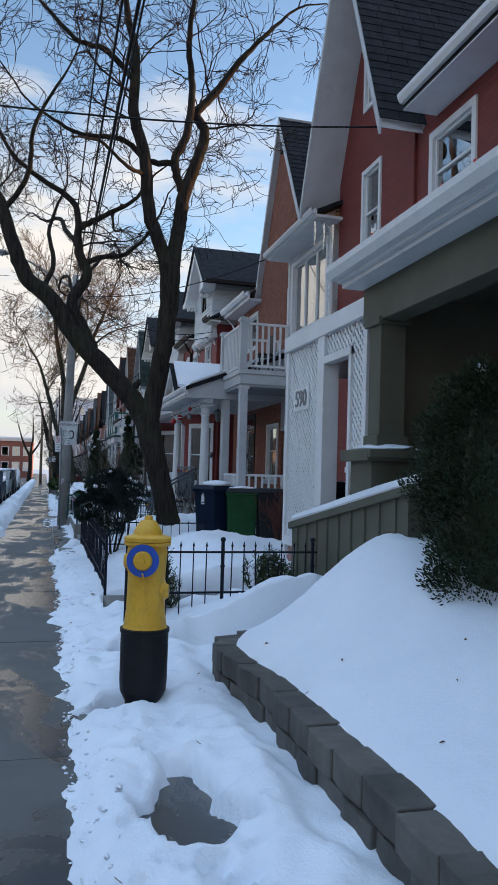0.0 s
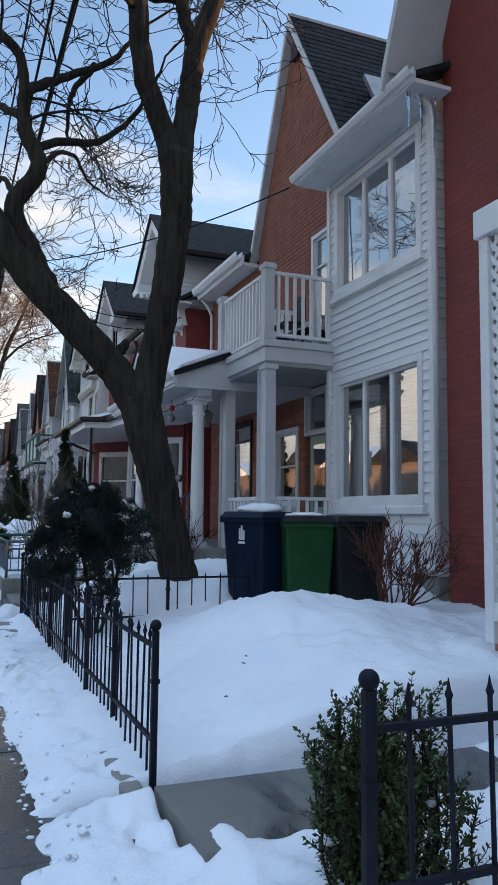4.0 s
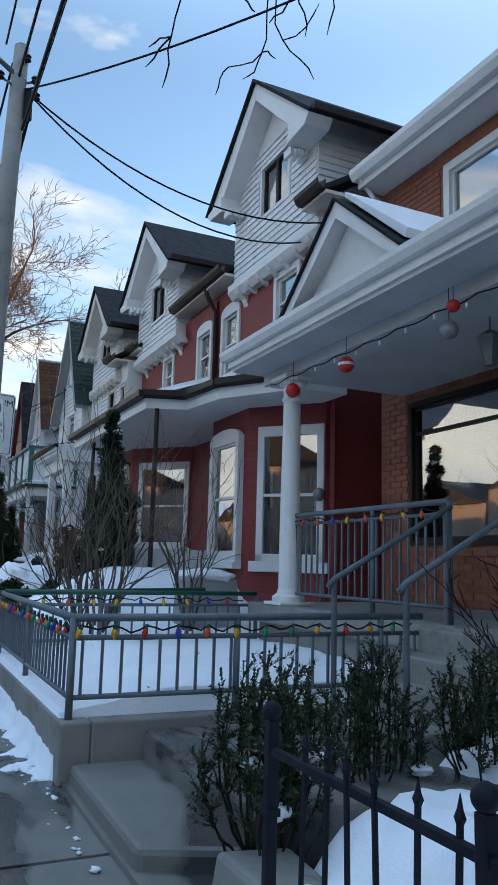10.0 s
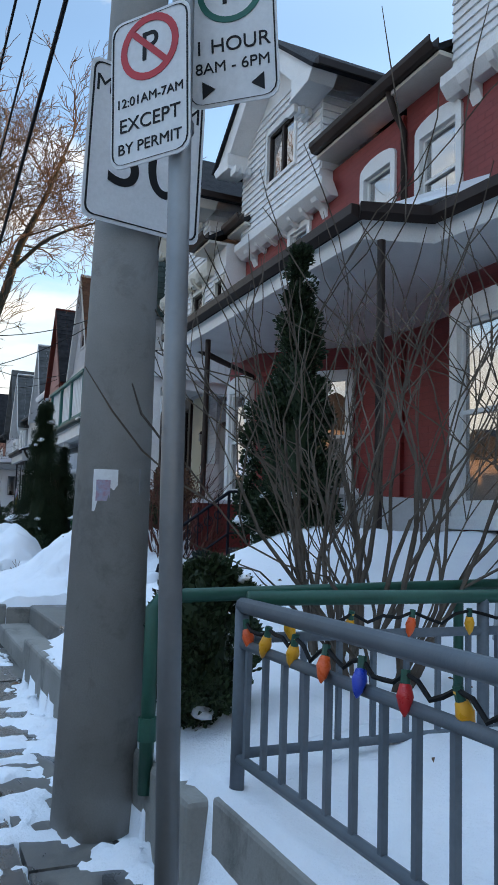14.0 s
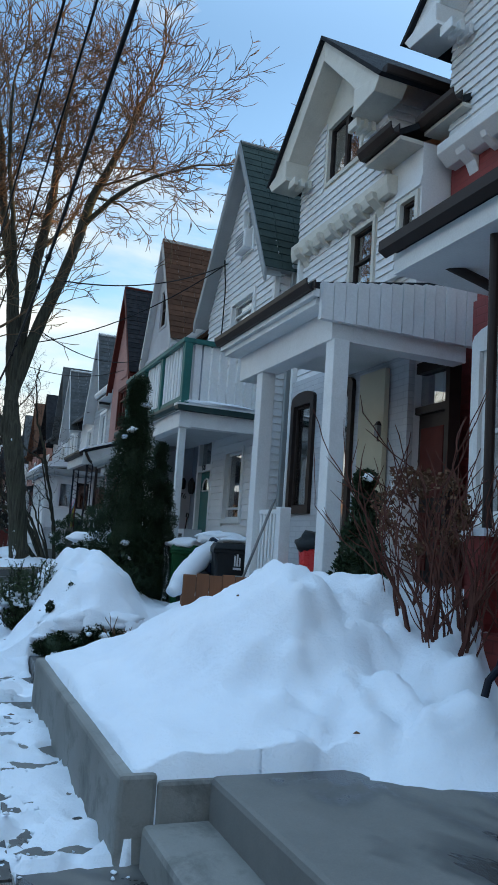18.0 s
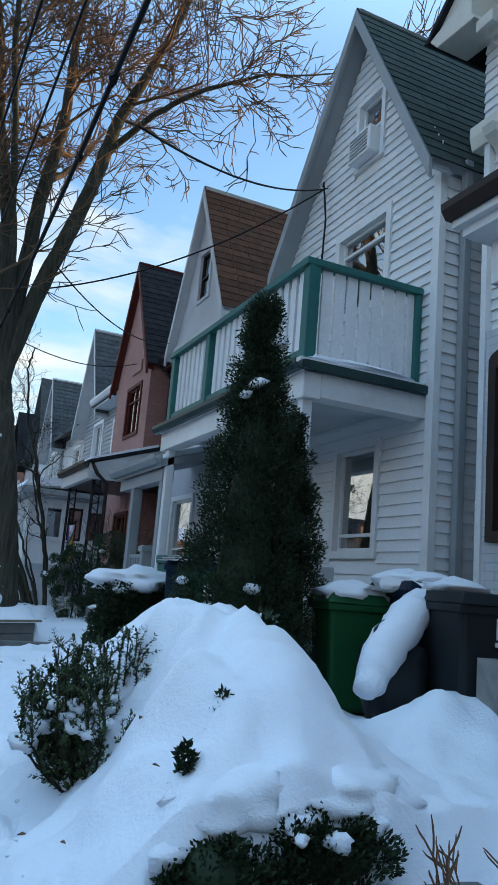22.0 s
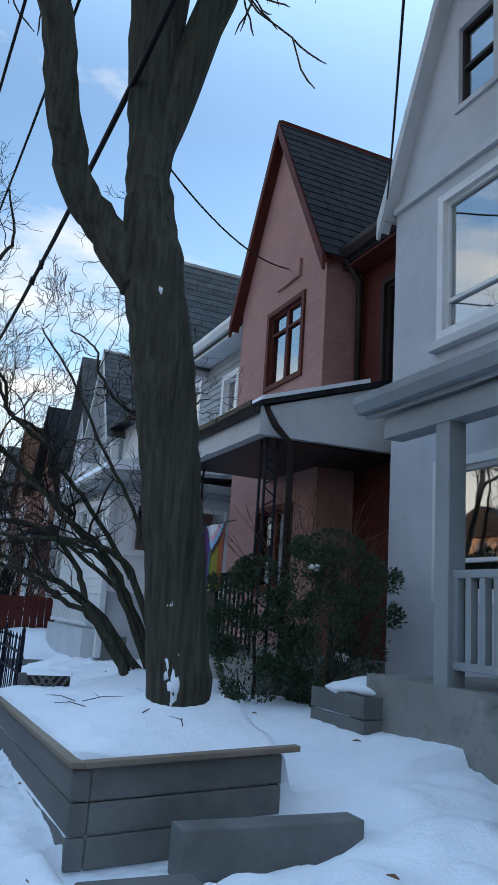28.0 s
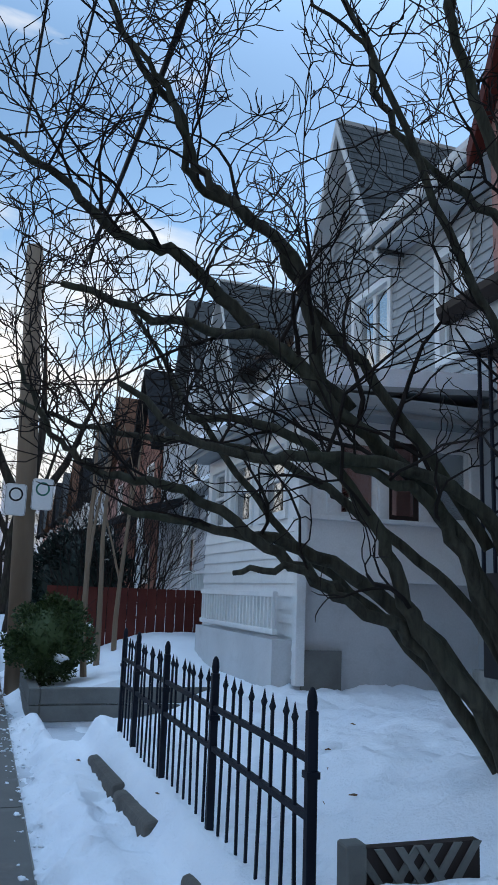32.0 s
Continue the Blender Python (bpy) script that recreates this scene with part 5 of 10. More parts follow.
for z0, z1, beh in ((4.35, 5.82, None), (1.36, 3.02, BLIND)):
    window_x(h, 4.92, 13.18, 15.32, z0 - 0.06, z1 + 0.06, WHITE, WHITE, bars_y=(13.93, 14.6), fw=0.09, proud=0.045, behind=beh, behind_z=(2.2, 3.0) if beh else None, sill=WHITE)
# stand-in room behind the bay, its gloom painted on with INSIDE
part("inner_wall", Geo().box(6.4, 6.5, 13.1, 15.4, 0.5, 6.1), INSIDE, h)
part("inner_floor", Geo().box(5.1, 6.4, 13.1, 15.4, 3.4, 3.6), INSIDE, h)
part("bay_roof", Geo().prism_y([(4.45, 6.13), (5.6, 6.68), (5.6, 6.58), (4.45, 6.06)], 12.65, 15.66), SHINGLE_DARK, h)
part("bay_soffit", Geo().box(4.45, 4.95, 12.65, 15.66, 6.0, 6.05), WHITE, h)
part("bay_fascia", Geo().box(4.42, 4.46, 12.63, 15.68, 6.02, 6.12), WHITE, h)
gutter_y(h, WHITE, 4.42, 12.6, 15.7, 6.14, 0.09)
downspout(h, WHITE, [(4.5, 12.9, 6.1), (4.8, 12.86, 5.9), (4.86, 12.88, 5.7), (4.86, 12.88, 0.6)], 0.035)
for i in range(7):
    x = 4.5 + i * 0.17
    part("icicle", Geo().tube([(x, 12.84, 6.05), (x + 0.01, 12.84, 5.8 - 0.06 * (i % 3)), (x, 12.84, 5.5 - 0.09 * (i % 4))], [0.03, 0.018, 0.002], 6), window_glass("ice", (0.9, 0.95, 1.0)) if i == 0 else bpy.data.materials["ice"], h)
part("skylight", Geo().prism_x([(15.9, 7.75), (16.25, 8.35), (16.2, 8.4), (15.85, 7.8)], 5.9, 6.5), GALV, h)
# balcony over the porch
b = thing("balcony", (4.5, 16.6, 3.5), "white balcony on pale grey posts with turned-up corner post", "balcony")
part("deck", Geo().box(3.80, 5.3, 15.36, 17.42, 3.5, 3.6), PALEGREY, b, bevel=0.01)
part("fascia", Geo().box(3.84, 5.3, 15.4, 17.38, 3.3, 3.5), PALEGREY, b, bevel=0.008)
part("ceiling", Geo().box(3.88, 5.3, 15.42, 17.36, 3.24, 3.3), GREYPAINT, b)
for x, y in ((3.90, 15.46), (3.92, 17.32)):
    porch_post(b, x, y, 3.6, 4.70, 0.15, PALEGREY, "corner_post")
baluster_run(b, WHITE, 3.91, 15.55, 17.24, 3.66, 4.60, 0.125, 0.04)
baluster_run(b, WHITE, 15.46, 4.0, 4.90, 3.66, 4.60, 0.125, 0.04, along="x")
baluster_run(b, WHITE, 17.32, 4.0, 5.28, 3.66, 4.60, 0.125, 0.04, along="x")
for x, y in ((3.95, 15.52), (3.95, 17.1), (3.95, 17.36)):
    porch_post(b, x, y, 0.45, 3.28, 0.16 if y < 17.3 else 0.1, PALEGREY)
part("porch_floor", Geo().box(3.85, 5.3, 15.4, 17.9, G - 0.2, 0.55), CONCRETE, b)
lattice(b, PALEGREY, 3.93, 15.62, 15.9, 0.9, 3.25, 0.075, 0.034)
baluster_run(b, WHITE, 3.95, 15.9, 17.35, 0.75, 1.42, 0.13, 0.04)
baluster_run(b, WHITE, 15.5, 4.05, 4.9, 0.9, 1.42, 0.13, 0.04, along="x")
ch = thing("balcony_chair", (4.6, 16.2, 3.62), "dark metal chair on the balcony", "chair")
part("seat", Geo().box(4.4, 4.75, 16.0, 16.4, 4.02, 4.06), BLACK, ch, bevel=0.01)
part("backrest", Geo().box(4.72, 4.76, 16.0, 16.4, 4.1, 4.5), BLACK, ch, bevel=0.01)
for x, y in ((4.42, 16.03), (4.72, 16.03), (4.42, 16.37), (4.72, 16.37)):
    part("leg", Geo().tube([(x, y, 3.62), (x, y, 4.02)], 0.015, 6), BLACK, ch)

# --- 586: brick wall, pedimented porch
h = thing("house", (9, 20.7, G), "orange brick house with a broad pedimented porch", "house", HOUSES)
part("front_wall", wall_x(Geo(), 5.31, 5.53, [(19.2, 5.97), (21.9, 5.97)], G - 0.2, [(19.45, 20.6, 4.75, 5.75), (19.45, 21.3, 1.3, 3.0)]), ORANGE_WALL, h)
body(h, 19.2, 21.9, 5.53, 5.97, ORANGE_WALL)
part("lintel", Geo().box(5.29, 5.35, 19.4, 20.7, 5.75, 5.93), BRICK, h)
brick_skin(h, 5.31, lambda z: (19.22, 21.88), 0.65, 5.94, [(19.40, 20.68, 4.72, 5.94), (19.4, 21.34, 1.25, 3.04)], BRICK, 300)
window_x(h, 5.31, 19.46, 20.6, 4.75, 5.75, WHITE, WHITE, fw=0.1, behind=CURTAIN, behind_z=(4.8, 5.3))
window_x(h, 5.31, 19.46, 21.3, 1.3, 3.0, DARKBROWN, DARKBROWN, bars_z=(2.62,), fw=0.06)
part("roof", Geo().prism_y([(4.95, 6.11), (9.0, 9.2), (13.0, 6.3), (13.0, 6.2), (9.0, 9.1), (4.95, 6.01)], 19.2, 21.85), SHINGLE_DARK, h)
part("soffit", Geo().box(4.95, 5.31, 19.15, 21.85, 5.94, 6.0), WHITE, h)
part("fascia", Geo().box(4.92, 4.96, 19.1, 21.87, 5.94, 6.12), WHITE, h)
gutter_y(h, WHITE, 4.92, 19.1, 21.88, 6.17, 0.14)
downspout(h, WHITE, [(4.9, 21.78, 6.05), (5.15, 21.8, 5.8), (5.24, 21.8, 5.6), (5.24, 21.8, 3.8)])
p = thing("porch", (4.2, 19.5, G), "white-columned porch with a pediment and snow on its roof", "porch")
YE = 21.5                      # far end of the porch roof
part("floor", Geo().box(3.3, 5.31, 17.0, 21.5, 0.45, 0.64), CONCRETE, p, bevel=0.015)
part("base", Geo().box(3.4, 5.31, 17.1, 21.4, G - 0.2, 0.45), CONCRETE, p)
part("ceiling", Geo().box(3.0, 5.31, 17.0, YE - 0.08, 3.12, 3.18), PALEGREY, p)
part("beam", Geo().box(3.38, 3.62, 17.0, 21.4, 3.0, 3.12), PALEGREY, p, bevel=0.008)
part("fascia", Geo().box(2.97, 3.02, 16.9, YE - 0.03, 3.16, 3.27), WHITE, p)
part("end_panel", Geo().prism_y([(3.0, 3.1), (5.3, 3.1), (5.3, 4.15), (3.0, 3.3)], 16.92, 16.98), PALEGREY, p)
part("roof", Geo().prism_y([(2.97, 3.34), (5.31, 4.25), (5.31, 4.15), (2.97, 3.26)], 16.85, YE), SHINGLE_DARK, p)
gutter_y(p, WHITE, 2.97, 16.88, YE + 0.01, 3.33, 0.095)
snow_slab("roof_snow", Geo().prism_y([(3.05, 3.39), (5.28, 4.27), (5.28, 4.36), (3.1, 3.46)], 16.95, 18.4), p)
snow_slab("roof_snow", Geo().prism_y([(3.05, 3.39), (5.28, 4.27), (5.28, 4.33), (3.1, 3.43)], 20.2, YE - 0.08), p)
# pediment
part("pediment_wall", Geo().prism_x([(18.32, 3.36), (20.08, 3.36), (19.18, 3.98)], 3.1, 3.16), WHITE, p)
for ya, za, yb, zb in ((18.18, 3.32, 19.18, 4.14), (20.18, 3.32, 19.18, 4.14)):
    part("pediment_trim", Geo().prism_x([(ya, za), (yb, zb), (yb, zb - 0.16), (ya + (0.14 if ya < yb else -0.14), za)], 2.95, 3.12), WHITE, p)
    n = -1 if ya < yb else 1
    part("pediment_roof", Geo().prism([(2.92, ya, za + 0.0), (2.92, yb, zb), (2.92, yb, zb + 0.025), (2.92, ya + 0.02 * n, za + 0.02)], [(5.3, ya, za + 0.0), (5.3, yb, zb), (5.3, yb, zb + 0.025), (5.3, ya + 0.02 * n, za + 0.02)]), SHINGLE_DARK, p)
snow_slab("pediment_snow", Geo().prism([(3.02, 18.30, 3.48), (3.02, 19.14, 4.17), (3.02, 19.14, 4.22), (3.02, 18.26, 3.54)], [(5.2, 18.30, 3.48), (5.2, 19.14, 4.17), (5.2, 19.14, 4.22), (5.2, 18.26, 3.54)]), p)


def column(h, x, y, z0, z1):
    part("column", Geo().lathe([(0.17, z0), (0.17, z0 + 0.05), (0.125, z0 + 0.08), (0.12, z0 + 0.1), (0.108, z0 + 0.13), (0.105, z0 + 0.8), (0.09, z1 - 0.3), (0.09, z1 - 0.28), (0.108, z1 - 0.26), (0.108, z1 - 0.24), (0.093, z1 - 0.22), (0.095, z1 - 0.12), (0.15, z1 - 0.08), (0.15, z1 - 0.04)], x, y, 24), WHITE, h, smooth=False)
    part("capital", Geo().box(x - 0.17, x + 0.17, y - 0.17, y + 0.17, z1 - 0.05, z1), WHITE, h, bevel=0.008)
    part("plinth", Geo().box(x - 0.19, x + 0.19, y - 0.19, y + 0.19, z0 - 0.03, z0), WHITE, h, bevel=0.008)


column(p, 3.48, 20.9, 0.67, 3.01)
column(p, 3.53, 17.38, 0.67, 3.01)
lan = thing("porch_lantern", (4.09, 18.59, 2.84), "tapered glass lantern hung under the porch ceiling", "lamp")
part("cage", Geo().lathe([(0.05, 2.7), (0.1, 2.93), (0.11, 2.95), (0.03, 3.0)], 4.09, 18.59, 6), GALV, lan)
part("chain", Geo().tube([(4.09, 18.59, 3.0), (4.09, 18.59, 3.13)], 0.008, 6), GALV, lan)

# --- 584 and 582: red pair with white dormers
def dormer_house(label, yp, zp, half, x_dorm, x_wall, y0, y1, wall_mat, trim, roof_mat, siding, upper, z_skirt=5.62, z_eave=7.1, sash=None, lift=0.0):
    """A two-storey front with a bracketed frieze and a gabled dormer above it."""
    h = thing("house", (x_wall + 4, (y0 + y1) / 2, G), label, "house", HOUSES)
    part("front_wall", wall_x(Geo(), x_wall, x_wall + 0.22, [(y0, z_skirt + 0.3), (y1, z_skirt + 0.3)], G - 0.2, upper), wall_mat, h)
    body(h, y0, y1, x_wall + 0.22, z_skirt + 0.3, wall_mat)
    wy0, wy1, wz0, wz1 = yp - 0.6, yp + 0.42, z_skirt + 0.68 + lift, z_skirt + 1.6 + lift
    xs = x_dorm + 0.35                                          # the dormer's wall
    yd0, yd1 = yp - half + 0.42, yp + half - 0.42
    slope = (zp - z_eave) / half
    prof = [(yd0, z_eave + 0.42 * slope - 0.1), (yp, zp - 0.12), (yd1, z_eave + 0.42 * slope - 0.1)]
    part("dormer_wall", wall_x(Geo(), xs, xs + 0.15, prof, z_skirt, [(wy0, wy1, wz0, wz1)]), trim, h)
    part("dormer_side", Geo().box(xs + 0.15, x_wall + 5, yd0, yd0 + 0.1, z_skirt, z_eave + 0.3), siding, h)
    part("dormer_side", Geo().box(xs + 0.15, x_wall + 5, yd1 - 0.1, yd1, z_skirt, z_eave + 0.3), siding, h)
    lap_x(h, siding, xs, prof, z_skirt + 0.12, zp - 0.9, [(wy0 - 0.05, wy1 + 0.05, wz0 - 0.05, wz1 + 0.05)], 0.105)
    lap_y(h, siding, yd0, xs, xs + 1.6, z_skirt + 0.3, z_eave + 0.1, 0.105)
    window_x(h, xs, wy0, wy1, wz0, wz1, trim, sash or DARKBROWN, bars_y=((wy0 + wy1) / 2,), fw=0.06, behind=CURTAIN, behind_z=(wz0, wz0 + 0.5))
    # hooded gable: thick cornice boxes that turn back at the eaves
    k = 0.62
    for s in (-1, 1):
        ye, yq = yp + s * half, yp + s * (half - k)
        ze, zq = z_eave, z_eave + k * slope
        part("gable_cornice", Geo().prism_x([(ye, ze), (yp, zp), (yp, zp - 0.30), (yq, zq - 0.42), (ye, ze - 0.02)], x_dorm, xs + 0.02), trim, h, bevel=0.01)
        part("cornice_box", Geo().prism_x([(ye, ze - 0.02), (yq, zq - 0.42), (yq, ze - 0.12), (yq - s * 0.05, ze - 0.2), (ye - s * 0.12, ze - 0.16)], x_dorm - 0.04, xs), trim, h, bevel=0.01)
        for j in range(3):
            xb = x_dorm + 0.02 + 0.11 * j
            part("bracket", Geo().box(xb, xb + 0.06, min(yq, yq - s * 0.22), max(yq, yq - s * 0.22) + 0.0, ze - 0.32, ze - 0.2), trim, h, bevel=0.008)
        part("dormer_roof", Geo().prism_x([(ye + s * 0.06, ze - 0.02), (yp, zp + 0.06), (yp, zp), (ye, ze - 0.04)], x_dorm - 0.06, x_wall + 7), roof_mat, h)
    part("dormer_gutter", Geo().prism_y([(x_dorm + 0.0, z_eave - 0.02), (x_wall + 4, z_eave - 0.02), (x_wall + 4, z_eave + 0.08), (x_dorm + 0.0, z_eave + 0.08)], yp - half - 0.09, yp - half + 0.02), DARKBROWN, h)
    # frieze with brackets under the dormer
    fx = x_dorm + 0.28
    part("frieze", Geo().prism_y([(fx, z_skirt + 0.12), (xs + 0.1, z_skirt + 0.12), (x_wall + 0.02, z_skirt - 0.12), (x_wall - 0.12, z_skirt - 0.12), (fx, z_skirt + 0.0)], yd0 - 0.15, yd1 + 0.15), trim, h, bevel=0.01)
    n = 7
    for i in range(n):
        y = yd0 + (yd1 - yd0) * (i + 0.5) / n
        w = 0.16 if i in (0, n - 1) else 0.09
        part("bracket", Geo().prism_y([(x_wall - 0.22, z_skirt - 0.02), (x_wall + 0.0, z_skirt - 0.02), (x_wall, z_skirt - (0.3 if i in (0, n - 1) else 0.2)), (x_wall - 0.06, z_skirt - 0.18), (x_wall - 0.18, z_skirt - 0.1)], y - w / 2, y + w / 2), trim, h, bevel=0.008)
    for a, b, c, d in upper:
        if c > 3.9:
            window_x(h, x_wall, a, b, c, d, WHITE if wall_mat is RED_WALL else trim, WHITE if wall_mat is RED_WALL else DARKBROWN, bars_z=((c + d) / 2,), fw=0.09 if wall_mat is RED_WALL else 0.06, proud=0.035, arch=0.12 if wall_mat is RED_WALL else 0.0, behind=CURTAIN, sill=WHITE)
    return h


def main_roof(h, roof_mat, x_wall, y0, y1, z, trim=CREAM, gut=None):
    """The eave between two dormers, with its dark gutter, and the main roof behind."""
    part("roof", Geo().prism_y([(x_wall - 0.32, z + 0.02), (x_wall + 4, z + 2.6), (x_wall + 8, z + 0.1), (x_wall + 8, z), (x_wall + 4, z + 2.5), (x_wall - 0.32, z - 0.06)], y0, y1), roof_mat, h)
    part("soffit", Geo().box(x_wall - 0.32, x_wall, y0, y1, z - 0.1, z - 0.05), trim, h)
    gutter_y(h, gut or DARKBROWN, x_wall - 0.32, y0, y1, z + 0.08, 0.13)


h = dormer_house("red painted brick house with a white bracketed dormer", 23.98, 8.58, 1.82, 4.36, 4.85, 22.5, 26.4, RED_WALL, WHITE, SHINGLE_DARK, SIDING,
                 [(23.26, 24.1, 4.5, 5.48), (25.4, 26.2, 4.22, 5.45)], lift=0.18)
HOUSE_584 = h
part("recess_wall", Geo().box(6.6, 6.7, 21.85, 22.55, G, 6.0), DARKRED_WALL, h)
main_roof(h, SHINGLE_DARK, 4.85, 22.05, 22.7, 6.0)
main_roof(h, SHINGLE_DARK, 4.85, 25.4, 28.0, 6.0)
downspout(h, DARKBROWN, [(4.5, 26.3, 6.0), (4.62, 26.32, 5.75), (4.76, 26.33, 5.55), (4.78, 26.33, 3.65)], 0.04)
h = dormer_house("red painted brick house with a white dormer and dark gutters", 29.35, 8.38, 1.75, 4.26, 4.8, 26.4, 30.9, RED_WALL, WHITE, SHINGLE_DARK, SIDING,
                 [(28.6, 29.3, 4.45, 5.38), (26.52, 27.28, 4.3, 5.4)], z_skirt=5.5, z_eave=6.95)
HOUSE_582 = h
main_roof(h, SHINGLE_DARK, 4.8, 30.3, 31.0, 5.9)


def bay(h, x_front, x_wall, ya, yb, yc, z0, z1, material, trim, zw0, zw1):
    """A half-hexagon brick bay: a street face from ya to yb and a slanted face towards yc, each with a tall arched window."""
    base = [(x_wall + 0.1, yc), (x_front, ya), (x_front, yb), (x_wall + 0.1, yb + (ya - yc))]
    part("bay_wall", Geo().prism_z(base, z0, z1), material, h)
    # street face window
    # no room here: a dark sheet before the solid bay paints its shade
    part("room_dark_sheet", Geo().box(x_front - 0.012, x_front - 0.006, ya + 0.14, yb - 0.14, zw0, zw1), INSIDE, h)
    window_x(h, x_front - 0.07, ya + 0.12, yb - 0.12, zw0, zw1, trim, trim, bars_z=((zw0 + zw1) / 2,), fw=0.1, proud=0.02, arch=0.12, back=0.06, sill=trim)
    a, b = Vector((x_front, ya, 0)), Vector((x_wall + 0.1, yc, 0))
    d = (b - a).normalized()
    n = Vector((-d.y, d.x, 0))
    if n.y > 0:
        n = -n
    L = (b - a).length

    def quad(s0, s1, z0, z1, o0, o1):
        p = lambda s, o: a + d * s + n * o
        return [(*p(s0, o0).xy, z0), (*p(s1, o0).xy, z0), (*p(s1, o0).xy, z1), (*p(s0, o0).xy, z1)], [(*p(s0, o1).xy, z0), (*p(s1, o1).xy, z0), (*p(s1, o1).xy, z1), (*p(s0, o1).xy, z1)]
    s0, s1 = L * 0.14, L * 0.9
    g = Geo()
    for u0, u1, v0, v1 in ((s0, s0 + 0.1, zw0, zw1), (s1 - 0.1, s1, zw0, zw1), (s0, s1, zw0, zw0 + 0.1), (s0, s1, zw1 - 0.08, zw1 + 0.06)):
        g.prism(*quad(u0, u1, v0, v1, -0.02, 0.055))
    w = part("window", g, trim, h, bevel=0.008)
    # same painted darkness behind the slanted pane
    part("room_dark_sheet", Geo().prism(*quad(s0 + 0.1, s1 - 0.1, zw0 + 0.1, zw1 - 0.08, 0.002, 0.008)), INSIDE, w)
    part("pane", Geo().prism(*quad(s0 + 0.1, s1 - 0.1, zw0 + 0.1, zw1 - 0.08, 0.018, 0.024)), GLASS, w)
    part("meeting_rail", Geo().prism(*quad(s0 + 0.1, s1 - 0.1, (zw0 + zw1) / 2 - 0.02, (zw0 + zw1) / 2 + 0.02, 0.008, 0.04)), trim, w)
    part("sill", Geo().prism(*quad(s0 - 0.08, s1 + 0.08, zw0 - 0.14, zw0, 0.0, 0.1)), trim, w, bevel=0.01)


bay(HOUSE_584, 4.15, 4.85, 23.45, 24.75, 22.45, G - 0.2, 3.25, RED_WALL, WHITE, 1.08, 2.85)
bay(HOUSE_582, 3.9, 4.75, 28.28, 29.26, 27.2, G - 0.2, 3.25, RED_WALL, WHITE, 1.30, 2.85)

p = thing("porch", (3.8, 26.5, G), "shared porch with a deep white soffit and dark brown gutter", "porch")
roof_xy = [(2.9, 24.25), (2.9, 28.95), (4.85, 28.95), (4.85, 22.0), (4.2, 22.0), (3.55, 23.1), (3.45, 24.05)]
part("ceiling", Geo().prism_z(roof_xy, 3.2, 3.26), WHITE, p)
part("fascia", Geo().prism_z(roof_xy, 3.26, 3.36), WHITE, p)
part("roof", Geo().prism([(x, y, 3.38) for x, y in roof_xy], [(min(4.85, x + 0.9) if x < 4.8 else x, min(max(y, 22.3), 28.9), 3.62) for x, y in roof_xy]), SHINGLE_DARK, p)
for (xa, ya), (xb, yb) in (((2.84, 24.2), (2.84, 28.98)), ((2.84, 24.2), (3.40, 24.0)), ((3.40, 24.0), (3.5, 23.06)), ((3.5, 23.06), (4.2, 21.95))):
    g = Geo()
    d = Vector((xb - xa, yb - ya, 0)).normalized()
    n = Vector((d.y, -d.x, 0)) * 0.07
    if n.x > 0:
        n = -n
    g.prism([(xa, ya, 3.33), (xa + n.x, ya + n.y, 3.37), (xa + n.x, ya + n.y, 3.45), (xa, ya, 3.45)], [(xb, yb, 3.33), (xb + n.x, yb + n.y, 3.37), (xb + n.x, yb + n.y, 3.45), (xb, yb, 3.45)])
    part("gutter", g, DARKBROWN, p)
snow_slab("roof_snow", Geo().prism([(2.95, 24.4, 3.40), (2.95, 26.0, 3.40), (3.6, 26.0, 3.55), (3.6, 23.6, 3.55)], [(2.98, 24.4, 3.49), (2.98, 26.0, 3.49), (3.6, 26.0, 3.62), (3.6, 23.6, 3.62)]), p)
for y in (24.2, 27.95):
    part("porch_post", Geo().tube([(3.05, y, 0.6), (3.05, y, 3.2)], 0.033, 12), DARKBROWN, p)
part("floor", Geo().box(2.9, 4.85, 24.5, 28.9, G - 0.2, 0.62), DARKRED_WALL, p)
part("half_wall", Geo().box(2.95, 3.05, 24.6, 26.3, 0.62, 1.22), PALEGREY, p)
part("half_wall_cap", Geo().box(2.92, 3.10, 24.55, 26.35, 1.22, 1.27), WHITE, p)
part("half_wall", Geo().box(3.05, 4.3, 24.6, 24.7, 0.62, 1.22), PALEGREY, p)
part("half_wall", Geo().box(2.96, 3.88, 27.86, 28.04, 0.4, 1.2), RED_WALL, p)
snow_slab("wall_snow", Geo().box(2.94, 3.88, 27.84, 28.06, 1.2, 1.25), p)
downspout(p, DARKBROWN, [(2.9, 28.8, 3.4), (3.4, 28.5, 3.1), (3.95, 28.45, 2.9), (3.95, 28.45, 0.6)], 0.04)

# --- 580: white house with a cream dormer
h = dormer_house("white-sided house with a cream bracketed dormer", 32.82, 7.98, 1.62, 4.02, 4.45, 30.95, 34.0, SIDING, CREAM, SHINGLE_DARK, SIDING,
                 [(31.9, 32.55, 4.25, 5.2), (30.98, 31.4, 4.3, 5.15)], z_skirt=5.4, z_eave=6.55)
part("gap_wall", Geo().box(6.4, 6.5, 34.0, 34.6, G, 6.5), SIDING, h)
lap_x(h, SIDING, 4.45, [(30.95, 5.5), (34.0, 5.5)], 3.4, 5.3, [(31.85, 32.6, 4.2, 5.25), (30.95, 31.45, 4.25, 5.2)], 0.105)
main_roof(h, SHINGLE_DARK, 4.45, 30.95, 31.7, 5.75)
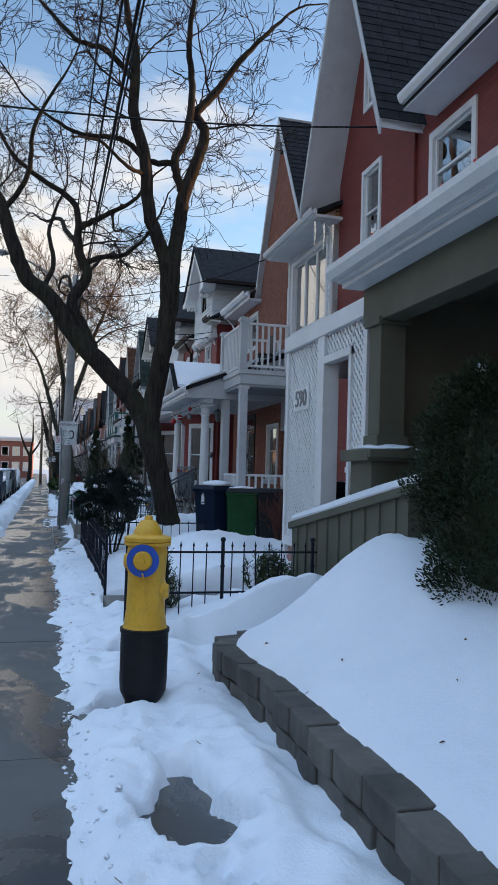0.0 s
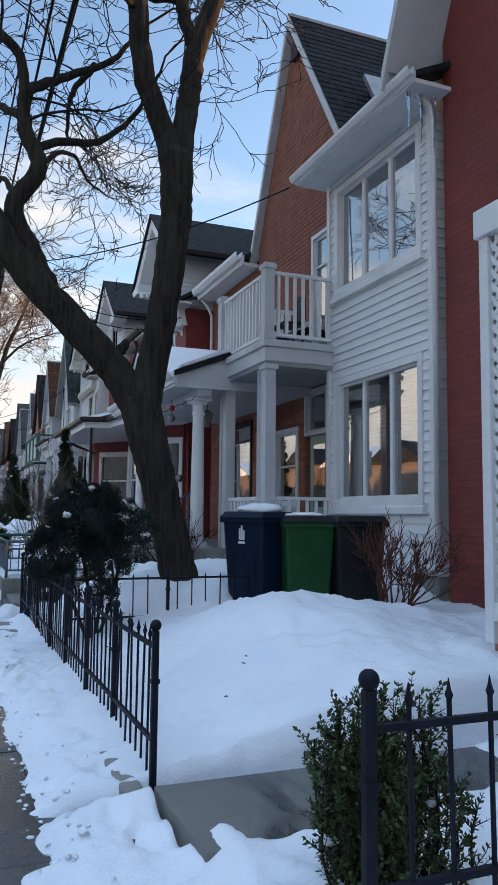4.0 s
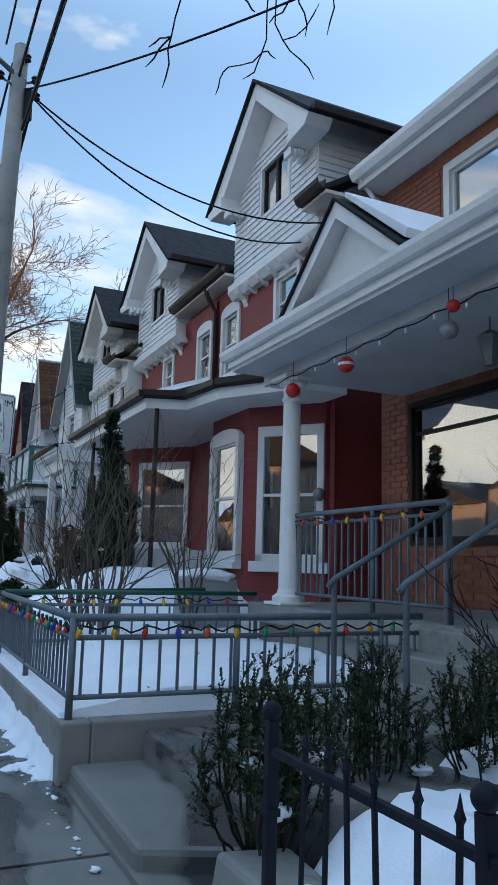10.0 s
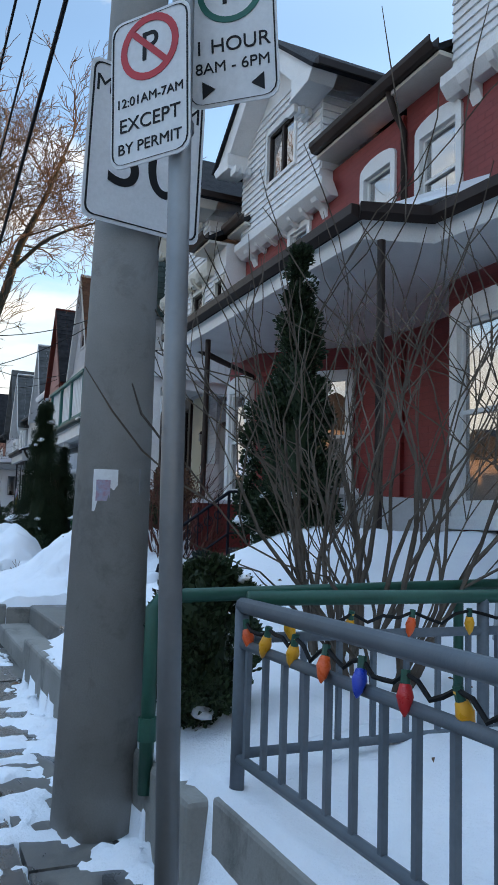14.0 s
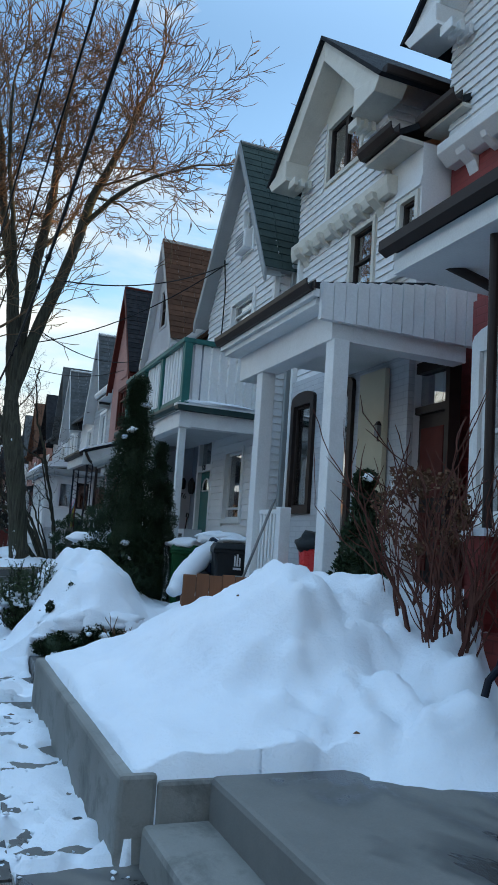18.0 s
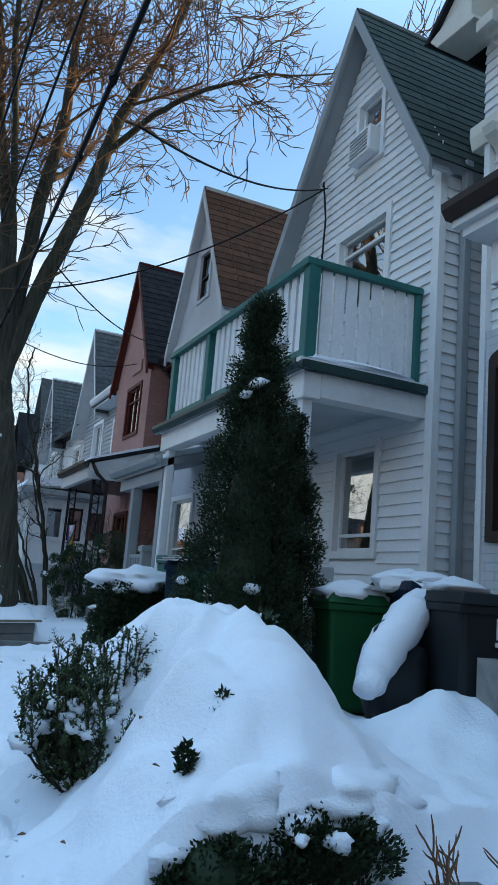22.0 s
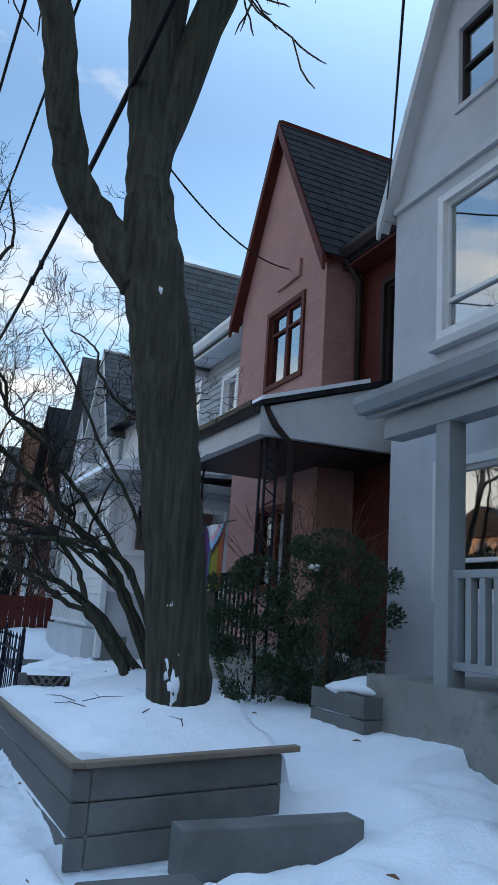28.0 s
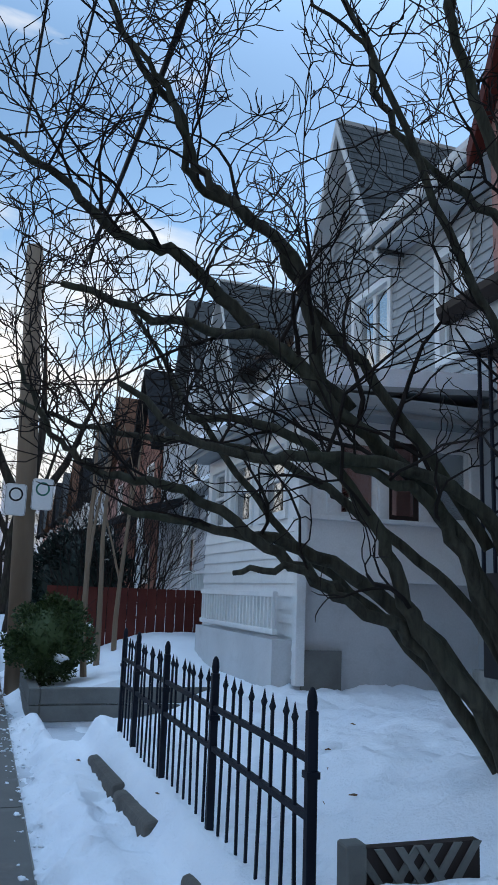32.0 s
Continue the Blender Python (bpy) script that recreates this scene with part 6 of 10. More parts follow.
part("corner_trim", Geo().box(4.36, 4.46, 33.95, 34.02, 0.7, 5.5), WHITE, h)
for a, b, c, d in ((33.16, 33.86, 1.5, 3.1), (32.1, 32.62, 0.75, 3.1)):
    w = window_x(h, 4.36, a, b, c, d, DARKBROWN, DARKBROWN, fw=0.09, back=0.06, arch=0.1, behind=CURTAIN if c > 1 else None)
part("ground_wall", wall_x(Geo(), 4.38, 4.46, [(30.95, 3.4), (33.95, 3.4)], 0.4, [(33.16, 33.86, 1.5, 3.1), (32.1, 32.62, 0.75, 3.1)]), WHITE_BRICK, h)
part("cream_panel", Geo().box(4.30, 4.36, 31.30, 31.86, 0.7, 3.12), BEIGE_BOARD, h)
d = part("front_door", Geo().box(4.54, 4.6, 30.42, 30.98, 0.68, 2.55), DARKBROWN, h, "dark red-brown panelled front door")
for a, b in ((30.35, 30.42), (30.98, 31.05)):
    part("jamb", Geo().box(4.48, 4.62, a, b, 0.68, 3.12), DARKBROWN, d)
part("transom_bar", Geo().box(4.48, 4.62, 30.42, 30.98, 2.55, 2.63), DARKBROWN, d)
part("head", Geo().box(4.48, 4.62, 30.42, 30.98, 3.0, 3.12), DARKBROWN, d)
part("transom_pane", Geo().box(4.55, 4.56, 30.42, 30.98, 2.63, 3.0), GLASS, d)
for a, b, c, e in ((30.5, 30.66, 0.9, 1.5), (30.74, 30.9, 0.9, 1.5), (30.5, 30.9, 1.65, 2.4)):
    part("door_panel", Geo().box(4.525, 4.545, a, b, c, e), MAROON_WOOD, d, bevel=0.006)
wl = part("wall_lantern", Geo().box(4.25, 4.31, 31.34, 31.40, 2.34, 2.46), GALV, h, "small metal wall lantern")
part("cap", Geo().prism([(4.24, 31.33, 2.46), (4.32, 31.33, 2.46), (4.32, 31.41, 2.46), (4.24, 31.41, 2.46)], [(4.27, 31.36, 2.51), (4.29, 31.36, 2.51), (4.29, 31.38, 2.51), (4.27, 31.38, 2.51)]), DARKBROWN, wl)
part("arm", Geo().tube([(4.28, 31.37, 2.34), (4.28, 31.37, 2.29), (4.32, 31.37, 2.29)], 0.01, 6), DARKBROWN, wl)
p = thing("porch", (3.6, 31.6, G), "white square-posted porch with a metal-clad end panel", "porch")
part("floor", Geo().box(2.9, 4.45, 29.95, 32.3, G - 0.2, 0.68), CONCRETE, p)
part("beam", Geo().box(2.93, 3.15, 30.0, 32.3, 2.93, 3.22), WHITE, p, bevel=0.008)
part("end_beam", Geo().box(3.15, 4.4, 30.0, 30.2, 2.93, 3.1), WHITE, p)
part("ceiling", Geo().box(2.75, 4.45, 30.0, 32.36, 3.22, 3.28), WHITE, p)
part("roof", Geo().prism_y([(2.7, 3.42), (4.45, 3.75), (4.45, 3.68), (2.7, 3.34)], 30.0, 32.4), SHINGLE_DARK, p)
for i in range(14):
    x = 2.78 + i * 0.12
    part("metal_panel", Geo().box(x, x + 0.112, 29.93 - 0.008 * (i % 2), 29.99, 3.08, 3.42 + 0.02 * i), SIDING, p)
gutter_y(p, DARKBROWN, 2.72, 29.95, 32.42, 3.43, 0.1)
part("fascia", Geo().box(2.70, 2.76, 29.95, 32.4, 3.28, 3.35), WHITE, p)
for y in (30.06, 31.72):
    part("porch_post", Geo().box(2.95, 3.11, y - 0.08, y + 0.08, 0.68, 2.94), WHITE, p, bevel=0.008)
baluster_run(p, WHITE, 3.05, 31.12, 31.64, 0.75, 1.42, 0.085, 0.05)
part("newel_post", Geo().box(2.99, 3.11, 31.02, 31.13, 0.6, 1.44), WHITE, p, bevel=0.006)
part("white_panel", Geo().box(4.0, 4.3, 30.55, 30.6, 0.7, 1.9), WHITE, p)

# --- 578: white-sided gable with a green roof and balcony
HOLES = [(35.53, 36.14, 5.95, 6.9), (35.3, 36.45, 4.1, 5.25), (35.3, 36.2, 1.35, 2.6), (36.9, 37.7, 0.8, 2.9)]
h = gable_house("white-sided gable house with a mossy green shingle roof", 34.5, 35.92, 37.7, 8.02, 5.5, 5.45, 4.25, 3.99, SIDING, SHINGLE_GREEN, GREYPAINT, HOLES, siding=SIDING, overhang=0.15)
lap_y(h, SIDING, 34.5, 4.26, 6.3, 0.8, 5.4)
part("corner_trim", Geo().box(4.2, 4.28, 34.45, 34.56, 0.7, 5.4), WHITE, h)
part("downpipe", Geo().box(4.44, 4.53, 34.36, 34.44, 0.5, 5.35), GREYPAINT, h, "grey square downpipe", bevel=0.012)
window_x(h, 4.25, *HOLES[0], SIDING, WHITE, bars_z=(6.45,), fw=0.07, proud=0.05)
window_x(h, 4.25, *HOLES[1], WHITE, WHITE, bars_z=(4.95,), fw=0.09, proud=0.05, behind=CURTAIN, behind_z=(4.8, 5.2))
window_x(h, 4.25, *HOLES[2], WHITE, WHITE, bars_z=(1.6,), fw=0.08, proud=0.05, behind=CURTAIN)
door = part("door", Geo().box(4.3, 4.36, 36.95, 37.65, 0.8, 2.3), TEAL, h, "teal door with a half-round light")
fan = [(37.3 + 0.2 * math.cos(math.pi * k / 10), 1.95 + 0.22 * math.sin(math.pi * k / 10)) for k in range(11)]
part("fanlight", Geo().prism_x(fan, 4.285, 4.3), GLASS, door)
part("fanlight_trim", Geo().tube([(4.285, a, b) for a, b in fan] + [(4.285, *fan[0])], 0.015, 6), WHITE, door)
part("transom", Geo().box(4.3, 4.31, 36.95, 37.65, 2.42, 2.85), GLASS, h)
part("door_frame", Geo().box(4.22, 4.36, 36.87, 36.95, 0.8, 2.95).box(4.22, 4.36, 37.65, 37.73, 0.8, 2.95).box(4.22, 4.36, 36.95, 37.65, 2.3, 2.42).box(4.22, 4.36, 36.95, 37.65, 2.85, 2.95), WHITE, h)
letters("578", 0.13, (4.215, 37.3, 2.36), (90, 0, -90), INK, h, 0.003, "house_number")
ac = thing("window_air_conditioner", (4.1, 35.9, 5.95), "white air conditioner in the attic window", "air conditioner")
part("case", Geo().box(4.06, 4.3, 35.6, 36.06, 5.99, 6.32), SIDING, ac, bevel=0.02)
for i in range(6):
    part("louvre", Geo().box(4.05, 4.06, 35.65, 36.01, 6.03 + i * 0.045, 6.05 + i * 0.045), GREYPAINT, ac)
b = thing("balcony", (3.6, 36.6, 2.9), "white-slatted balcony with teal rails over a porch", "balcony")
part("deck", Geo().box(2.85, 4.25, 34.6, 38.55, 2.9, 3.02), WHITE, b)
gutter_y(b, DARKTEAL, 2.86, 34.55, 38.6, 2.98, 0.09)
part("gutter", Geo().box(2.86, 4.22, 34.53, 34.6, 2.9, 2.98), DARKTEAL, b)
part("beam", Geo().box(2.9, 3.08, 34.605, 38.545, 2.66, 2.897), WHITE, b, bevel=0.008)
part("end_beam", Geo().box(3.08, 4.25, 34.605, 34.8, 2.68, 2.897), WHITE, b)
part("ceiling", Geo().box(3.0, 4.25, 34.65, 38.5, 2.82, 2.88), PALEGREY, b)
for y in (34.75, 36.0, 37.2, 38.45):
    part("rail_post", Geo().box(2.93, 3.05, y - 0.06, y + 0.06, 3.02, 3.98), TEAL, b, bevel=0.008)
part("top_rail", Geo().box(2.9, 3.08, 34.68, 38.52, 3.95, 4.02), TEAL, b, bevel=0.008)
part("bottom_rail", Geo().box(2.95, 3.03, 34.8, 38.4, 3.08, 3.16), TEAL, b, bevel=0.008)
part("top_rail", Geo().box(3.08, 4.22, 34.68, 34.82, 3.95, 4.02), TEAL, b, bevel=0.008)
n = 22
for i in range(n):
    y = 34.86 + (38.36 - 34.86) * i / n
    if all(abs(y + 0.06 - q) > 0.1 for q in (36.0, 37.2)):
        piece("slat", SIDING, b, 2.97, 2.995, y, y + 0.1, 3.1, 3.95)
for i in range(8):
    x = 3.1 + i * 0.14
    piece("slat", SIDING, b, x, x + 0.108, 34.74, 34.765, 3.1, 3.95)
part("rail_post", Geo().box(4.15, 4.22, 34.70, 34.79, 3.02, 3.95), TEAL, b, bevel=0.006)
snow_slab("deck_snow", Geo().blob((3.55, 34.72, 3.06), (0.62, 0.12, 0.05), 5, 0.15, 6), b)
for y in (34.72, 36.5, 38.35):
    part("porch_post", Geo().box(2.94, 3.04, y - 0.05, y + 0.05, 0.4, 2.68), WHITE, b, bevel=0.008)
part("porch_floor", Geo().box(2.95, 4.25, 34.65, 38.5, G - 0.2, 0.7), CONCRETE, b)
part("teal_rail", Geo().box(2.92, 3.04, 36.5, 38.3, 1.18, 1.28), TEAL, b, bevel=0.008)
part("teal_panel", Geo().box(2.96, 2.99, 36.55, 38.3, 0.7, 1.18), TEAL, b)

# --- 576: pale gable with a brown roof
HOLES = [(40.45, 41.05, 5.78, 6.75), (40.22, 41.28, 3.53, 5.0), (40.25, 41.3, 1.15, 2.38)]
h = gable_house("pale grey stucco gable house with a brown shingle roof", 39.6, 40.86, 42.0, 7.98, 5.55, 5.45, 4.1, 3.97, STUCCO, SHINGLE_BROWN, PALEGREY, HOLES, overhang=0.14)
window_x(h, 4.1, *HOLES[0], STUCCO, DARKBROWN, bars_z=(6.25,), fw=0.06)
window_x(h, 4.1, *HOLES[1], WHITE, WHITE, bars_z=(3.9,), fw=0.08, sill=PALEGREY, behind=CURTAIN)
window_x(h, 4.1, *HOLES[2], WHITE, WHITE, bars_z=(1.5,), fw=0.08)
part("string_course", Geo().box(4.05, 4.1, 39.75, 42.0, 5.15, 5.22), PALEGREY, h)
part("recess_wall", Geo().box(4.7, 4.85, 37.95, 39.7, G, 5.3), SLATE_PAINT, h)
part("recess_roof", Geo().prism_y([(4.4, 5.3), (8.0, 7.6), (8.0, 7.5), (4.4, 5.2)], 37.9, 39.7), SHINGLE_BROWN, h)
# unseen wall added behind the recess to keep low sun from leaking through
part("recess_back", Geo().box(7.9, 8.0, 37.9, 39.7, G, 7.5), SLATE_PAINT, h)
gutter_y(h, PALEGREY, 4.42, 37.9, 39.7, 5.35, 0.12)
part("dark_door", Geo().box(4.66, 4.7, 38.3, 39.1, 0.75, 2.4), BLACK, h)
part("side_panel", Geo().box(4.12, 4.7, 39.55, 39.59, 0.5, 3.0), STUCCO, h)
letters("576", 0.16, (4.5, 39.547, 1.94), (90, 0, 0), INK, h, 0.003, "house_number")
part("wall_lamp", Geo().lathe([(0.03, 2.08), (0.06, 2.12), (0.06, 2.26), (0.02, 2.32)], 4.5, 39.47, 8).box(4.48, 4.52, 39.48, 39.55, 2.18, 2.21), BLACK, h)
p = thing("porch", (3.5, 39.4, G), "grey-blue porch with a snowy lean-to roof", "porch")
part("roof", Geo().prism_y([(2.86, 2.52), (4.7, 3.1), (4.7, 3.02), (2.86, 2.42)], 38.3, 40.55), GREYPAINT, p)
snow_slab("roof_snow", Geo().prism_y([(2.9, 2.54), (4.6, 3.08), (4.6, 3.18), (2.95, 2.63)], 38.35, 40.5), p)
gutter_y(p, GREYPAINT, 2.87, 38.3, 40.58, 2.58, 0.12)
part("beam", Geo().box(2.92, 3.08, 38.4, 40.4, 2.26, 2.42), GREYPAINT, p)
for y, w in ((39.75, 0.07), (38.5, 0.06)):
    part("porch_post", Geo().box(3.0 - w, 3.0 + w, y - w, y + w, 0.5, 2.28), GREYPAINT, p, bevel=0.008)
part("floor", Geo().box(2.9, 4.7, 38.3, 40.5, G - 0.2, 0.6), CONCRETE, p)
baluster_run(p, GREYPAINT, 3.0, 39.0, 39.85, 0.7, 1.3, 0.12, 0.05)
porch_post(p, 3.0, 39.0, 0.5, 1.42, 0.14, GREYPAINT, "newel_post")

# --- 574: maroon brick gable with a black roof
HOLES = [(43.95, 45.02, 3.9, 5.05), (44.0, 45.0, 1.2, 2.3)]
h = gable_house("maroon brick gable house with a black shingle roof", 43.45, 44.8, 45.95, 7.98, 5.55, 5.6, 4.1, 3.97, MAROON_WALL, SHINGLE_DARK, MAROON_WOOD, HOLES, overhang=0.16)
window_x(h, 4.1, *HOLES[0], MAROON_WOOD, MAROON_WOOD, bars_y=(44.48,), bars_z=(4.7,), fw=0.07, behind=CURTAIN)
window_x(h, 4.1, *HOLES[1], MAROON_WOOD, MAROON_WOOD, bars_y=(44.5,), fw=0.07, behind=BLIND, behind_z=(1.8, 2.25))
part("recess_wall", wall_x(Geo(), 4.6, 4.8, [(42.3, 5.2), (43.45, 5.2)], G, [(42.45, 42.95, 3.5, 4.9)]), MAROON_WOOD, h)
window_x(h, 4.6, 42.45, 42.95, 3.5, 4.9, DARKBROWN, DARKBROWN, fw=0.06, behind=CURTAIN)
part("recess_roof", Geo().prism_y([(4.3, 5.3), (8.0, 7.4), (8.0, 7.3), (4.3, 5.2)], 42.2, 43.4), SHINGLE_DARK, h)
# another added wall, out of view, blocking sun between the roofs
part("recess_back", Geo().box(7.9, 8.0, 42.2, 43.45, G, 7.3), MAROON_WOOD, h)
part("recess_soffit", Geo().box(4.32, 4.85, 42.25, 43.42, 5.16, 5.2), MAROON_WOOD, h)
gutter_y(h, DARKBROWN, 4.32, 42.3, 43.4, 5.38, 0.13)
downspout(h, DARKBROWN, [(4.25, 43.3, 5.3), (4.5, 43.32, 5.0), (4.52, 43.33, 3.2)], 0.04)
part("relief_panel", Geo().box(4.06, 4.1, 44.1, 44.75, 5.3, 5.55), MAROON_WALL, h)
p = thing("porch", (3.5, 43.8, G), "dark porch with a broad pale fascia and iron corner posts", "porch")
part("fascia", Geo().prism_y([(2.84, 2.66), (2.95, 2.66), (2.95, 2.95), (2.84, 2.95)], 42.4, 44.75), PALEGREY, p)
part("end_panel", Geo().prism_y([(2.95, 2.66), (4.6, 2.70), (4.6, 3.5), (2.95, 2.96)], 42.4, 42.48), PALEGREY, p)
part("roof", Geo().prism_y([(2.82, 2.99), (4.6, 3.57), (4.6, 3.5), (2.82, 2.94)], 42.36, 44.8), SHINGLE_DARK, p)
snow_slab("roof_snow", Geo().prism_y([(2.84, 3.0), (4.1, 3.41), (4.1, 3.46), (2.86, 3.05)], 42.4, 44.75), p)
gutter_y(p, DARKBROWN, 2.84, 42.4, 44.78, 2.98, 0.11)
part("ceiling", Geo().box(2.95, 4.6, 42.5, 44.75, 2.66, 2.72), DARKBROWN, p)
for y in (42.55, 44.55):
    for dx, dy in ((0, 0), (0.12, 0), (0, 0.12)):
        part("iron_post", Geo().tube([(3.0 + dx, y + dy, 0.5), (3.0 + dx, y + dy, 2.7)], 0.014, 6), IRON, p)
    for i in range(9):
        z = 0.7 + i * 0.22
        part("iron_scroll", Geo().tube([(3.0 + 0.12 * (0.5 + 0.5 * math.sin(a)), y, z + 0.11 * a / math.pi) for a in [k * math.pi / 4 for k in range(9)]], 0.008, 5), IRON, p)
part("floor", Geo().box(2.95, 4.6, 42.45, 44.75, G - 0.2, 0.55), CONCRETE, p)
baluster_run(p, IRON, 3.0, 42.7, 44.5, 0.6, 1.35, 0.11, 0.018, 0.03)
downspout(p, DARKBROWN, [(2.9, 42.42, 2.95), (3.0, 42.36, 2.75), (3.2, 42.4, 2.6), (3.2, 42.4, 0.4)], 0.035)

# --- 572 and 570: grey houses
HOLES = [(48.5, 49.6, 3.85, 5.05), (46.8, 47.5, 3.5, 4.85)]
h = gable_house("grey-sided gable house with a glazed porch", 48.4, 49.5, 50.75, 7.75, 5.5, 5.3, 4.5, 4.15, GREY_SIDING, SHINGLE_GREY, PALEGREY, [HOLES[0]], siding=GREY_SIDING, overhang=0.18)
window_x(h, 4.5, *HOLES[0], WHITE, WHITE, bars_y=(49.05,), fw=0.09, proud=0.05, behind=CURTAIN)
part("wing_wall", wall_x(Geo(), 4.5, 4.72, [(46.1, 5.3), (48.4, 5.3)], G, [HOLES[1]]), GREY_SIDING, h)
lap_x(h, GREY_SIDING, 4.5, [(46.1, 5.2), (48.4, 5.2)], 2.9, 5.2, [HOLES[1]], 0.115)
window_x(h, 4.5, *HOLES[1], WHITE, WHITE, bars_z=(4.2,), fw=0.1, proud=0.05, behind=CURTAIN)
part("wing_roof", Geo().prism_y([(4.1, 5.35), (8.0, 7.7), (12.0, 5.4), (12.0, 5.3), (8.0, 7.6), (4.1, 5.25)], 46.0, 48.5), SHINGLE_GREY, h)
gutter_y(h, WHITE, 4.12, 46.0, 48.4, 5.42, 0.13)
snow_slab("eave_snow", Geo().prism_y([(4.1, 5.4), (4.6, 5.72), (4.6, 5.8), (4.12, 5.5)], 46.4, 48.3), h)
part("wing_side", Geo().box(4.7, BACK, 46.0, 46.1, G, 5.2), GREY_SIDING, h)
part("wing_gable", Geo().prism_y([(4.5, 5.1), (12.0, 5.1), (12.0, 5.3), (8.0, 7.6), (4.5, 5.45)], 46.05, 46.12), GREY_SIDING, h)
part("wing_soffit", Geo().box(4.12, 4.5, 46.0, 48.4, 5.2, 5.25), PALEGREY, h)
p = thing("sun_porch", (3.7, 48.3, G), "pale glazed sun porch with a snowy flat roof", "porch")
X0, X1, Y0, Y1 = 2.58, 4.5, 46.8, 49.9
part("wall", wall_x(Geo(), X0, X0 + 0.1, [(Y0 + 0.1, 2.6), (Y1, 2.6)], G - 0.2, [(47.1, 47.9, 1.68, 2.48), (48.1, 48.9, 1.68, 2.48), (49.05, 49.7, 1.68, 2.48)]), WHITE, p)
for a, b in ((47.1, 47.9), (48.1, 48.9), (49.05, 49.7)):
    window_x(p, X0, a, b, 1.68, 2.48, WHITE, WHITE, bars_z=(2.1,), fw=0.06, behind=CURTAIN)
part("apron", Geo().box(X0, X1, Y0, Y0 + 0.1, 1.12, 1.66), WHITE, p)
part("base_wall", Geo().box(X0 + 0.1, X1, Y0 + 0.08, Y0 + 0.16, G - 0.2, 1.12), PALEGREY, p)
part("sill_board", Geo().box(X0 - 0.04, X1, Y0 - 0.05, Y0 + 0.1, 1.66, 1.70), WHITE, p, bevel=0.006)
part("head_board", Geo().box(X0, X1, Y0, Y0 + 0.1, 2.46, 2.62), WHITE, p)
part("corner_panel", Geo().box(X0 + 0.1, 2.9, Y0 + 0.01, Y0 + 0.09, 1.70, 2.46), WHITE, p)
for x in (X0 + 0.05, 2.9, 3.43, 3.88, 4.45):
    part("mullion", Geo().box(x - 0.055, x + 0.055, Y0 - 0.01, Y0 + 0.1, 1.70, 2.46), WHITE, p, bevel=0.006)
# the INSIDE backing is no hanging but a sheet painted with room shade
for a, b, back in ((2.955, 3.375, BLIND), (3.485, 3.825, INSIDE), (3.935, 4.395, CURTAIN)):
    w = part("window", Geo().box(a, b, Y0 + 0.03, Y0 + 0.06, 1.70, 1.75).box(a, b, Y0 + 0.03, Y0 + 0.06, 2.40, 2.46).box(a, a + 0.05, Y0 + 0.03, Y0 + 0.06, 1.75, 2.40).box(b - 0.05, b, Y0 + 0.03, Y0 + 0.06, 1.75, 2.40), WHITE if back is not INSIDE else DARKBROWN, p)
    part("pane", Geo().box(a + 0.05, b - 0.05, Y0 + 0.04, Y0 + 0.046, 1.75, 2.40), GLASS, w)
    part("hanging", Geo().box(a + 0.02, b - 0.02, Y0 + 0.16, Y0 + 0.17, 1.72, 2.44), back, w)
part("soffit", Geo().box(2.34, X1, 46.5, 50.1, 2.62, 2.67), GREYPAINT, p)
part("fascia", Geo().box(2.3, X1, 46.46, 50.14, 2.67, 2.80), GREYPAINT, p, bevel=0.02)
part("roof", Geo().prism_y([(2.32, 2.82), (4.5, 3.0), (4.5, 2.94), (2.32, 2.78)], 46.48, 50.1), GREYPAINT, p)
snow_slab("roof_snow", Geo().prism_y([(2.34, 2.83), (4.48, 3.0), (4.48, 3.16), (2.8, 3.05), (2.42, 2.96)], 46.5, 50.05), p)
baluster_run(p, WHITE, 2.42, 46.95, 49.4, 0.62, 1.0, 0.1, 0.03, 0.05)
part("landing", Geo().box(2.38, X0 + 0.05, 46.9, 49.5, G - 0.2, 0.58), PALEGREY, p)
part("skirt_frame", Geo().box(2.62, 3.0, 46.78, 46.82, 0.12, 0.5), TIMBER, p)
for i in range(12):
    piece("siding_board", WHITE, p, X0 - 0.02, X0 + 0.002, Y0, Y1, 0.25 + i * 0.118, 0.37 + i * 0.118, "lap")
part("corner_board", Geo().box(X0 - 0.03, X0 + 0.06, Y0 - 0.03, Y0 + 0.06, 0.2, 2.6), WHITE, p, bevel=0.006)

h = gable_house("grey gable house further along the terrace", 54.2, 55.4, 56.7, 7.6, 5.3, 5.2, 4.5, 4.15, GREY_SIDING, SHINGLE_GREY, PALEGREY, [(54.8, 55.9, 3.8, 5.0), (54.8, 55.9, 1.2, 2.3)], overhang=0.18)
window_x(h, 4.5, 54.8, 55.9, 3.8, 5.0, WHITE, WHITE, bars_y=(55.35,), fw=0.09)
window_x(h, 4.5, 54.8, 55.9, 1.2, 2.3, WHITE, WHITE, bars_y=(55.35,), fw=0.09)
part("wing_wall", wall_x(Geo(), 4.6, 4.8, [(50.8, 5.2), (54.2, 5.2)], G, [(51.6, 52.6, 3.6, 4.8), (51.6, 52.6, 1.2, 2.4)]), PALEGREY, h)
for z in (1.2, 3.6):
    window_x(h, 4.6, 51.6, 52.6, z, z + 1.2, WHITE, WHITE, bars_z=(z + 0.6,), fw=0.08)
part("wing_roof", Geo().prism_y([(4.2, 5.25), (8.0, 7.4), (12.0, 5.3), (12.0, 5.2), (8.0, 7.3), (4.2, 5.15)], 50.7, 54.2), SHINGLE_GREY, h)
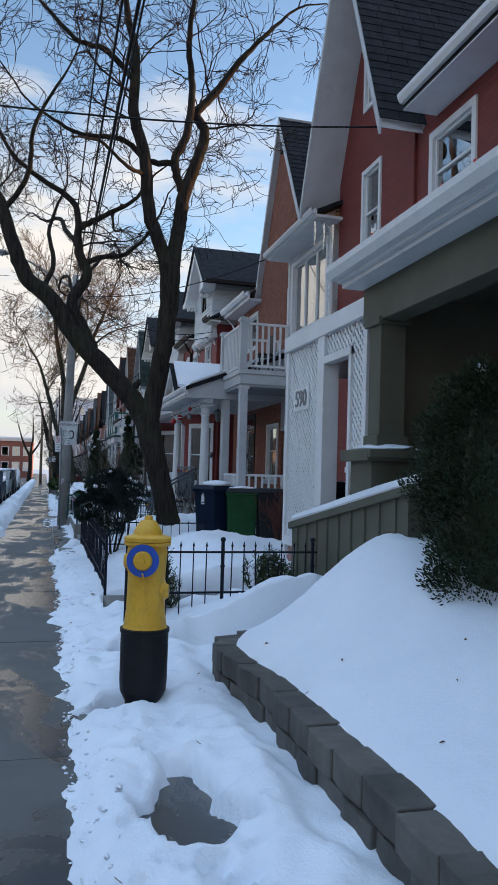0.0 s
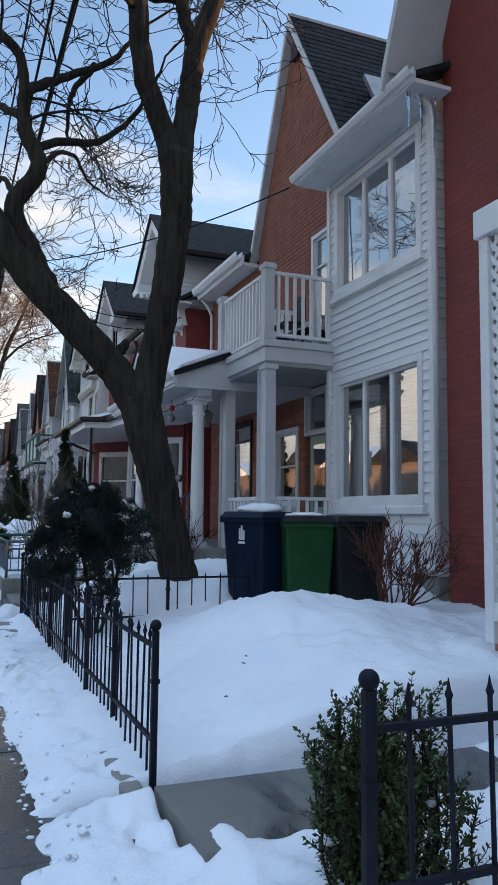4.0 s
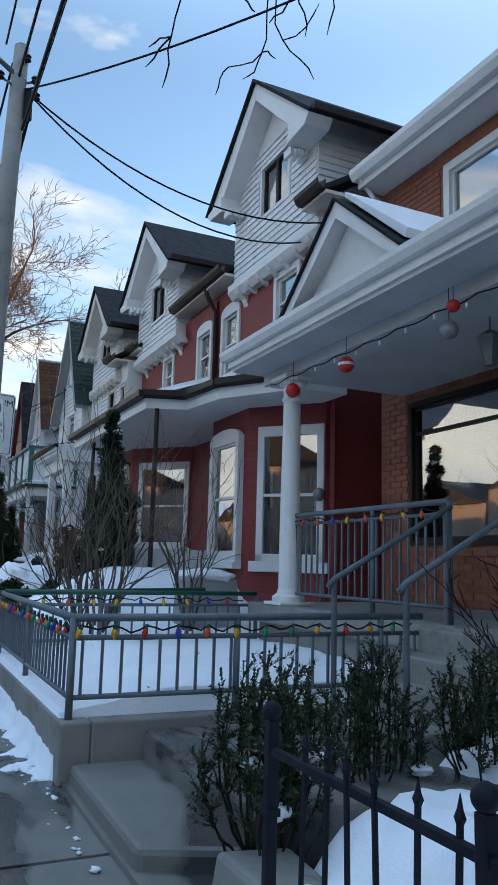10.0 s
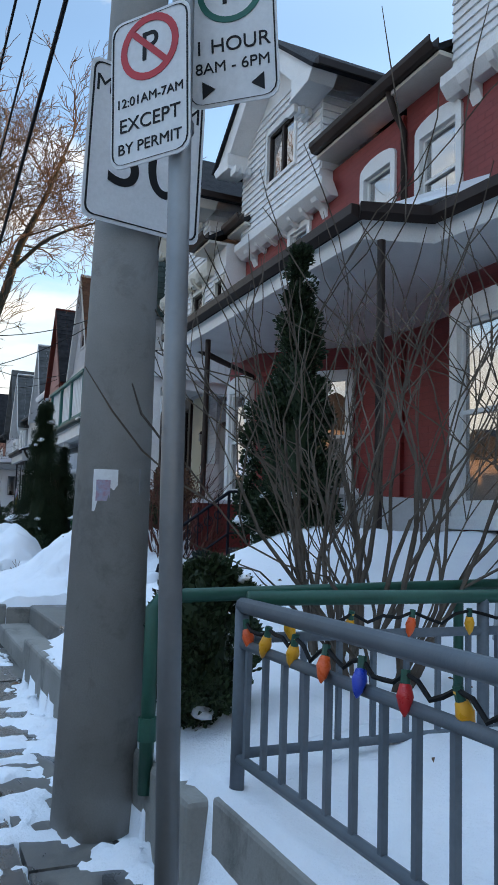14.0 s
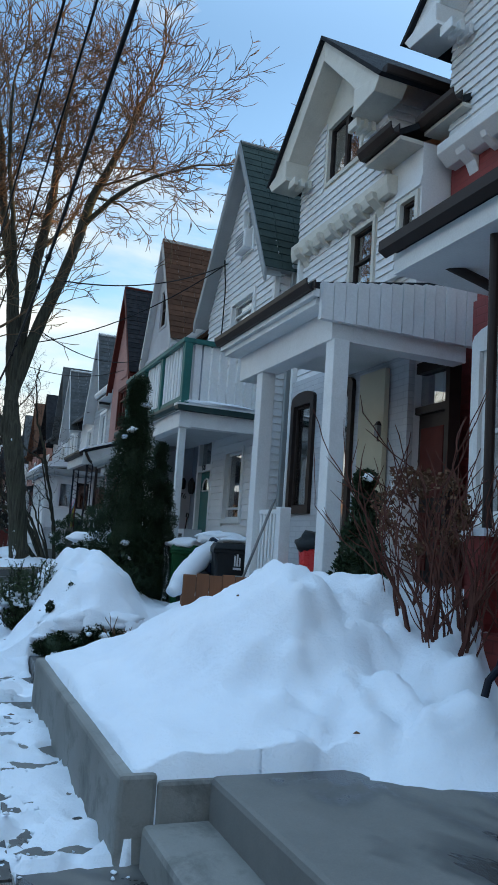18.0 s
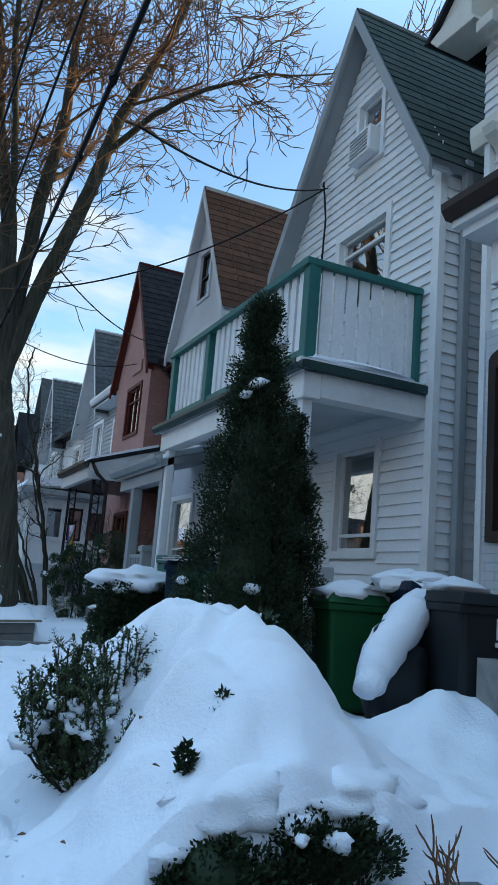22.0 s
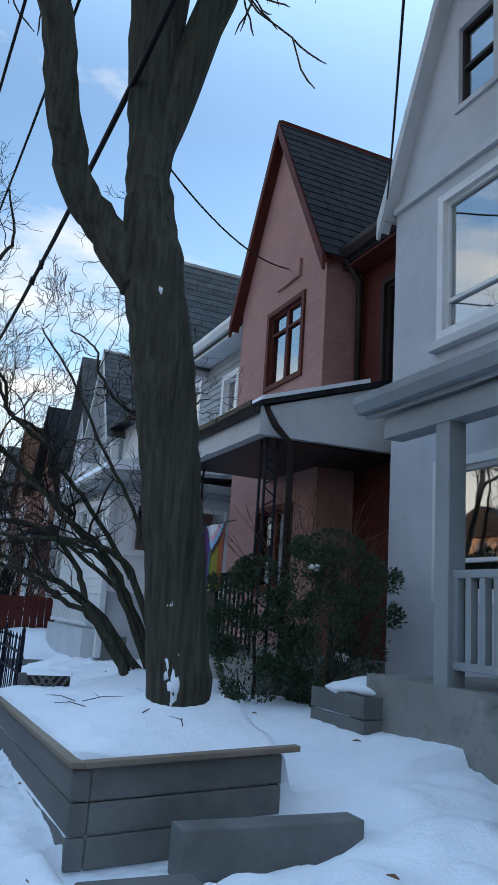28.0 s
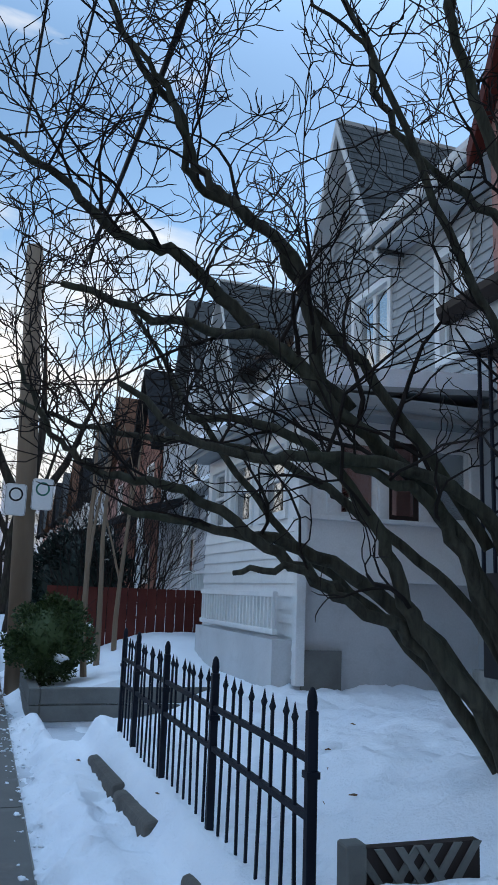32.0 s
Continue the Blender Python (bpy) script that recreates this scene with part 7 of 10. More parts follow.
part("wing_gable", Geo().prism_y([(4.6, 5.1), (12.0, 5.1), (8.0, 7.3)], 50.78, 50.86), PALEGREY, h)
p = thing("porch", (3.9, 52, G), "white porch with thin balusters", "porch")
part("roof", Geo().prism_y([(3.1, 2.7), (4.6, 3.0), (4.6, 2.9), (3.1, 2.6)], 50.9, 54.0), GREYPAINT, p)
snow_slab("roof_snow", Geo().prism_y([(3.12, 2.71), (4.55, 3.0), (4.55, 3.08), (3.15, 2.8)], 50.95, 53.95), p)
for y in (51.1, 53.8):
    porch_post(p, 3.3, y, 0.3, 2.62, 0.14, WHITE)
baluster_run(p, WHITE, 3.3, 51.2, 53.7, 0.55, 1.3, 0.11, 0.035)
part("floor", Geo().box(3.2, 4.6, 50.9, 54.0, G - 0.2, 0.5), WHITE, p)

# houses beyond, each a plain gable with a porch
FAR = random.Random(11)
y = 57.2
walls, roofs = (GREY_SIDING, MAROON_WALL, SIDING, ORANGE_WALL, STUCCO), (SHINGLE_GREY, SHINGLE_DARK, SHINGLE_BROWN)
names = ("grey-sided", "maroon brick", "white-sided", "orange brick", "pale stucco")
for i in range(11):
    w = FAR.uniform(4.6, 5.6)
    k = FAR.randrange(5)
    zp = FAR.uniform(7.2, 8.4)
    hs = [(y + 0.9, y + 1.9, 3.6, 4.8), (y + 0.9, y + 2.2, 1.1, 2.3)]
    h = thing("house", (9, y + w / 2, G), "distant %s gable house in the terrace" % names[k], "house", HOUSES)
    prof = [(y, 5.3), (y + w * 0.32, zp), (y + w * 0.64, 5.3), (y + w, 5.3)]
    part("front_wall", wall_x(Geo(), 4.6, 4.8, prof, G - 0.2, hs), walls[k], h)
    body(h, y, y + w, 4.8, 5.3, walls[k])
    part("roof", Geo().prism_x([(y - 0.2, 5.1), (y + w * 0.32, zp + 0.15), (y + w * 0.32, zp), (y - 0.15, 5.0)], 4.25, BACK), roofs[i % 3], h)
    part("roof", Geo().prism_x([(y + w * 0.32, zp + 0.15), (y + w * 0.68, 5.1), (y + w * 0.66, 5.0), (y + w * 0.32, zp)], 4.25, BACK), roofs[i % 3], h)
    part("roof", Geo().prism_y([(4.2, 5.3), (8.5, 7.2), (13, 5.3), (13, 5.2), (8.5, 7.1), (4.2, 5.2)], y + w * 0.6, y + w + 0.1), roofs[i % 3], h)
    for q in hs:
        window_x(h, 4.6, *q, WHITE, WHITE, bars_z=((q[2] + q[3]) / 2,), fw=0.09)
    part("porch_roof", Geo().prism_y([(3.0, 2.75), (4.6, 3.2), (4.6, 3.1), (3.0, 2.6)], y + 0.2, y + w - 0.2), roofs[(i + 1) % 3], h)
    for q in (y + 0.4, y + w - 0.4):
        part("porch_post", Geo().box(3.1, 3.24, q - 0.07, q + 0.07, G, 2.65), WHITE, h)
    part("porch_floor", Geo().box(3.05, 4.6, y + 0.2, y + w - 0.2, G - 0.2, 0.45), CONCRETE, h)
    y += w + 0.25

# ---------------------------------------------------------------- trees and shrubs
def wander(p, d, length, steps, rng, bend, lift):
    pts = [Vector(p)]
    d = Vector(d).normalized()
    for _ in range(steps):
        d = (d + Vector((rng.uniform(-bend, bend), rng.uniform(-bend, bend), rng.uniform(-bend, bend) + lift))).normalized()
        pts.append(pts[-1] + d * (length / steps))
    return pts, d


def sprout(geo, p, d, r, length, depth, rng, bend=0.22, lift=0.03, kids=3, spread=0.8, keep=0.66, thin=0.0022):
    """A branch that tapers, wanders and forks, down to twigs."""
    steps = 5 if depth > 1 else 4
    pts, end = wander(p, d, length, steps, rng, bend, lift)
    tip = max(thin, r * 0.5)
    radii = [r + (tip - r) * i / steps for i in range(steps + 1)]
    if depth == 0:
        radii[-1] = thin * 0.5
    geo.tube(pts, radii, 6 if r > 0.03 else (4 if r > 0.008 else 3), cap=False)
    if depth == 0:
        return
    for k in range(kids + (1 if depth > 2 else 0)):
        i = rng.randrange(1, steps + 1) if k else steps
        q = pts[i]
        base = (pts[i] - pts[i - 1]).normalized()
        side = Vector((rng.uniform(-1, 1), rng.uniform(-1, 1), rng.uniform(-0.6, 0.9)))
        side = (side - base * side.dot(base)).normalized()
        a = rng.uniform(0.35, 1.0) * spread
        sprout(geo, q, base * math.cos(a) + side * math.sin(a), max(thin, radii[i] * rng.uniform(0.5, 0.75)), length * keep * rng.uniform(0.7, 1.15), depth - 1, rng, bend, lift, kids, spread, keep, thin)


def curve_pts(pts, radii, sub=5, jit=0.0, rng=None):
    """Rounds a coarse limb into a smooth one (Catmull-Rom), with a little unevenness."""
    P = [Vector(p) for p in pts]
    out, rr = [], []
    for i in range(len(P) - 1):
        p0, p1, p2, p3 = P[max(i - 1, 0)], P[i], P[i + 1], P[min(i + 2, len(P) - 1)]
        for k in range(sub):
            t = k / sub
            q = 0.5 * ((2 * p1) + (p2 - p0) * t + (2 * p0 - 5 * p1 + 4 * p2 - p3) * t * t + (3 * p1 - p0 - 3 * p2 + p3) * t ** 3)
            if jit and rng and (i or k):
                q += Vector((rng.uniform(-jit, jit), rng.uniform(-jit, jit), rng.uniform(-jit, jit)))
            out.append(q)
            rr.append((radii[i] + (radii[i + 1] - radii[i]) * t) * (1 + (rng.uniform(-0.025, 0.025) if rng else 0)))
    out.append(P[-1])
    rr.append(radii[-1])
    return out, rr


def limbed_tree(label, trunk, limbs, seed, bark, twig, at, every, depth, length, kids=3, bend=0.22, lift=0.03, spread=0.85, keep=0.66, twig_r=0.32, thin=0.0022, skip=1.5, stout=0.1):
    """trunk and limbs: (points, radii). Twigs sprout from every limb past its first stretch."""
    rng = random.Random(seed)
    t = thing("tree", at, label, "tree")
    pts, rr = curve_pts(*trunk, 7, 0.006, rng)
    part("trunk", Geo().tube(pts, rr, 18), bark, t, smooth=True)
    crown = Geo()
    for lp, lr in limbs:
        pts, rr = curve_pts(lp, lr, 6, 0.012, rng)
        part("limb", Geo().tube(pts, rr, 12), bark, t, smooth=True)
        gone = 0.0
        total = 0.0
        for a, b, r in zip(pts, pts[1:], rr[1:]):
            total += (b - a).length
            gone += (b - a).length
            if total > skip and r < stout and gone > every * rng.uniform(0.6, 1.4):
                gone = 0.0
                d0 = (b - a).normalized()
                side = Vector((rng.uniform(-1, 1), rng.uniform(-1, 1), rng.uniform(-0.5, 0.8)))
                side = (side - d0 * side.dot(d0)).normalized()
                sprout(crown, b, d0 * 0.45 + side, max(0.006, min(0.05, r * twig_r)), length * rng.uniform(0.7, 1.3), depth, rng, bend, lift, kids, spread, keep, thin)
        if rr[-1] < 0.06 and total > skip:
            sprout(crown, pts[-1], (pts[-1] - pts[-2]).normalized(), rr[-1], length * 1.2, depth, rng, bend, lift, kids, spread, keep, thin)
    tagged(part("crown", crown, twig, t, smooth=True), kind="stuff")
    return t


limbed_tree(
    "large bare tree with dark furrowed bark and forked trunk",
    ([(2.36, 13.88, -0.1), (2.27, 13.88, 0.25), (2.19, 13.89, 0.55), (2.06, 13.9, 1.1), (1.93, 13.92, 1.6), (1.83, 13.95, 2.0), (1.74, 14.0, 2.42)], [0.3, 0.235, 0.205, 0.19, 0.2, 0.215, 0.235]),
    [([(1.77, 13.98, 2.25), (1.85, 13.95, 2.75), (1.94, 13.9, 3.25), (2.0, 13.85, 3.8), (2.06, 13.83, 4.4), (2.07, 13.82, 4.85), (2.05, 13.82, 5.2)], [0.19, 0.172, 0.166, 0.168, 0.175, 0.185, 0.19]),
     ([(2.03, 13.82, 5.0), (1.92, 13.8, 5.4), (1.64, 13.78, 6.12), (1.53, 13.75, 7.07), (1.29, 13.7, 7.9), (1.29, 13.65, 8.87), (1.1, 13.6, 9.71), (1.0, 13.5, 10.6)], [0.135, 0.128, 0.12, 0.11, 0.1, 0.08, 0.055, 0.03]),
     ([(2.08, 13.82, 5.0), (2.16, 13.85, 5.6), (2.23, 13.88, 6.1), (2.3, 13.9, 6.59), (2.54, 13.95, 7.31), (2.65, 13.95, 7.81), (2.48, 13.95, 8.15), (2.82, 13.95, 8.58), (3.23, 13.9, 9.2), (3.62, 13.85, 9.67), (4.2, 13.8, 10.3)], [0.14, 0.132, 0.128, 0.12, 0.105, 0.095, 0.085, 0.075, 0.06, 0.045, 0.025]),
     ([(2.28, 13.88, 6.55), (2.12, 13.85, 6.95), (2.1, 13.82, 7.2), (2.28, 13.8, 7.66), (2.37, 13.8, 8.46), (2.27, 13.75, 9.23), (2.3, 13.7, 9.93), (2.4, 13.7, 10.7)], [0.085, 0.08, 0.078, 0.075, 0.065, 0.055, 0.045, 0.025]),
     ([(2.07, 13.84, 7.1), (1.63, 13.95, 7.13), (1.14, 14.05, 7.5), (0.58, 14.1, 7.51), (0.12, 14.15, 7.63), (-0.5, 14.2, 8.0)], [0.06, 0.055, 0.05, 0.042, 0.034, 0.02]),
     ([(1.74, 14.0, 2.3), (1.53, 14.06, 2.66), (1.11, 14.1, 3.14), (0.53, 14.13, 3.71), (0.0, 14.15, 4.42), (-0.47, 14.18, 4.84), (-0.73, 14.2, 5.46), (-0.98, 14.2, 6.18), (-1.36, 14.2, 6.65), (-1.72, 14.15, 6.92), (-2.4, 14.1, 7.6)], [0.2, 0.185, 0.18, 0.17, 0.16, 0.14, 0.125, 0.1, 0.085, 0.065, 0.035]),
     ([(1.46, 14.06, 2.85), (1.55, 14.08, 2.99), (1.6, 14.12, 3.07)], [0.075, 0.06, 0.04]),
     ([(0.72, 14.14, 3.62), (0.52, 14.2, 4.05), (0.36, 14.2, 4.47), (0.6, 14.22, 4.97), (0.44, 14.24, 5.4), (0.44, 14.25, 5.82), (0.81, 14.3, 6.1), (1.41, 14.4, 6.52), (1.8, 14.5, 7.1)], [0.13, 0.115, 0.105, 0.095, 0.085, 0.065, 0.05, 0.035, 0.018]),
     ([(0.43, 14.25, 5.75), (0.29, 14.25, 6.32), (-0.38, 14.25, 6.72), (-0.86, 14.2, 7.13), (-1.3, 14.1, 7.9)], [0.065, 0.055, 0.045, 0.035, 0.018]),
     ([(0.52, 14.23, 5.15), (0.85, 14.3, 5.36), (1.27, 14.35, 5.46), (1.7, 14.4, 5.9), (2.0, 14.4, 6.5)], [0.05, 0.048, 0.04, 0.028, 0.015]),
     ([(0.45, 14.25, 5.5), (0.2, 15.0, 6.0), (0.1, 15.9, 6.5), (-0.2, 16.8, 6.7), (-0.5, 17.6, 7.1)], [0.055, 0.045, 0.036, 0.026, 0.014]),
     ([(1.2, 14.36, 6.38), (1.1, 15.2, 6.5), (1.15, 16.1, 6.7), (1.3, 17.0, 6.7), (1.7, 17.8, 7.1)], [0.042, 0.036, 0.03, 0.022, 0.012]),
     ([(-0.2, 14.16, 4.6), (0.0, 14.5, 5.2), (-0.1, 14.9, 6.0), (0.2, 15.3, 7.0)], [0.05, 0.045, 0.035, 0.018]),
     ([(-0.9, 14.2, 6.0), (-0.5, 14.0, 6.6), (-0.4, 13.7, 7.4), (0.1, 13.4, 8.3)], [0.055, 0.045, 0.035, 0.018]),
     ([(1.33, 13.68, 8.4), (0.8, 13.5, 8.8), (0.2, 13.4, 8.9), (-0.5, 13.3, 9.5)], [0.06, 0.05, 0.038, 0.02]),
     ([(1.56, 13.76, 6.8), (1.2, 13.4, 6.75), (0.7, 13.1, 7.0), (0.2, 12.9, 6.95)], [0.04, 0.034, 0.026, 0.014]),
     ([(0.36, 14.2, 4.47), (0.3, 14.8, 5.0), (0.2, 15.4, 5.2), (0.12, 16.0, 5.15), (0.2, 16.5, 5.1), (0.4, 17.0, 5.15)], [0.036, 0.03, 0.025, 0.02, 0.015, 0.01]),
     ([(0.6, 14.22, 4.97), (0.9, 14.9, 5.5), (1.2, 15.6, 5.8), (1.5, 16.2, 5.75), (1.9, 16.8, 5.85)], [0.036, 0.03, 0.024, 0.018, 0.01])],
    5, BARK, TWIG, (2.25, 13.88, 0.1), 0.2, 3, 1.0, kids=3, bend=0.42, lift=-0.01, spread=1.0, twig_r=0.26, thin=0.0058, skip=2.0)

TREE_B = limbed_tree(
    "tall bare street tree with grey bark and spreading limbs",
    ([(1.47, 40.15, -0.05), (1.40, 40.14, 0.4), (1.33, 40.13, 0.95), (1.26, 40.12, 1.44), (1.18, 40.12, 1.96), (1.09, 40.12, 2.5), (0.98, 40.14, 3.05), (0.93, 40.2, 3.5)], [0.24, 0.19, 0.182, 0.18, 0.182, 0.19, 0.19, 0.15]),
    [([(0.93, 40.15, 2.9), (0.7, 40.2, 3.2), (0.48, 40.2, 3.45), (0.33, 40.1, 3.85), (0.2, 40.0, 4.4), (-0.1, 39.9, 5.4), (-0.5, 39.7, 6.6), (-1.0, 39.6, 7.4)], [0.15, 0.12, 0.11, 0.105, 0.1, 0.085, 0.06, 0.04]),
     ([(0.95, 40.17, 3.3), (0.93, 40.25, 3.75), (0.90, 40.3, 4.3), (0.8, 40.25, 5.2), (0.67, 40.2, 6.25), (0.35, 40.2, 7.6), (0.1, 40.0, 9.2), (-0.4, 39.6, 11.0)], [0.15, 0.145, 0.15, 0.135, 0.12, 0.09, 0.06, 0.03]),
     ([(0.92, 40.3, 4.1), (1.02, 40.4, 5.2), (1.14, 40.5, 6.7), (1.35, 40.6, 8.2), (1.4, 40.8, 9.8), (1.6, 41, 11.6)], [0.12, 0.12, 0.11, 0.09, 0.06, 0.03]),
     ([(0.95, 40.3, 3.8), (1.3, 40.25, 5.2), (1.84, 40.2, 6.94), (2.16, 40.2, 8.3), (2.75, 40.0, 9.8), (3.2, 39.9, 11.2)], [0.13, 0.13, 0.115, 0.10, 0.065, 0.03]),
     ([(2.0, 40.2, 7.6), (2.6, 39.6, 8.2), (3.2, 39.0, 8.5), (4.0, 38.4, 8.7)], [0.06, 0.05, 0.035, 0.02]),
     ([(0.75, 40.2, 5.8), (0.55, 39.4, 7.0), (0.3, 38.6, 8.0), (0.2, 37.8, 9.0)], [0.06, 0.05, 0.04, 0.02]),
     ([(1.2, 40.5, 7.0), (1.8, 41.4, 8.0), (2.2, 42.2, 9.0)], [0.06, 0.045, 0.025])],
    9, BARK_GREY, TWIG_TAN, (1.42, 40.37, 0.1), 0.15, 3, 1.3, kids=4, bend=0.3, lift=0.02, twig_r=0.32, spread=0.9, thin=0.0078, skip=1.9)
for sx, sy, sz, w in ((1.27, 40.01, 0.62, 0.03), (1.31, 39.99, 0.72, 0.022), (1.24, 39.99, 0.98, 0.018), (1.30, 39.985, 0.53, 0.035), (1.0, 39.96, 2.78, 0.018)):
    part("clinging_snow", Geo().blob((sx, sy, sz), (w, w, w * 2.2), int(sz * 50), 0.45, 7), SNOW, TREE_B, "snow stuck in the bark", smooth=True)

# a many-stemmed shrub leaning over the fence
rng = random.Random(21)
t = thing("shrub_tree", (2.3, 43.0, 0.2), "large bare many-stemmed shrub leaning over a snowy garden", "shrub")
crown = Geo()
STEMS = [((2.05, 43.12, 0.15), (1.61, 43.12, 0.77), (1.25, 43.12, 0.97), (1.04, 43.12, 1.08), (0.82, 43.22, 1.06)),
         ((2.30, 43.12, 0.15), (1.97, 43.12, 0.86), (1.70, 43.12, 1.33), (1.40, 43.12, 1.59), (1.10, 43.12, 1.83), (0.90, 43.12, 1.99), (0.51, 43.12, 1.99), (0.09, 43.22, 2.12)),
         ((2.25, 43.08, 0.15), (1.84, 43.08, 1.00), (1.57, 43.03, 1.37), (1.29, 43.03, 1.46), (1.13, 43.03, 1.52)),
         ((2.51, 43.12, 0.15), (2.43, 43.12, 1.04), (2.28, 43.12, 1.83), (2.12, 43.12, 2.44), (2.00, 43.12, 3.04), (1.80, 43.12, 3.58), (1.72, 43.12, 4.16), (1.65, 43.12, 4.62), (1.72, 43.12, 5.04)),
         ((2.18, 43.12, 2.20), (2.02, 43.12, 2.68), (1.61, 43.12, 2.92), (1.38, 43.12, 3.19), (1.31, 43.12, 3.44), (1.05, 43.12, 3.56)),
         ((1.13, 43.12, 1.82), (1.03, 43.12, 2.29), (0.77, 43.12, 2.50), (0.57, 43.12, 2.66), (0.42, 43.12, 3.00), (0.21, 43.12, 3.20)),
         ((1.25, 43.17, 1.00), (1.01, 43.22, 1.14), (0.64, 43.31, 1.37), (0.28, 43.40, 1.45), (0.12, 43.40, 1.58), (-0.04, 43.40, 1.85)),
         ((2.37, 43.22, 0.15), (2.04, 43.40, 0.91), (1.67, 43.59, 1.28), (1.11, 43.77, 1.65), (0.46, 43.96, 1.70), (-0.01, 44.05, 1.84)),
         ((2.41, 43.03, 0.15), (2.23, 42.94, 0.81), (2.04, 42.94, 1.28), (1.99, 42.84, 1.84)),
         ((2.13, 43.22, 0.15), (1.71, 43.40, 0.77), (1.20, 43.59, 1.23), (0.74, 43.77, 1.84), (0.46, 43.96, 2.39)),
         ((2.5, 43.0, 0.15), (2.42, 43.0, 0.9), (2.3, 43.0, 1.51), (2.16, 43.0, 1.95), (2.01, 43.05, 2.6), (2.0, 43.1, 3.2)),
         ((1.98, 43.0, 0.15), (1.76, 43.0, 0.58), (1.5, 43.05, 0.92), (1.36, 43.1, 1.29), (1.0, 43.1, 1.6), (0.6, 43.2, 1.65)),
         ((2.3, 43.0, 0.15), (1.92, 43.0, 1.17), (1.58, 43.0, 1.45), (1.1, 43.0, 1.5), (0.68, 43.0, 1.49), (0.3, 43.0, 1.7)),
         ((2.2, 43.1, 0.15), (1.7, 43.2, 0.8), (1.2, 43.3, 1.15), (0.84, 43.3, 1.22), (0.4, 43.4, 1.3)),
         ((1.9, 43.1, 1.2), (1.5, 43.2, 1.8), (1.12, 43.25, 2.22), (0.92, 43.25, 2.52), (0.6, 43.25, 2.66), (0.52, 43.25, 2.94), (0.25, 43.25, 3.28), (0.17, 43.25, 3.56), (-0.01, 43.25, 3.76), (0.0, 43.25, 4.29), (-0.1, 43.3, 4.9)),
         ((0.17, 43.25, 3.56), (0.25, 43.25, 4.05), (0.41, 43.25, 4.42), (0.3, 43.3, 5.0)),
         ((0.0, 43.25, 3.72), (-0.16, 43.25, 3.57), (-0.3, 43.25, 3.25), (-0.5, 43.3, 3.3)),
         ((1.3, 43.2, 1.75), (0.85, 43.25, 2.09), (0.56, 43.25, 2.32), (0.29, 43.25, 2.38), (0.06, 43.25, 2.57), (-0.11, 43.25, 2.63), (-0.3, 43.25, 2.8)),
         ((2.4, 42.9, 0.15), (2.1, 42.8, 0.9), (1.8, 42.7, 1.7), (1.4, 42.6, 2.3), (1.0, 42.5, 2.9), (0.7, 42.5, 3.3))]
for i, s in enumerate(STEMS):
    r0 = (0.036, 0.046, 0.04, 0.044, 0.026, 0.03, 0.028, 0.034, 0.027, 0.03)[i % 10]
    pts, rr = curve_pts(s, [r0 * (1 - 0.72 * k / (len(s) - 1)) for k in range(len(s))], 6, 0.015, rng)
    part("stem", Geo().tube(pts, rr, 9), BARK_GREY, t, smooth=True)
    for j in range(max(6, len(pts) * 2 // 5), len(pts), 3):
        if pts[j].z < 1.2 and j % 4:
            continue
        d0 = (pts[j] - pts[j - 1]).normalized()
        side = Vector((rng.uniform(-1, 0.7), rng.uniform(-1, 1), rng.uniform(0.0, 1.0))).normalized()
        sprout(crown, pts[j], d0 * 0.5 + side, max(0.004, rr[j] * 0.4), rng.uniform(0.35, 0.7), 3 if j > 18 else 2, rng, 0.5, 0.05, 3, 1.0, 0.66, 0.0026)
tagged(part("crown", crown, TWIG, t, smooth=True), kind="stuff")


def leaf_cloud(geo, rng, n, place, size, flat=0.5):
    """Small leaves as crossed slivers at places given by place(rng) -> (point, outward)."""
    for _ in range(n):
        p, out = place(rng)
        d = Vector((out.x + rng.uniform(-0.7, 0.7), out.y + rng.uniform(-0.7, 0.7), out.z + rng.uniform(-0.4, 0.8))).normalized()
        s = d.cross(Vector((rng.uniform(-1, 1), rng.uniform(-1, 1), rng.uniform(-1, 1)))).normalized()
        L, w = size * rng.uniform(0.6, 1.3), size * flat * rng.uniform(0.5, 1.0)
        b = len(geo.v)
        geo.v += [tuple(p), tuple(p + d * L * 0.5 + s * w), tuple(p + d * L), tuple(p + d * L * 0.5 - s * w)]
        geo.f.append((b, b + 1, b + 2, b + 3))


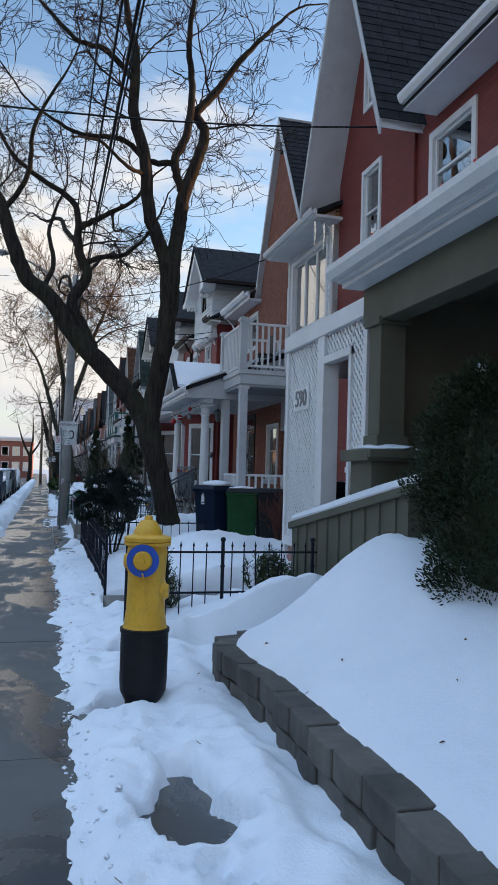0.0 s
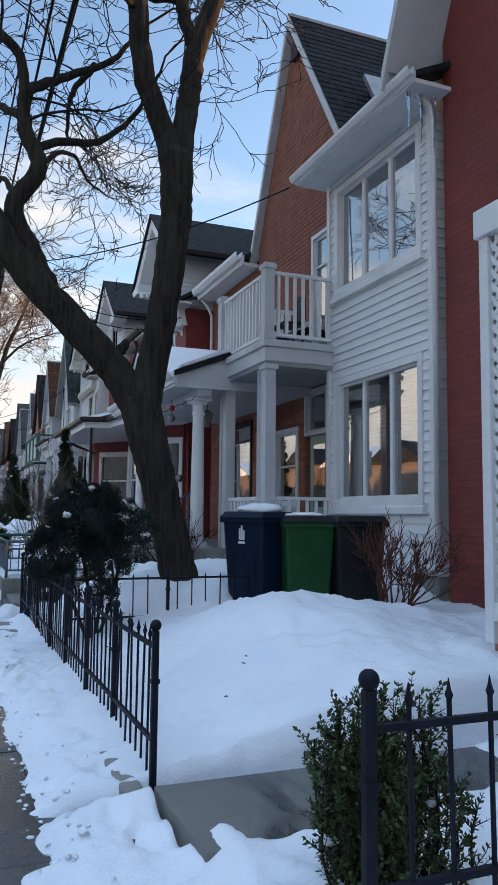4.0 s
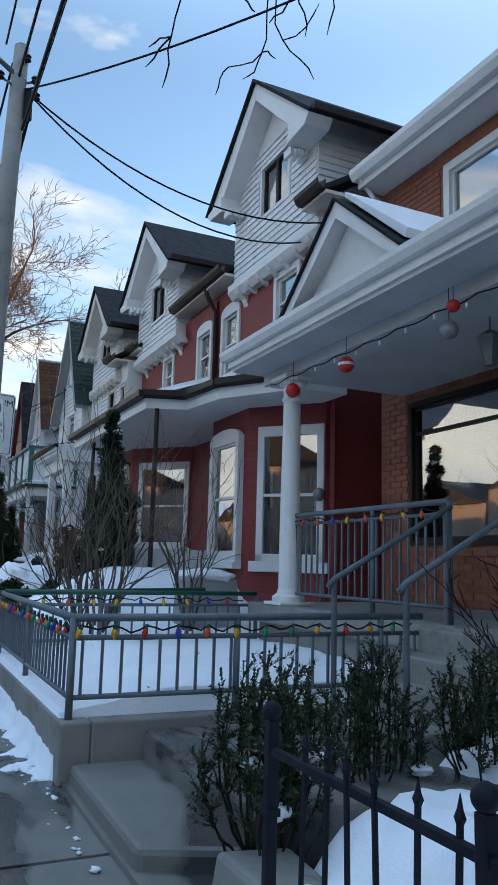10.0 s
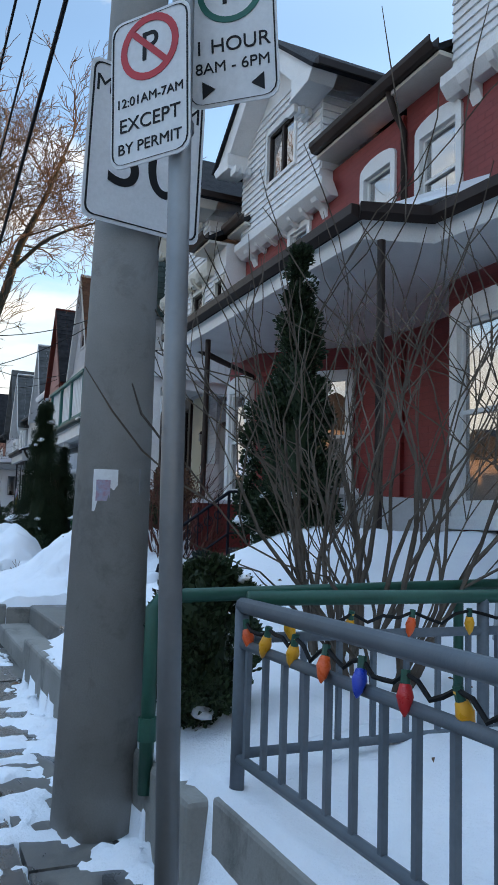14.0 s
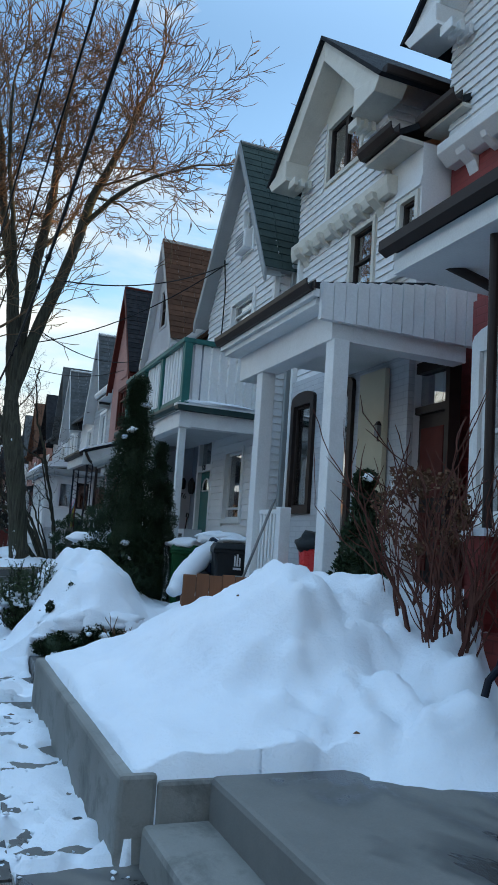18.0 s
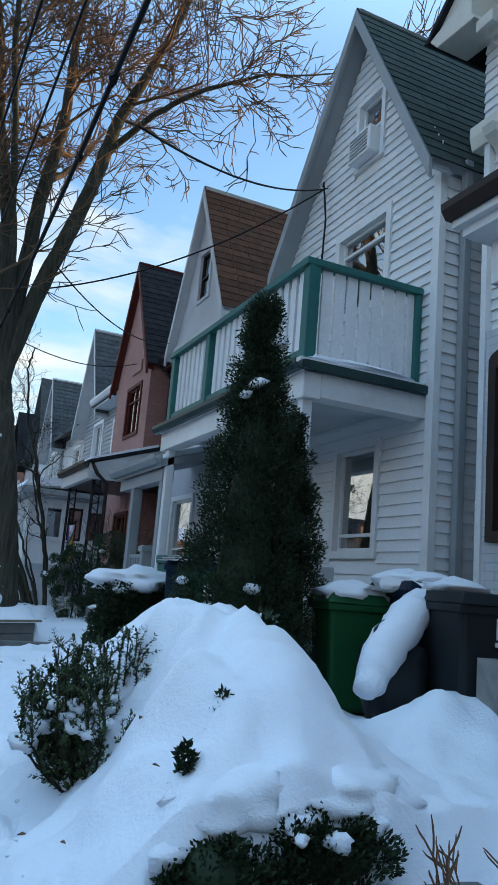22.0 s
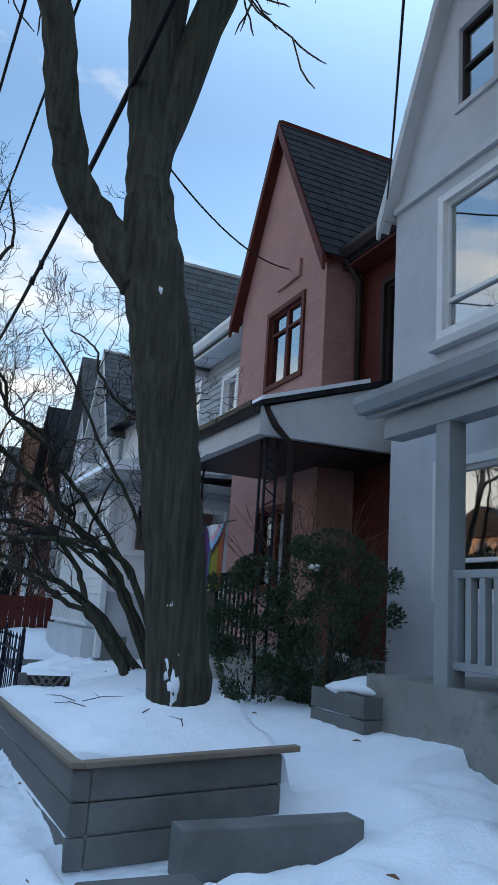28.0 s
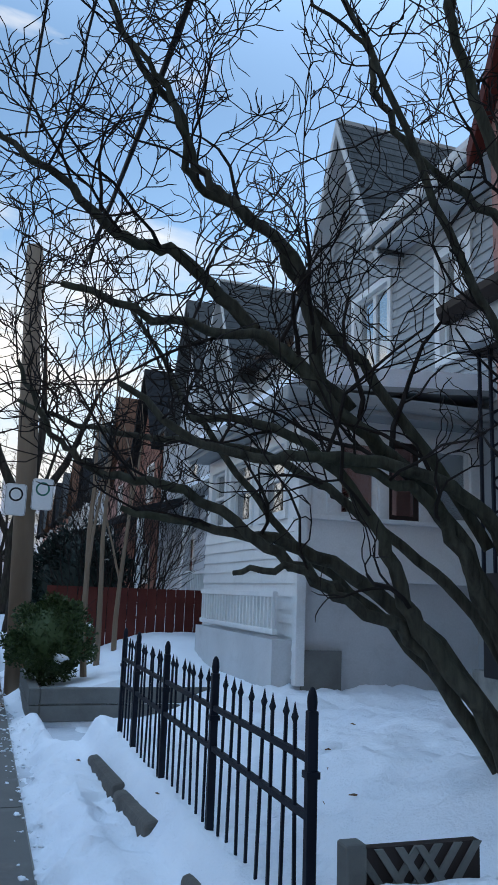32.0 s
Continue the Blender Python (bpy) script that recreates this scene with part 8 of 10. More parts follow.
def evergreen(name, label, at, height, radius, material, seed, n=5200, size=0.07, shape="cone", core=True, snow=5, category="shrub", dx=1.0, flat=0.35, lumps=26, zbase=0.0, legs=(), heart=0.8, ragged=0.0, lump=0.24, loose=0.3):
    """A shrub of sprays gathered in lumps round a dark heart, with snow caught on it."""
    rng = random.Random(seed)
    t = thing(name, at, label, category)
    ax, ay, az = at
    if shape == "cone":
        prof = lambda h: max(0.03, (1 - h) ** 0.75 * (0.75 + 0.25 * min(1, h * 6)))
    elif shape == "box":
        prof = lambda h: 1.0 - 0.12 * h
    else:
        prof = lambda h: math.sqrt(max(0.02, 1 - (2 * h - 1) ** 2)) * (0.9 + 0.1 * h)
    centres = []
    for _ in range(lumps):
        h, a = rng.random() ** 0.9, rng.uniform(0, 2 * math.pi)
        r = radius * prof(h) * rng.uniform(0.72 - ragged, 1.04 + ragged)
        centres.append((Vector((ax + r * math.cos(a) * dx, ay + r * math.sin(a), az + zbase + h * (height - zbase))), a, h))

    def place(rng):
        if rng.random() > loose:
            c, a, h = rng.choice(centres)
            o = Vector((rng.gauss(0, 1), rng.gauss(0, 1), rng.gauss(0, 1))).normalized()
            return c + o * radius * lump * rng.random() ** 0.4, Vector((math.cos(a), math.sin(a), 0.5)) * 0.6 + o * 0.6
        h, a = rng.random(), rng.uniform(0, 2 * math.pi)
        r = radius * prof(h) * rng.uniform(0.5 if core else 0.82, 1.06) * (1 + 0.18 * noise.noise(Vector((a * 2, h * 6, seed))))
        return Vector((ax + r * math.cos(a) * dx, ay + r * math.sin(a), az + zbase + h * (height - zbase))), Vector((math.cos(a), math.sin(a), 0.9))
    g = Geo()
    leaf_cloud(g, rng, n, place, size, flat)
    tagged(part("foliage", g, material, t), kind="stuff")
    if core:
        k = 12
        g = Geo().lathe([(radius * heart * prof(i / k) + 0.005, az + zbase + (height - zbase) * i / k * 0.97) for i in range(k + 1)], 0, 0, 14)
        g.v = [(ax + x * dx, ay + y, z) for x, y, z in g.v]
        part("inner_growth", g, material, t)
    for fx, fy, tx, ty, tz in legs or ((ax, ay, ax, ay, az + height * 0.5),):
        m = Vector((fx * 0.4 + tx * 0.6 + 0.04, fy * 0.4 + ty * 0.6, az * 0.55 + tz * 0.45))
        part("stem", Geo().tube(curve_pts([(fx, fy, az - 0.15), m, (tx, ty, tz)], [0.045, 0.035, 0.014])[0], (0.018 if height > 1 else 0.009) if legs else 0.015, 7), BARK, t, smooth=True)
    for i in range(snow):
        c, a, h = rng.choice(centres)
        c = c + Vector((math.cos(a) * 0.03 * dx, math.sin(a) * 0.03, 0.03))
        s = rng.uniform(0.03, 0.075)
        part("snow_clump", Geo().blob(c, (s, s * rng.uniform(0.8, 1.6), s * 0.6), i + seed, 0.3, 5), SNOW, t, "caught snow", smooth=True)
    return t


evergreen("cedar_tree", "tall narrow dark green cedar with bits of snow", (2.08, 33.75, 0.1), 2.96, 0.52, CEDAR, 31, 84000, 0.025, heart=0.5, flat=0.3, lumps=150, snow=9, category="tree")
evergreen("cedar_tree", "smaller dark green cedar beside a taller one", (2.5, 33.9, 0.1), 2.15, 0.36, CEDAR, 32, 34000, 0.025, heart=0.5, flat=0.3, lumps=80, snow=4, category="tree")
evergreen("cedar_bush", "dense dark green cedar strung with tiny lights", (2.98, 4.55, 0.35), 1.85, 0.58, CEDAR, 33, 60000, 0.032, shape="oval", lumps=90, snow=9, heart=0.48, flat=0.28)
evergreen("cedar_bush", "narrow dark evergreen beside a red porch", (2.5, 24.5, 0.1), 3.0, 0.36, CEDAR, 34, 20000, 0.04, lumps=60, snow=4, heart=0.5)
evergreen("cedar_bush", "round dark evergreen in a snowy garden", (2.7, 25.0, 0.1), 2.2, 0.42, CEDAR, 35, 20000, 0.04, shape="oval", lumps=50, snow=4, heart=0.5)
evergreen("yew_bush", "dark spreading yew on bare leggy stems", (1.13, 12.98, 0.08), 1.30, 0.38, YEW, 36, 24000, 0.036, shape="oval", lumps=70, snow=14, zbase=0.72, flat=0.2, dx=1.08, heart=0.34, ragged=0.4, lump=0.2, loose=0.04,
          legs=((1.12, 13.1, 0.95, 12.9, 0.95), (1.16, 13.1, 1.35, 12.95, 0.95), (1.1, 13.05, 0.65, 12.7, 0.85), (1.15, 13.12, 1.2, 13.2, 0.9)))
evergreen("yew_bush", "dark yew sprays hanging low over an iron fence", (1.12, 12.85, 0.36), 0.5, 0.24, YEW, 236, 8000, 0.03, shape="oval", lumps=30, snow=3, flat=0.2, ragged=0.3, core=False, lump=0.3, loose=0.05, legs=((1.12, 13.05, 1.12, 12.85, 0.7),))
evergreen("yew_bush", "low yew branch drooping over an iron fence", (0.68, 12.75, 0.58), 0.44, 0.22, YEW, 136, 15000, 0.022, shape="oval", lumps=26, snow=0, flat=0.26, ragged=0.2, core=False, legs=((0.95, 12.95, 0.68, 12.75, 0.85),))
evergreen("yew_bush", "dark yew shoots behind an iron fence", (1.45, 13.9, 0.25), 0.85, 0.28, YEW, 37, 8000, 0.03, shape="oval", lumps=26, snow=3, zbase=0.45, flat=0.2, heart=0.4)
evergreen("box_bush", "dark leafy bush behind a green rail", (0.92, 22.28, 0.12), 0.66, 0.24, BOX_DARK, 142, 9000, 0.03, shape="oval", lumps=34, snow=7, flat=0.35, ragged=0.25, heart=0.5)
evergreen("yew_bush", "low dark yew half under snow", (1.82, 24.5, 0.3), 0.4, 0.26, YEW, 42, 6000, 0.03, shape="oval", lumps=24, snow=6, flat=0.25)
ub = evergreen("cedar_bush", "low spreading evergreen weighed down under a snow heap", (1.42, 31.5, -0.12), 0.27, 0.28, CEDAR, 44, 15000, 0.026, shape="oval", lumps=50, snow=10, dx=1.35, heart=0.7)
for i, (x, y, z, a, b, c) in enumerate(((1.5, 31.58, 0.2, 0.3, 0.22, 0.11), (1.15, 31.56, 0.18, 0.3, 0.2, 0.13), (1.78, 31.6, 0.14, 0.2, 0.18, 0.1), (1.3, 31.44, 0.14, 0.12, 0.1, 0.06), (1.62, 31.44, 0.12, 0.08, 0.08, 0.05), (1.42, 31.4, 0.06, 0.05, 0.05, 0.03))):
    part("snow_cap", Geo().blob((x, y, z), (a, b, c), 300 + i, 0.16, 14), SNOW, ub, "overhanging snow", smooth=True)
evergreen("cedar_bush", "dark evergreen shoots at the foot of a snow heap", (0.98, 31.42, -0.14), 0.24, 0.2, CEDAR, 244, 5000, 0.026, shape="oval", lumps=26, snow=4, dx=1.2, heart=0.6)
evergreen("cedar_bush", "evergreen sprig sticking out of a snow heap", (1.12, 31.78, 0.2), 0.34, 0.07, CEDAR, 144, 500, 0.03, lumps=8, snow=1, core=False)
evergreen("cedar_bush", "evergreen sprig sticking out of a snow heap", (0.92, 31.62, -0.05), 0.42, 0.09, CEDAR, 145, 600, 0.03, lumps=8, snow=2, core=False)
evergreen("hedge", "clipped dark box hedge capped with snow", (2.68, 38.0, 0.12), 0.78, 0.5, CEDAR, 45, 32000, 0.036, shape="box", dx=1.14, ragged=0.06, lumps=70, snow=3, flat=0.4, heart=0.6)
evergreen("cedar_bush", "dark green cedar beside a maroon porch", (3.25, 41.6, 0.1), 1.6, 0.46, CEDAR_SOFT, 46, 15000, 0.04, shape="oval", lumps=34, snow=2, core=False, ragged=0.3, flat=0.26)
evergreen("cedar_bush", "dark feathery evergreen by a dark porch", (2.72, 42.0, 0.1), 1.35, 0.36, CEDAR_SOFT, 47, 12000, 0.04, shape="oval", lumps=28, snow=1, core=False, ragged=0.3, flat=0.26)
evergreen("box_bush", "round clipped green bush in a timber planter", (0.62, 48.45, 0.1), 0.72, 0.42, BOX_MID, 48, 13000, 0.035, shape="oval", lumps=44, snow=2, flat=0.45)
evergreen("cedar_bush", "small snow-dusted evergreen by the bins", (1.85, 33.0, 0.15), 0.62, 0.26, CEDAR, 49, 2600, 0.06, shape="oval", lumps=22, snow=9)
evergreen("cedar_bush", "small dark evergreen beside a white porch", (3.0, 29.4, 0.45), 1.2, 0.3, CEDAR, 50, 9000, 0.04, lumps=26, snow=1)
evergreen("dried_bush", "papery brown flower heads of a dried hydrangea", (2.78, 28.25, 1.05), 0.55, 0.3, DRY_LEAF, 51, 1500, 0.03, shape="oval", core=False, lumps=22, snow=0, flat=0.6, legs=((2.75, 28.1, 2.78, 28.2, 1.4),))


def sprig_bush(label, at, height, radius, material, seed, stems=34, leaf=0.017, snow=6, lean=(0.0, 0.0), bare=0.3):
    """A loose box bush: wiry stems that fan out and fork, with paired leaves along their upper parts."""
    rng = random.Random(seed)
    t = thing("box_bush", at, label, "shrub")
    base = Vector(at)
    leaves, wood = Geo(), Geo()
    seats = []

    def clothe(pts, first):
        for i in range(first, len(pts) - 1):
            d = (pts[i + 1] - pts[i]).normalized()
            n = max(1, int((pts[i + 1] - pts[i]).length / (leaf * 0.62)))
            for k in range(n):
                c = pts[i].lerp(pts[i + 1], k / n)
                a = rng.uniform(0, math.pi)
                s = d.cross(Vector((math.cos(a), math.sin(a), 0.3))).normalized()
                for s in (s, -s):
                    o = (s * 0.8 + d * rng.uniform(0.4, 0.9)).normalized()
                    w = o.cross(d).normalized()
                    L = leaf * rng.uniform(0.7, 1.3)
                    b = len(leaves.v)
                    leaves.v += [tuple(c), tuple(c + o * L * 0.5 + w * L * 0.3), tuple(c + o * L), tuple(c + o * L * 0.5 - w * L * 0.3)]
                    leaves.f.append((b, b + 1, b + 2, b + 3))
    for j in range(stems):
        a = rng.uniform(0, 2 * math.pi)
        out = rng.random() ** 0.6
        tip = base + Vector((lean[0] + radius * out * math.cos(a), lean[1] + radius * out * math.sin(a), height * (1.0 - 0.45 * out * out) * rng.uniform(0.72, 1.02)))
        root = base + Vector((0.05 * math.cos(a), 0.05 * math.sin(a), -0.12))
        mid = root.lerp(tip, 0.5) + Vector((0.25 * radius * out * math.cos(a), 0.25 * radius * out * math.sin(a), -0.02))
        pts, rr = curve_pts([root, mid, tip], [0.008, 0.005, 0.0018], 5, 0.012, rng)
        wood.tube(pts, rr, 4)
        first = int(len(pts) * bare) + 1
        clothe(pts, first + 2)
        for i in range(first, len(pts) - 1):
            for _ in range(3):
                d = (pts[i + 1] - pts[i]).normalized() * 0.5 + Vector((rng.uniform(-1, 1), rng.uniform(-1, 1), rng.uniform(-0.3, 0.8)))
                tw, _e = wander(pts[i], d, rng.uniform(0.05, 0.14) * height / 0.75, 3, rng, 0.25, 0.08)
                wood.tube(tw, [0.0025, 0.002, 0.0016, 0.001], 3, cap=False)
                clothe(tw, 0)
        seats.append(pts[len(pts) // 2 + 1])
    tagged(part("woody_growth", wood, BARK, t, "thin woody stems"), kind="stuff")
    tagged(part("foliage", leaves, material, t), kind="stuff")
    for i in range(snow):
        c = rng.choice(seats)
        s = rng.uniform(0.02, 0.05) * (1.5 if snow > 20 else 1)
        part("snow_clump", Geo().blob(c, (s, s * rng.uniform(0.8, 1.7), s * 0.55), i + seed, 0.35, 8), SNOW, t, "caught snow", smooth=True)
    return t


sprig_bush("small leafy box bush by an iron gate", (1.12, 7.95, -0.05), 0.74, 0.28, BOX_MID, 38, 46, 0.021, 3, bare=0.15)
sprig_bush("small leafy green bush in the snow", (2.45, 8.25, 0.05), 0.6, 0.32, BOX_MID, 39, 38, 0.021, 3, bare=0.2)
sprig_bush("leggy evergreen bush beside garden steps", (1.22, 16.78, -0.1), 0.84, 0.3, BOX_DARK, 40, 34, 0.02, 4, bare=0.45)
sprig_bush("leggy evergreen bush behind iron pickets", (1.92, 17.1, -0.05), 0.8, 0.26, BOX_DARK, 41, 30, 0.02, 4, bare=0.45)
sprig_bush("leggy evergreen bush near a porch rail", (2.5, 16.95, 0.0), 0.78, 0.28, BOX_DARK, 141, 30, 0.02, 3, bare=0.4)
sprig_bush("leafy box bush pushing out of the snow", (0.84, 32.6, 0.02), 0.72, 0.44, BOX_MID, 43, 62, 0.021, 34, bare=0.05)
hc = thing("hedge_snow", (2.72, 38.0, 0.88), "thick snow cap on a clipped hedge", "snow")
part("cap", Geo().blob((2.66, 38.0, 0.92), (0.54, 0.45, 0.16), 4, 0.22, 18), SNOW, hc, smooth=True)
def bare_shrub(label, at, height, lean, n, seed, material, spread=0.35, depth=3):
    rng = random.Random(seed)
    t = thing("bare_shrub", at, label, "shrub")
    for i in range(n):
        g = Geo()
        a = rng.uniform(0, 2 * math.pi)
        d = Vector((lean[0] + spread * math.cos(a), lean[1] + spread * math.sin(a), 1.0)).normalized()
        sprout(g, (at[0] + 0.12 * math.cos(a), at[1] + 0.12 * math.sin(a), at[2] - 0.05), d, rng.uniform(0.011, 0.02) * min(1.0, 0.15 + height * 0.6), height * rng.uniform(0.36, 0.5) * (1.15 if depth == 2 else 1), depth, rng, 0.24, 0.05, 3, 0.62, 0.7, 0.0035)
        tagged(part("stem", g, material, t), kind="stuff")
    return t


bare_shrub("tall bare grey-brown lilac in front of a red porch", (1.95, 22.9, 0.2), 2.5, (-0.05, -0.16), 13, 61, TWIG_GREY, 0.24, 2)
bare_shrub("bare arching shrub behind a railing", (1.75, 22.3, 0.2), 2.1, (-0.05, -0.16), 11, 62, TWIG_GREY, 0.35, 2)
bare_shrub("thin bare saplings by a red bay window", (3.0, 22.3, 0.2), 2.2, (0.0, -0.05), 7, 63, TWIG_GREY, 0.14, 2)
bare_shrub("bare red-stemmed shrub by a porch", (3.86, 12.2, 0.3), 0.9, (0.1, -0.1), 16, 64, TWIG_RED, 0.4)
bare_shrub("bare twiggy bush beside a porch column", (3.1, 16.9, 0.1), 1.2, (0.0, 0.0), 7, 65, TWIG, 0.3)
bare_shrub("thin bare climbing stems on a maroon porch", (3.4, 42.1, 0.2), 2.2, (0.0, 0.0), 5, 66, TWIG_TAN, 0.22)
bare_shrub("dry weeds sticking out of the snow", (1.55, 30.6, 0.0), 0.35, (0, 0), 8, 67, DRY_LEAF, 0.5, 2)
bare_shrub("rusty red-brown stems of a bare hydrangea", (2.62, 27.85, 0.35), 1.5, (0.05, 0.1), 24, 68, TWIG_RED, 0.26, 2)
bare_shrub("rusty red-brown stems of a bare hydrangea", (2.85, 27.65, 0.35), 1.0, (0.05, 0.0), 14, 168, TWIG_RED, 0.3, 2)
for i, (x, y) in enumerate(((0.95, 48.4), (1.2, 49.3), (1.5, 50.0))):
    s = thing("sapling", (x, y, 0.2), "slender pale bare sapling in the snow", "tree")
    g = Geo()
    sprout(g, (x, y, 0.1), (0.05 * (i - 1), 0, 1), 0.035, 2.4, 3, random.Random(80 + i), 0.08, 0.1, 2, 0.5, 0.6, 0.002)
    part("stem", g, POLE_WOOD, s)
evergreen("cedar_bush", "dark overgrown evergreen beside a fence", (1.3, 52.4, 0.1), 1.7, 0.8, YEW, 71, 12000, 0.07, shape="oval", lumps=60, snow=3)
bare_shrub("dark tangle of bare shrubs along a fence", (1.6, 51.5, 0.2), 3.4, (-0.1, 0), 16, 69, TWIG, 0.5)
bare_shrub("dark tangle of bare shrubs along a fence", (2.4, 53.0, 0.2), 3.6, (-0.1, 0), 14, 70, TWIG, 0.5)
# trees further down the street
for i, (x, y, h) in enumerate(((0.8, 62.0, 7.0), (0.8, 74.0, 8.0), (-1.9, 96.0, 7.0), (0.9, 100.0, 8.0))):
    limbed_tree("distant bare street tree", ([(x, y, -0.3), (x + 0.1, y, 1.5), (x + 0.05, y, 3.0)], [0.3, 0.22, 0.2]),
                [([(x, y, 2.8), (x - 0.8, y, 4.5), (x - 1.6, y + 0.3, h)], [0.15, 0.11, 0.03]), ([(x, y, 2.8), (x + 0.3, y, 5), (x + 0.2, y + 0.4, h + 1)], [0.15, 0.11, 0.03]), ([(x, y, 2.8), (x + 1.0, y, 4.3), (x + 1.8, y - 0.3, h - 0.5)], [0.14, 0.1, 0.03])],
                100 + i, BARK, TWIG, (x, y, G), 0.7, 2, 1.6, kids=3, thin=0.006)

# ---------------------------------------------------------------- hydrant
hy = thing("fire_hydrant", (0.68, 5.3, G), "yellow fire hydrant with a blue ring on a black base", "fire hydrant")
X, Y = 0.70, 5.3
part("base", Geo().lathe([(0.1155, G - 0.1), (0.121, G + 0.06), (0.1562, G + 0.13), (0.1617, G + 0.2), (0.1628, 0.32), (0.1694, 0.325), (0.1694, 0.35), (0.143, 0.355)], X, Y, 28), BLACK, hy)
part("barrel", Geo().lathe([(0.1518, 0.345), (0.1518, 0.36), (0.1452, 0.37), (0.1342, 0.47), (0.1287, 0.6), (0.1287, 0.72), (0.1342, 0.8), (0.1375, 0.87), (0.1342, 0.905), (0.1584, 0.912), (0.1606, 0.925), (0.1606, 0.935), (0.143, 0.938)], X, Y, 28), YELLOW, hy)
part("bonnet", Geo().lathe([(0.1606, 0.94), (0.1617, 0.965), (0.1485, 0.972), (0.11, 0.98), (0.1012, 0.99), (0.099, 1.0), (0.0858, 1.03), (0.066, 1.06), (0.0495, 1.08), (0.033, 1.085)], X, Y, 28), YELLOW, hy)
part("operating_nut", Geo().lathe([(0.033, 1.083), (0.0286, 1.11), (0.011, 1.115)], X, Y, 5), YELLOW, hy)
d = Vector((-0.30, -0.95, 0)).normalized()
s = Vector((-d.y, d.x, 0))
UP = Vector((0, 0, 1))
c = Vector((X, Y, 0.82))
part("pumper_nozzle", Geo().tube([c + d * 0.08, c + d * 0.15, c + d * 0.152, c + d * 0.175, c + d * 0.185], [0.1, 0.1, 0.064, 0.064, 0.054], 22), YELLOW, hy)
part("nozzle_nut", Geo().tube([c + d * 0.18, c + d * 0.2], [0.024, 0.02], 5), YELLOW, hy)
inner, outer = [[c + d * 0.16 + (s * math.cos(a) + UP * math.sin(a)) * r for a in [k * math.pi / 16 for k in range(32)]] for r in (0.066, 0.109)]
g = Geo()
for k in range(32):
    q = [inner[k], outer[k], outer[(k + 1) % 32], inner[(k + 1) % 32]]
    g.prism([tuple(v - d * 0.008) for v in q], [tuple(v + d * 0.008) for v in q])
part("ring", g.weld(), BLUE_RING, hy, "flat blue flow ring")
for side, z in ((1, -0.22), (-1, -0.02)):
    q = c + UP * z
    part("hose_nozzle", Geo().tube([q + s * side * 0.06, q + s * side * 0.13, q + s * side * 0.132, q + s * side * 0.155], [0.075, 0.072, 0.056, 0.045], 18), YELLOW, hy)
ch = [c + d * 0.19 + Vector((0, 0, -0.08)), c + d * 0.17 + s * 0.02 + Vector((0, 0, -0.16)), c + d * 0.13 + s * 0.01 + Vector((0, 0, -0.22)), c + d * 0.125 + s * 0.03 + Vector((0, 0, -0.3))]
g = Geo()
for a, b in zip(ch, ch[1:]):
    for k in range(4):
        p0, p1 = a.lerp(b, k / 4), a.lerp(b, (k + 0.85) / 4)
        g.tube([p0, p0.lerp(p1, 0.5) + s * 0.006, p1], 0.006, 5)
part("chain", g, YELLOW, hy)


# ---------------------------------------------------------------- iron fences
def iron_fence(label, run, z_low, z_tip, posts, step=0.13, rails=(0.08, 0.52), along="y", fixed=0.75, ball=True):
    """Pickets with spear tips between ball-topped posts, on two flat rails."""
    f = thing("iron_fence", (fixed, run[0], z_low) if along == "y" else (run[0], fixed, z_low), label, "fence", "iron fences")
    at = (lambda q: (fixed, q)) if along == "y" else (lambda q: (q, fixed))
    for z in rails:
        a, b = at(run[0]), at(run[1])
        if along == "y":
            g = Geo().box(a[0] - 0.01, a[0] + 0.01, a[1], b[1], z_low + z, z_low + z + 0.02)
        else:
            g = Geo().box(a[0], b[0], a[1] - 0.01, a[1] + 0.01, z_low + z, z_low + z + 0.02)
        part("rail", g, IRON, f)
    pm = Geo().box(-0.0052, 0.0052, -0.0052, 0.0052, -0.12, z_tip - z_low - 0.05)
    pm.lathe([(0.006, z_tip - z_low - 0.062), (0.013, z_tip - z_low - 0.045), (0.007, z_tip - z_low - 0.03), (0.001, z_tip - z_low)], 0, 0, 6)
    pm = pm.mesh("picket")
    pm.materials.append(IRON)
    q = run[0] + step
    while q < run[1] - step * 0.4:
        if all(abs(q - p) > step * 0.45 for p in posts):
            ob = new("picket", pm)
            ob.parent = f
            ob.matrix_parent_inverse = Matrix.Translation(-origin(f))
            ob.location = (*at(q), z_low)
            ob.rotation_euler = (RNG.uniform(-0.02, 0.02), RNG.uniform(-0.02, 0.02), 0)
        q += step
    for p in posts:
        x, y = at(p)
        po = part("post", Geo().box(x - 0.016, x + 0.016, y - 0.016, y + 0.016, z_low - 0.2, z_tip - 0.01), IRON, f, bevel=0.004)
        part("post_ball" if ball else "post_spike", Geo().blob((x, y, z_tip + 0.014), (0.028, 0.028, 0.028) if ball else (0.016, 0.016, 0.045), 0, 0.0, 8), IRON, po, smooth=True)
        part("collar", Geo().box(x - 0.021, x + 0.021, y - 0.021, y + 0.021, z_low + 0.36, z_low + 0.38), IRON, po)
    return f


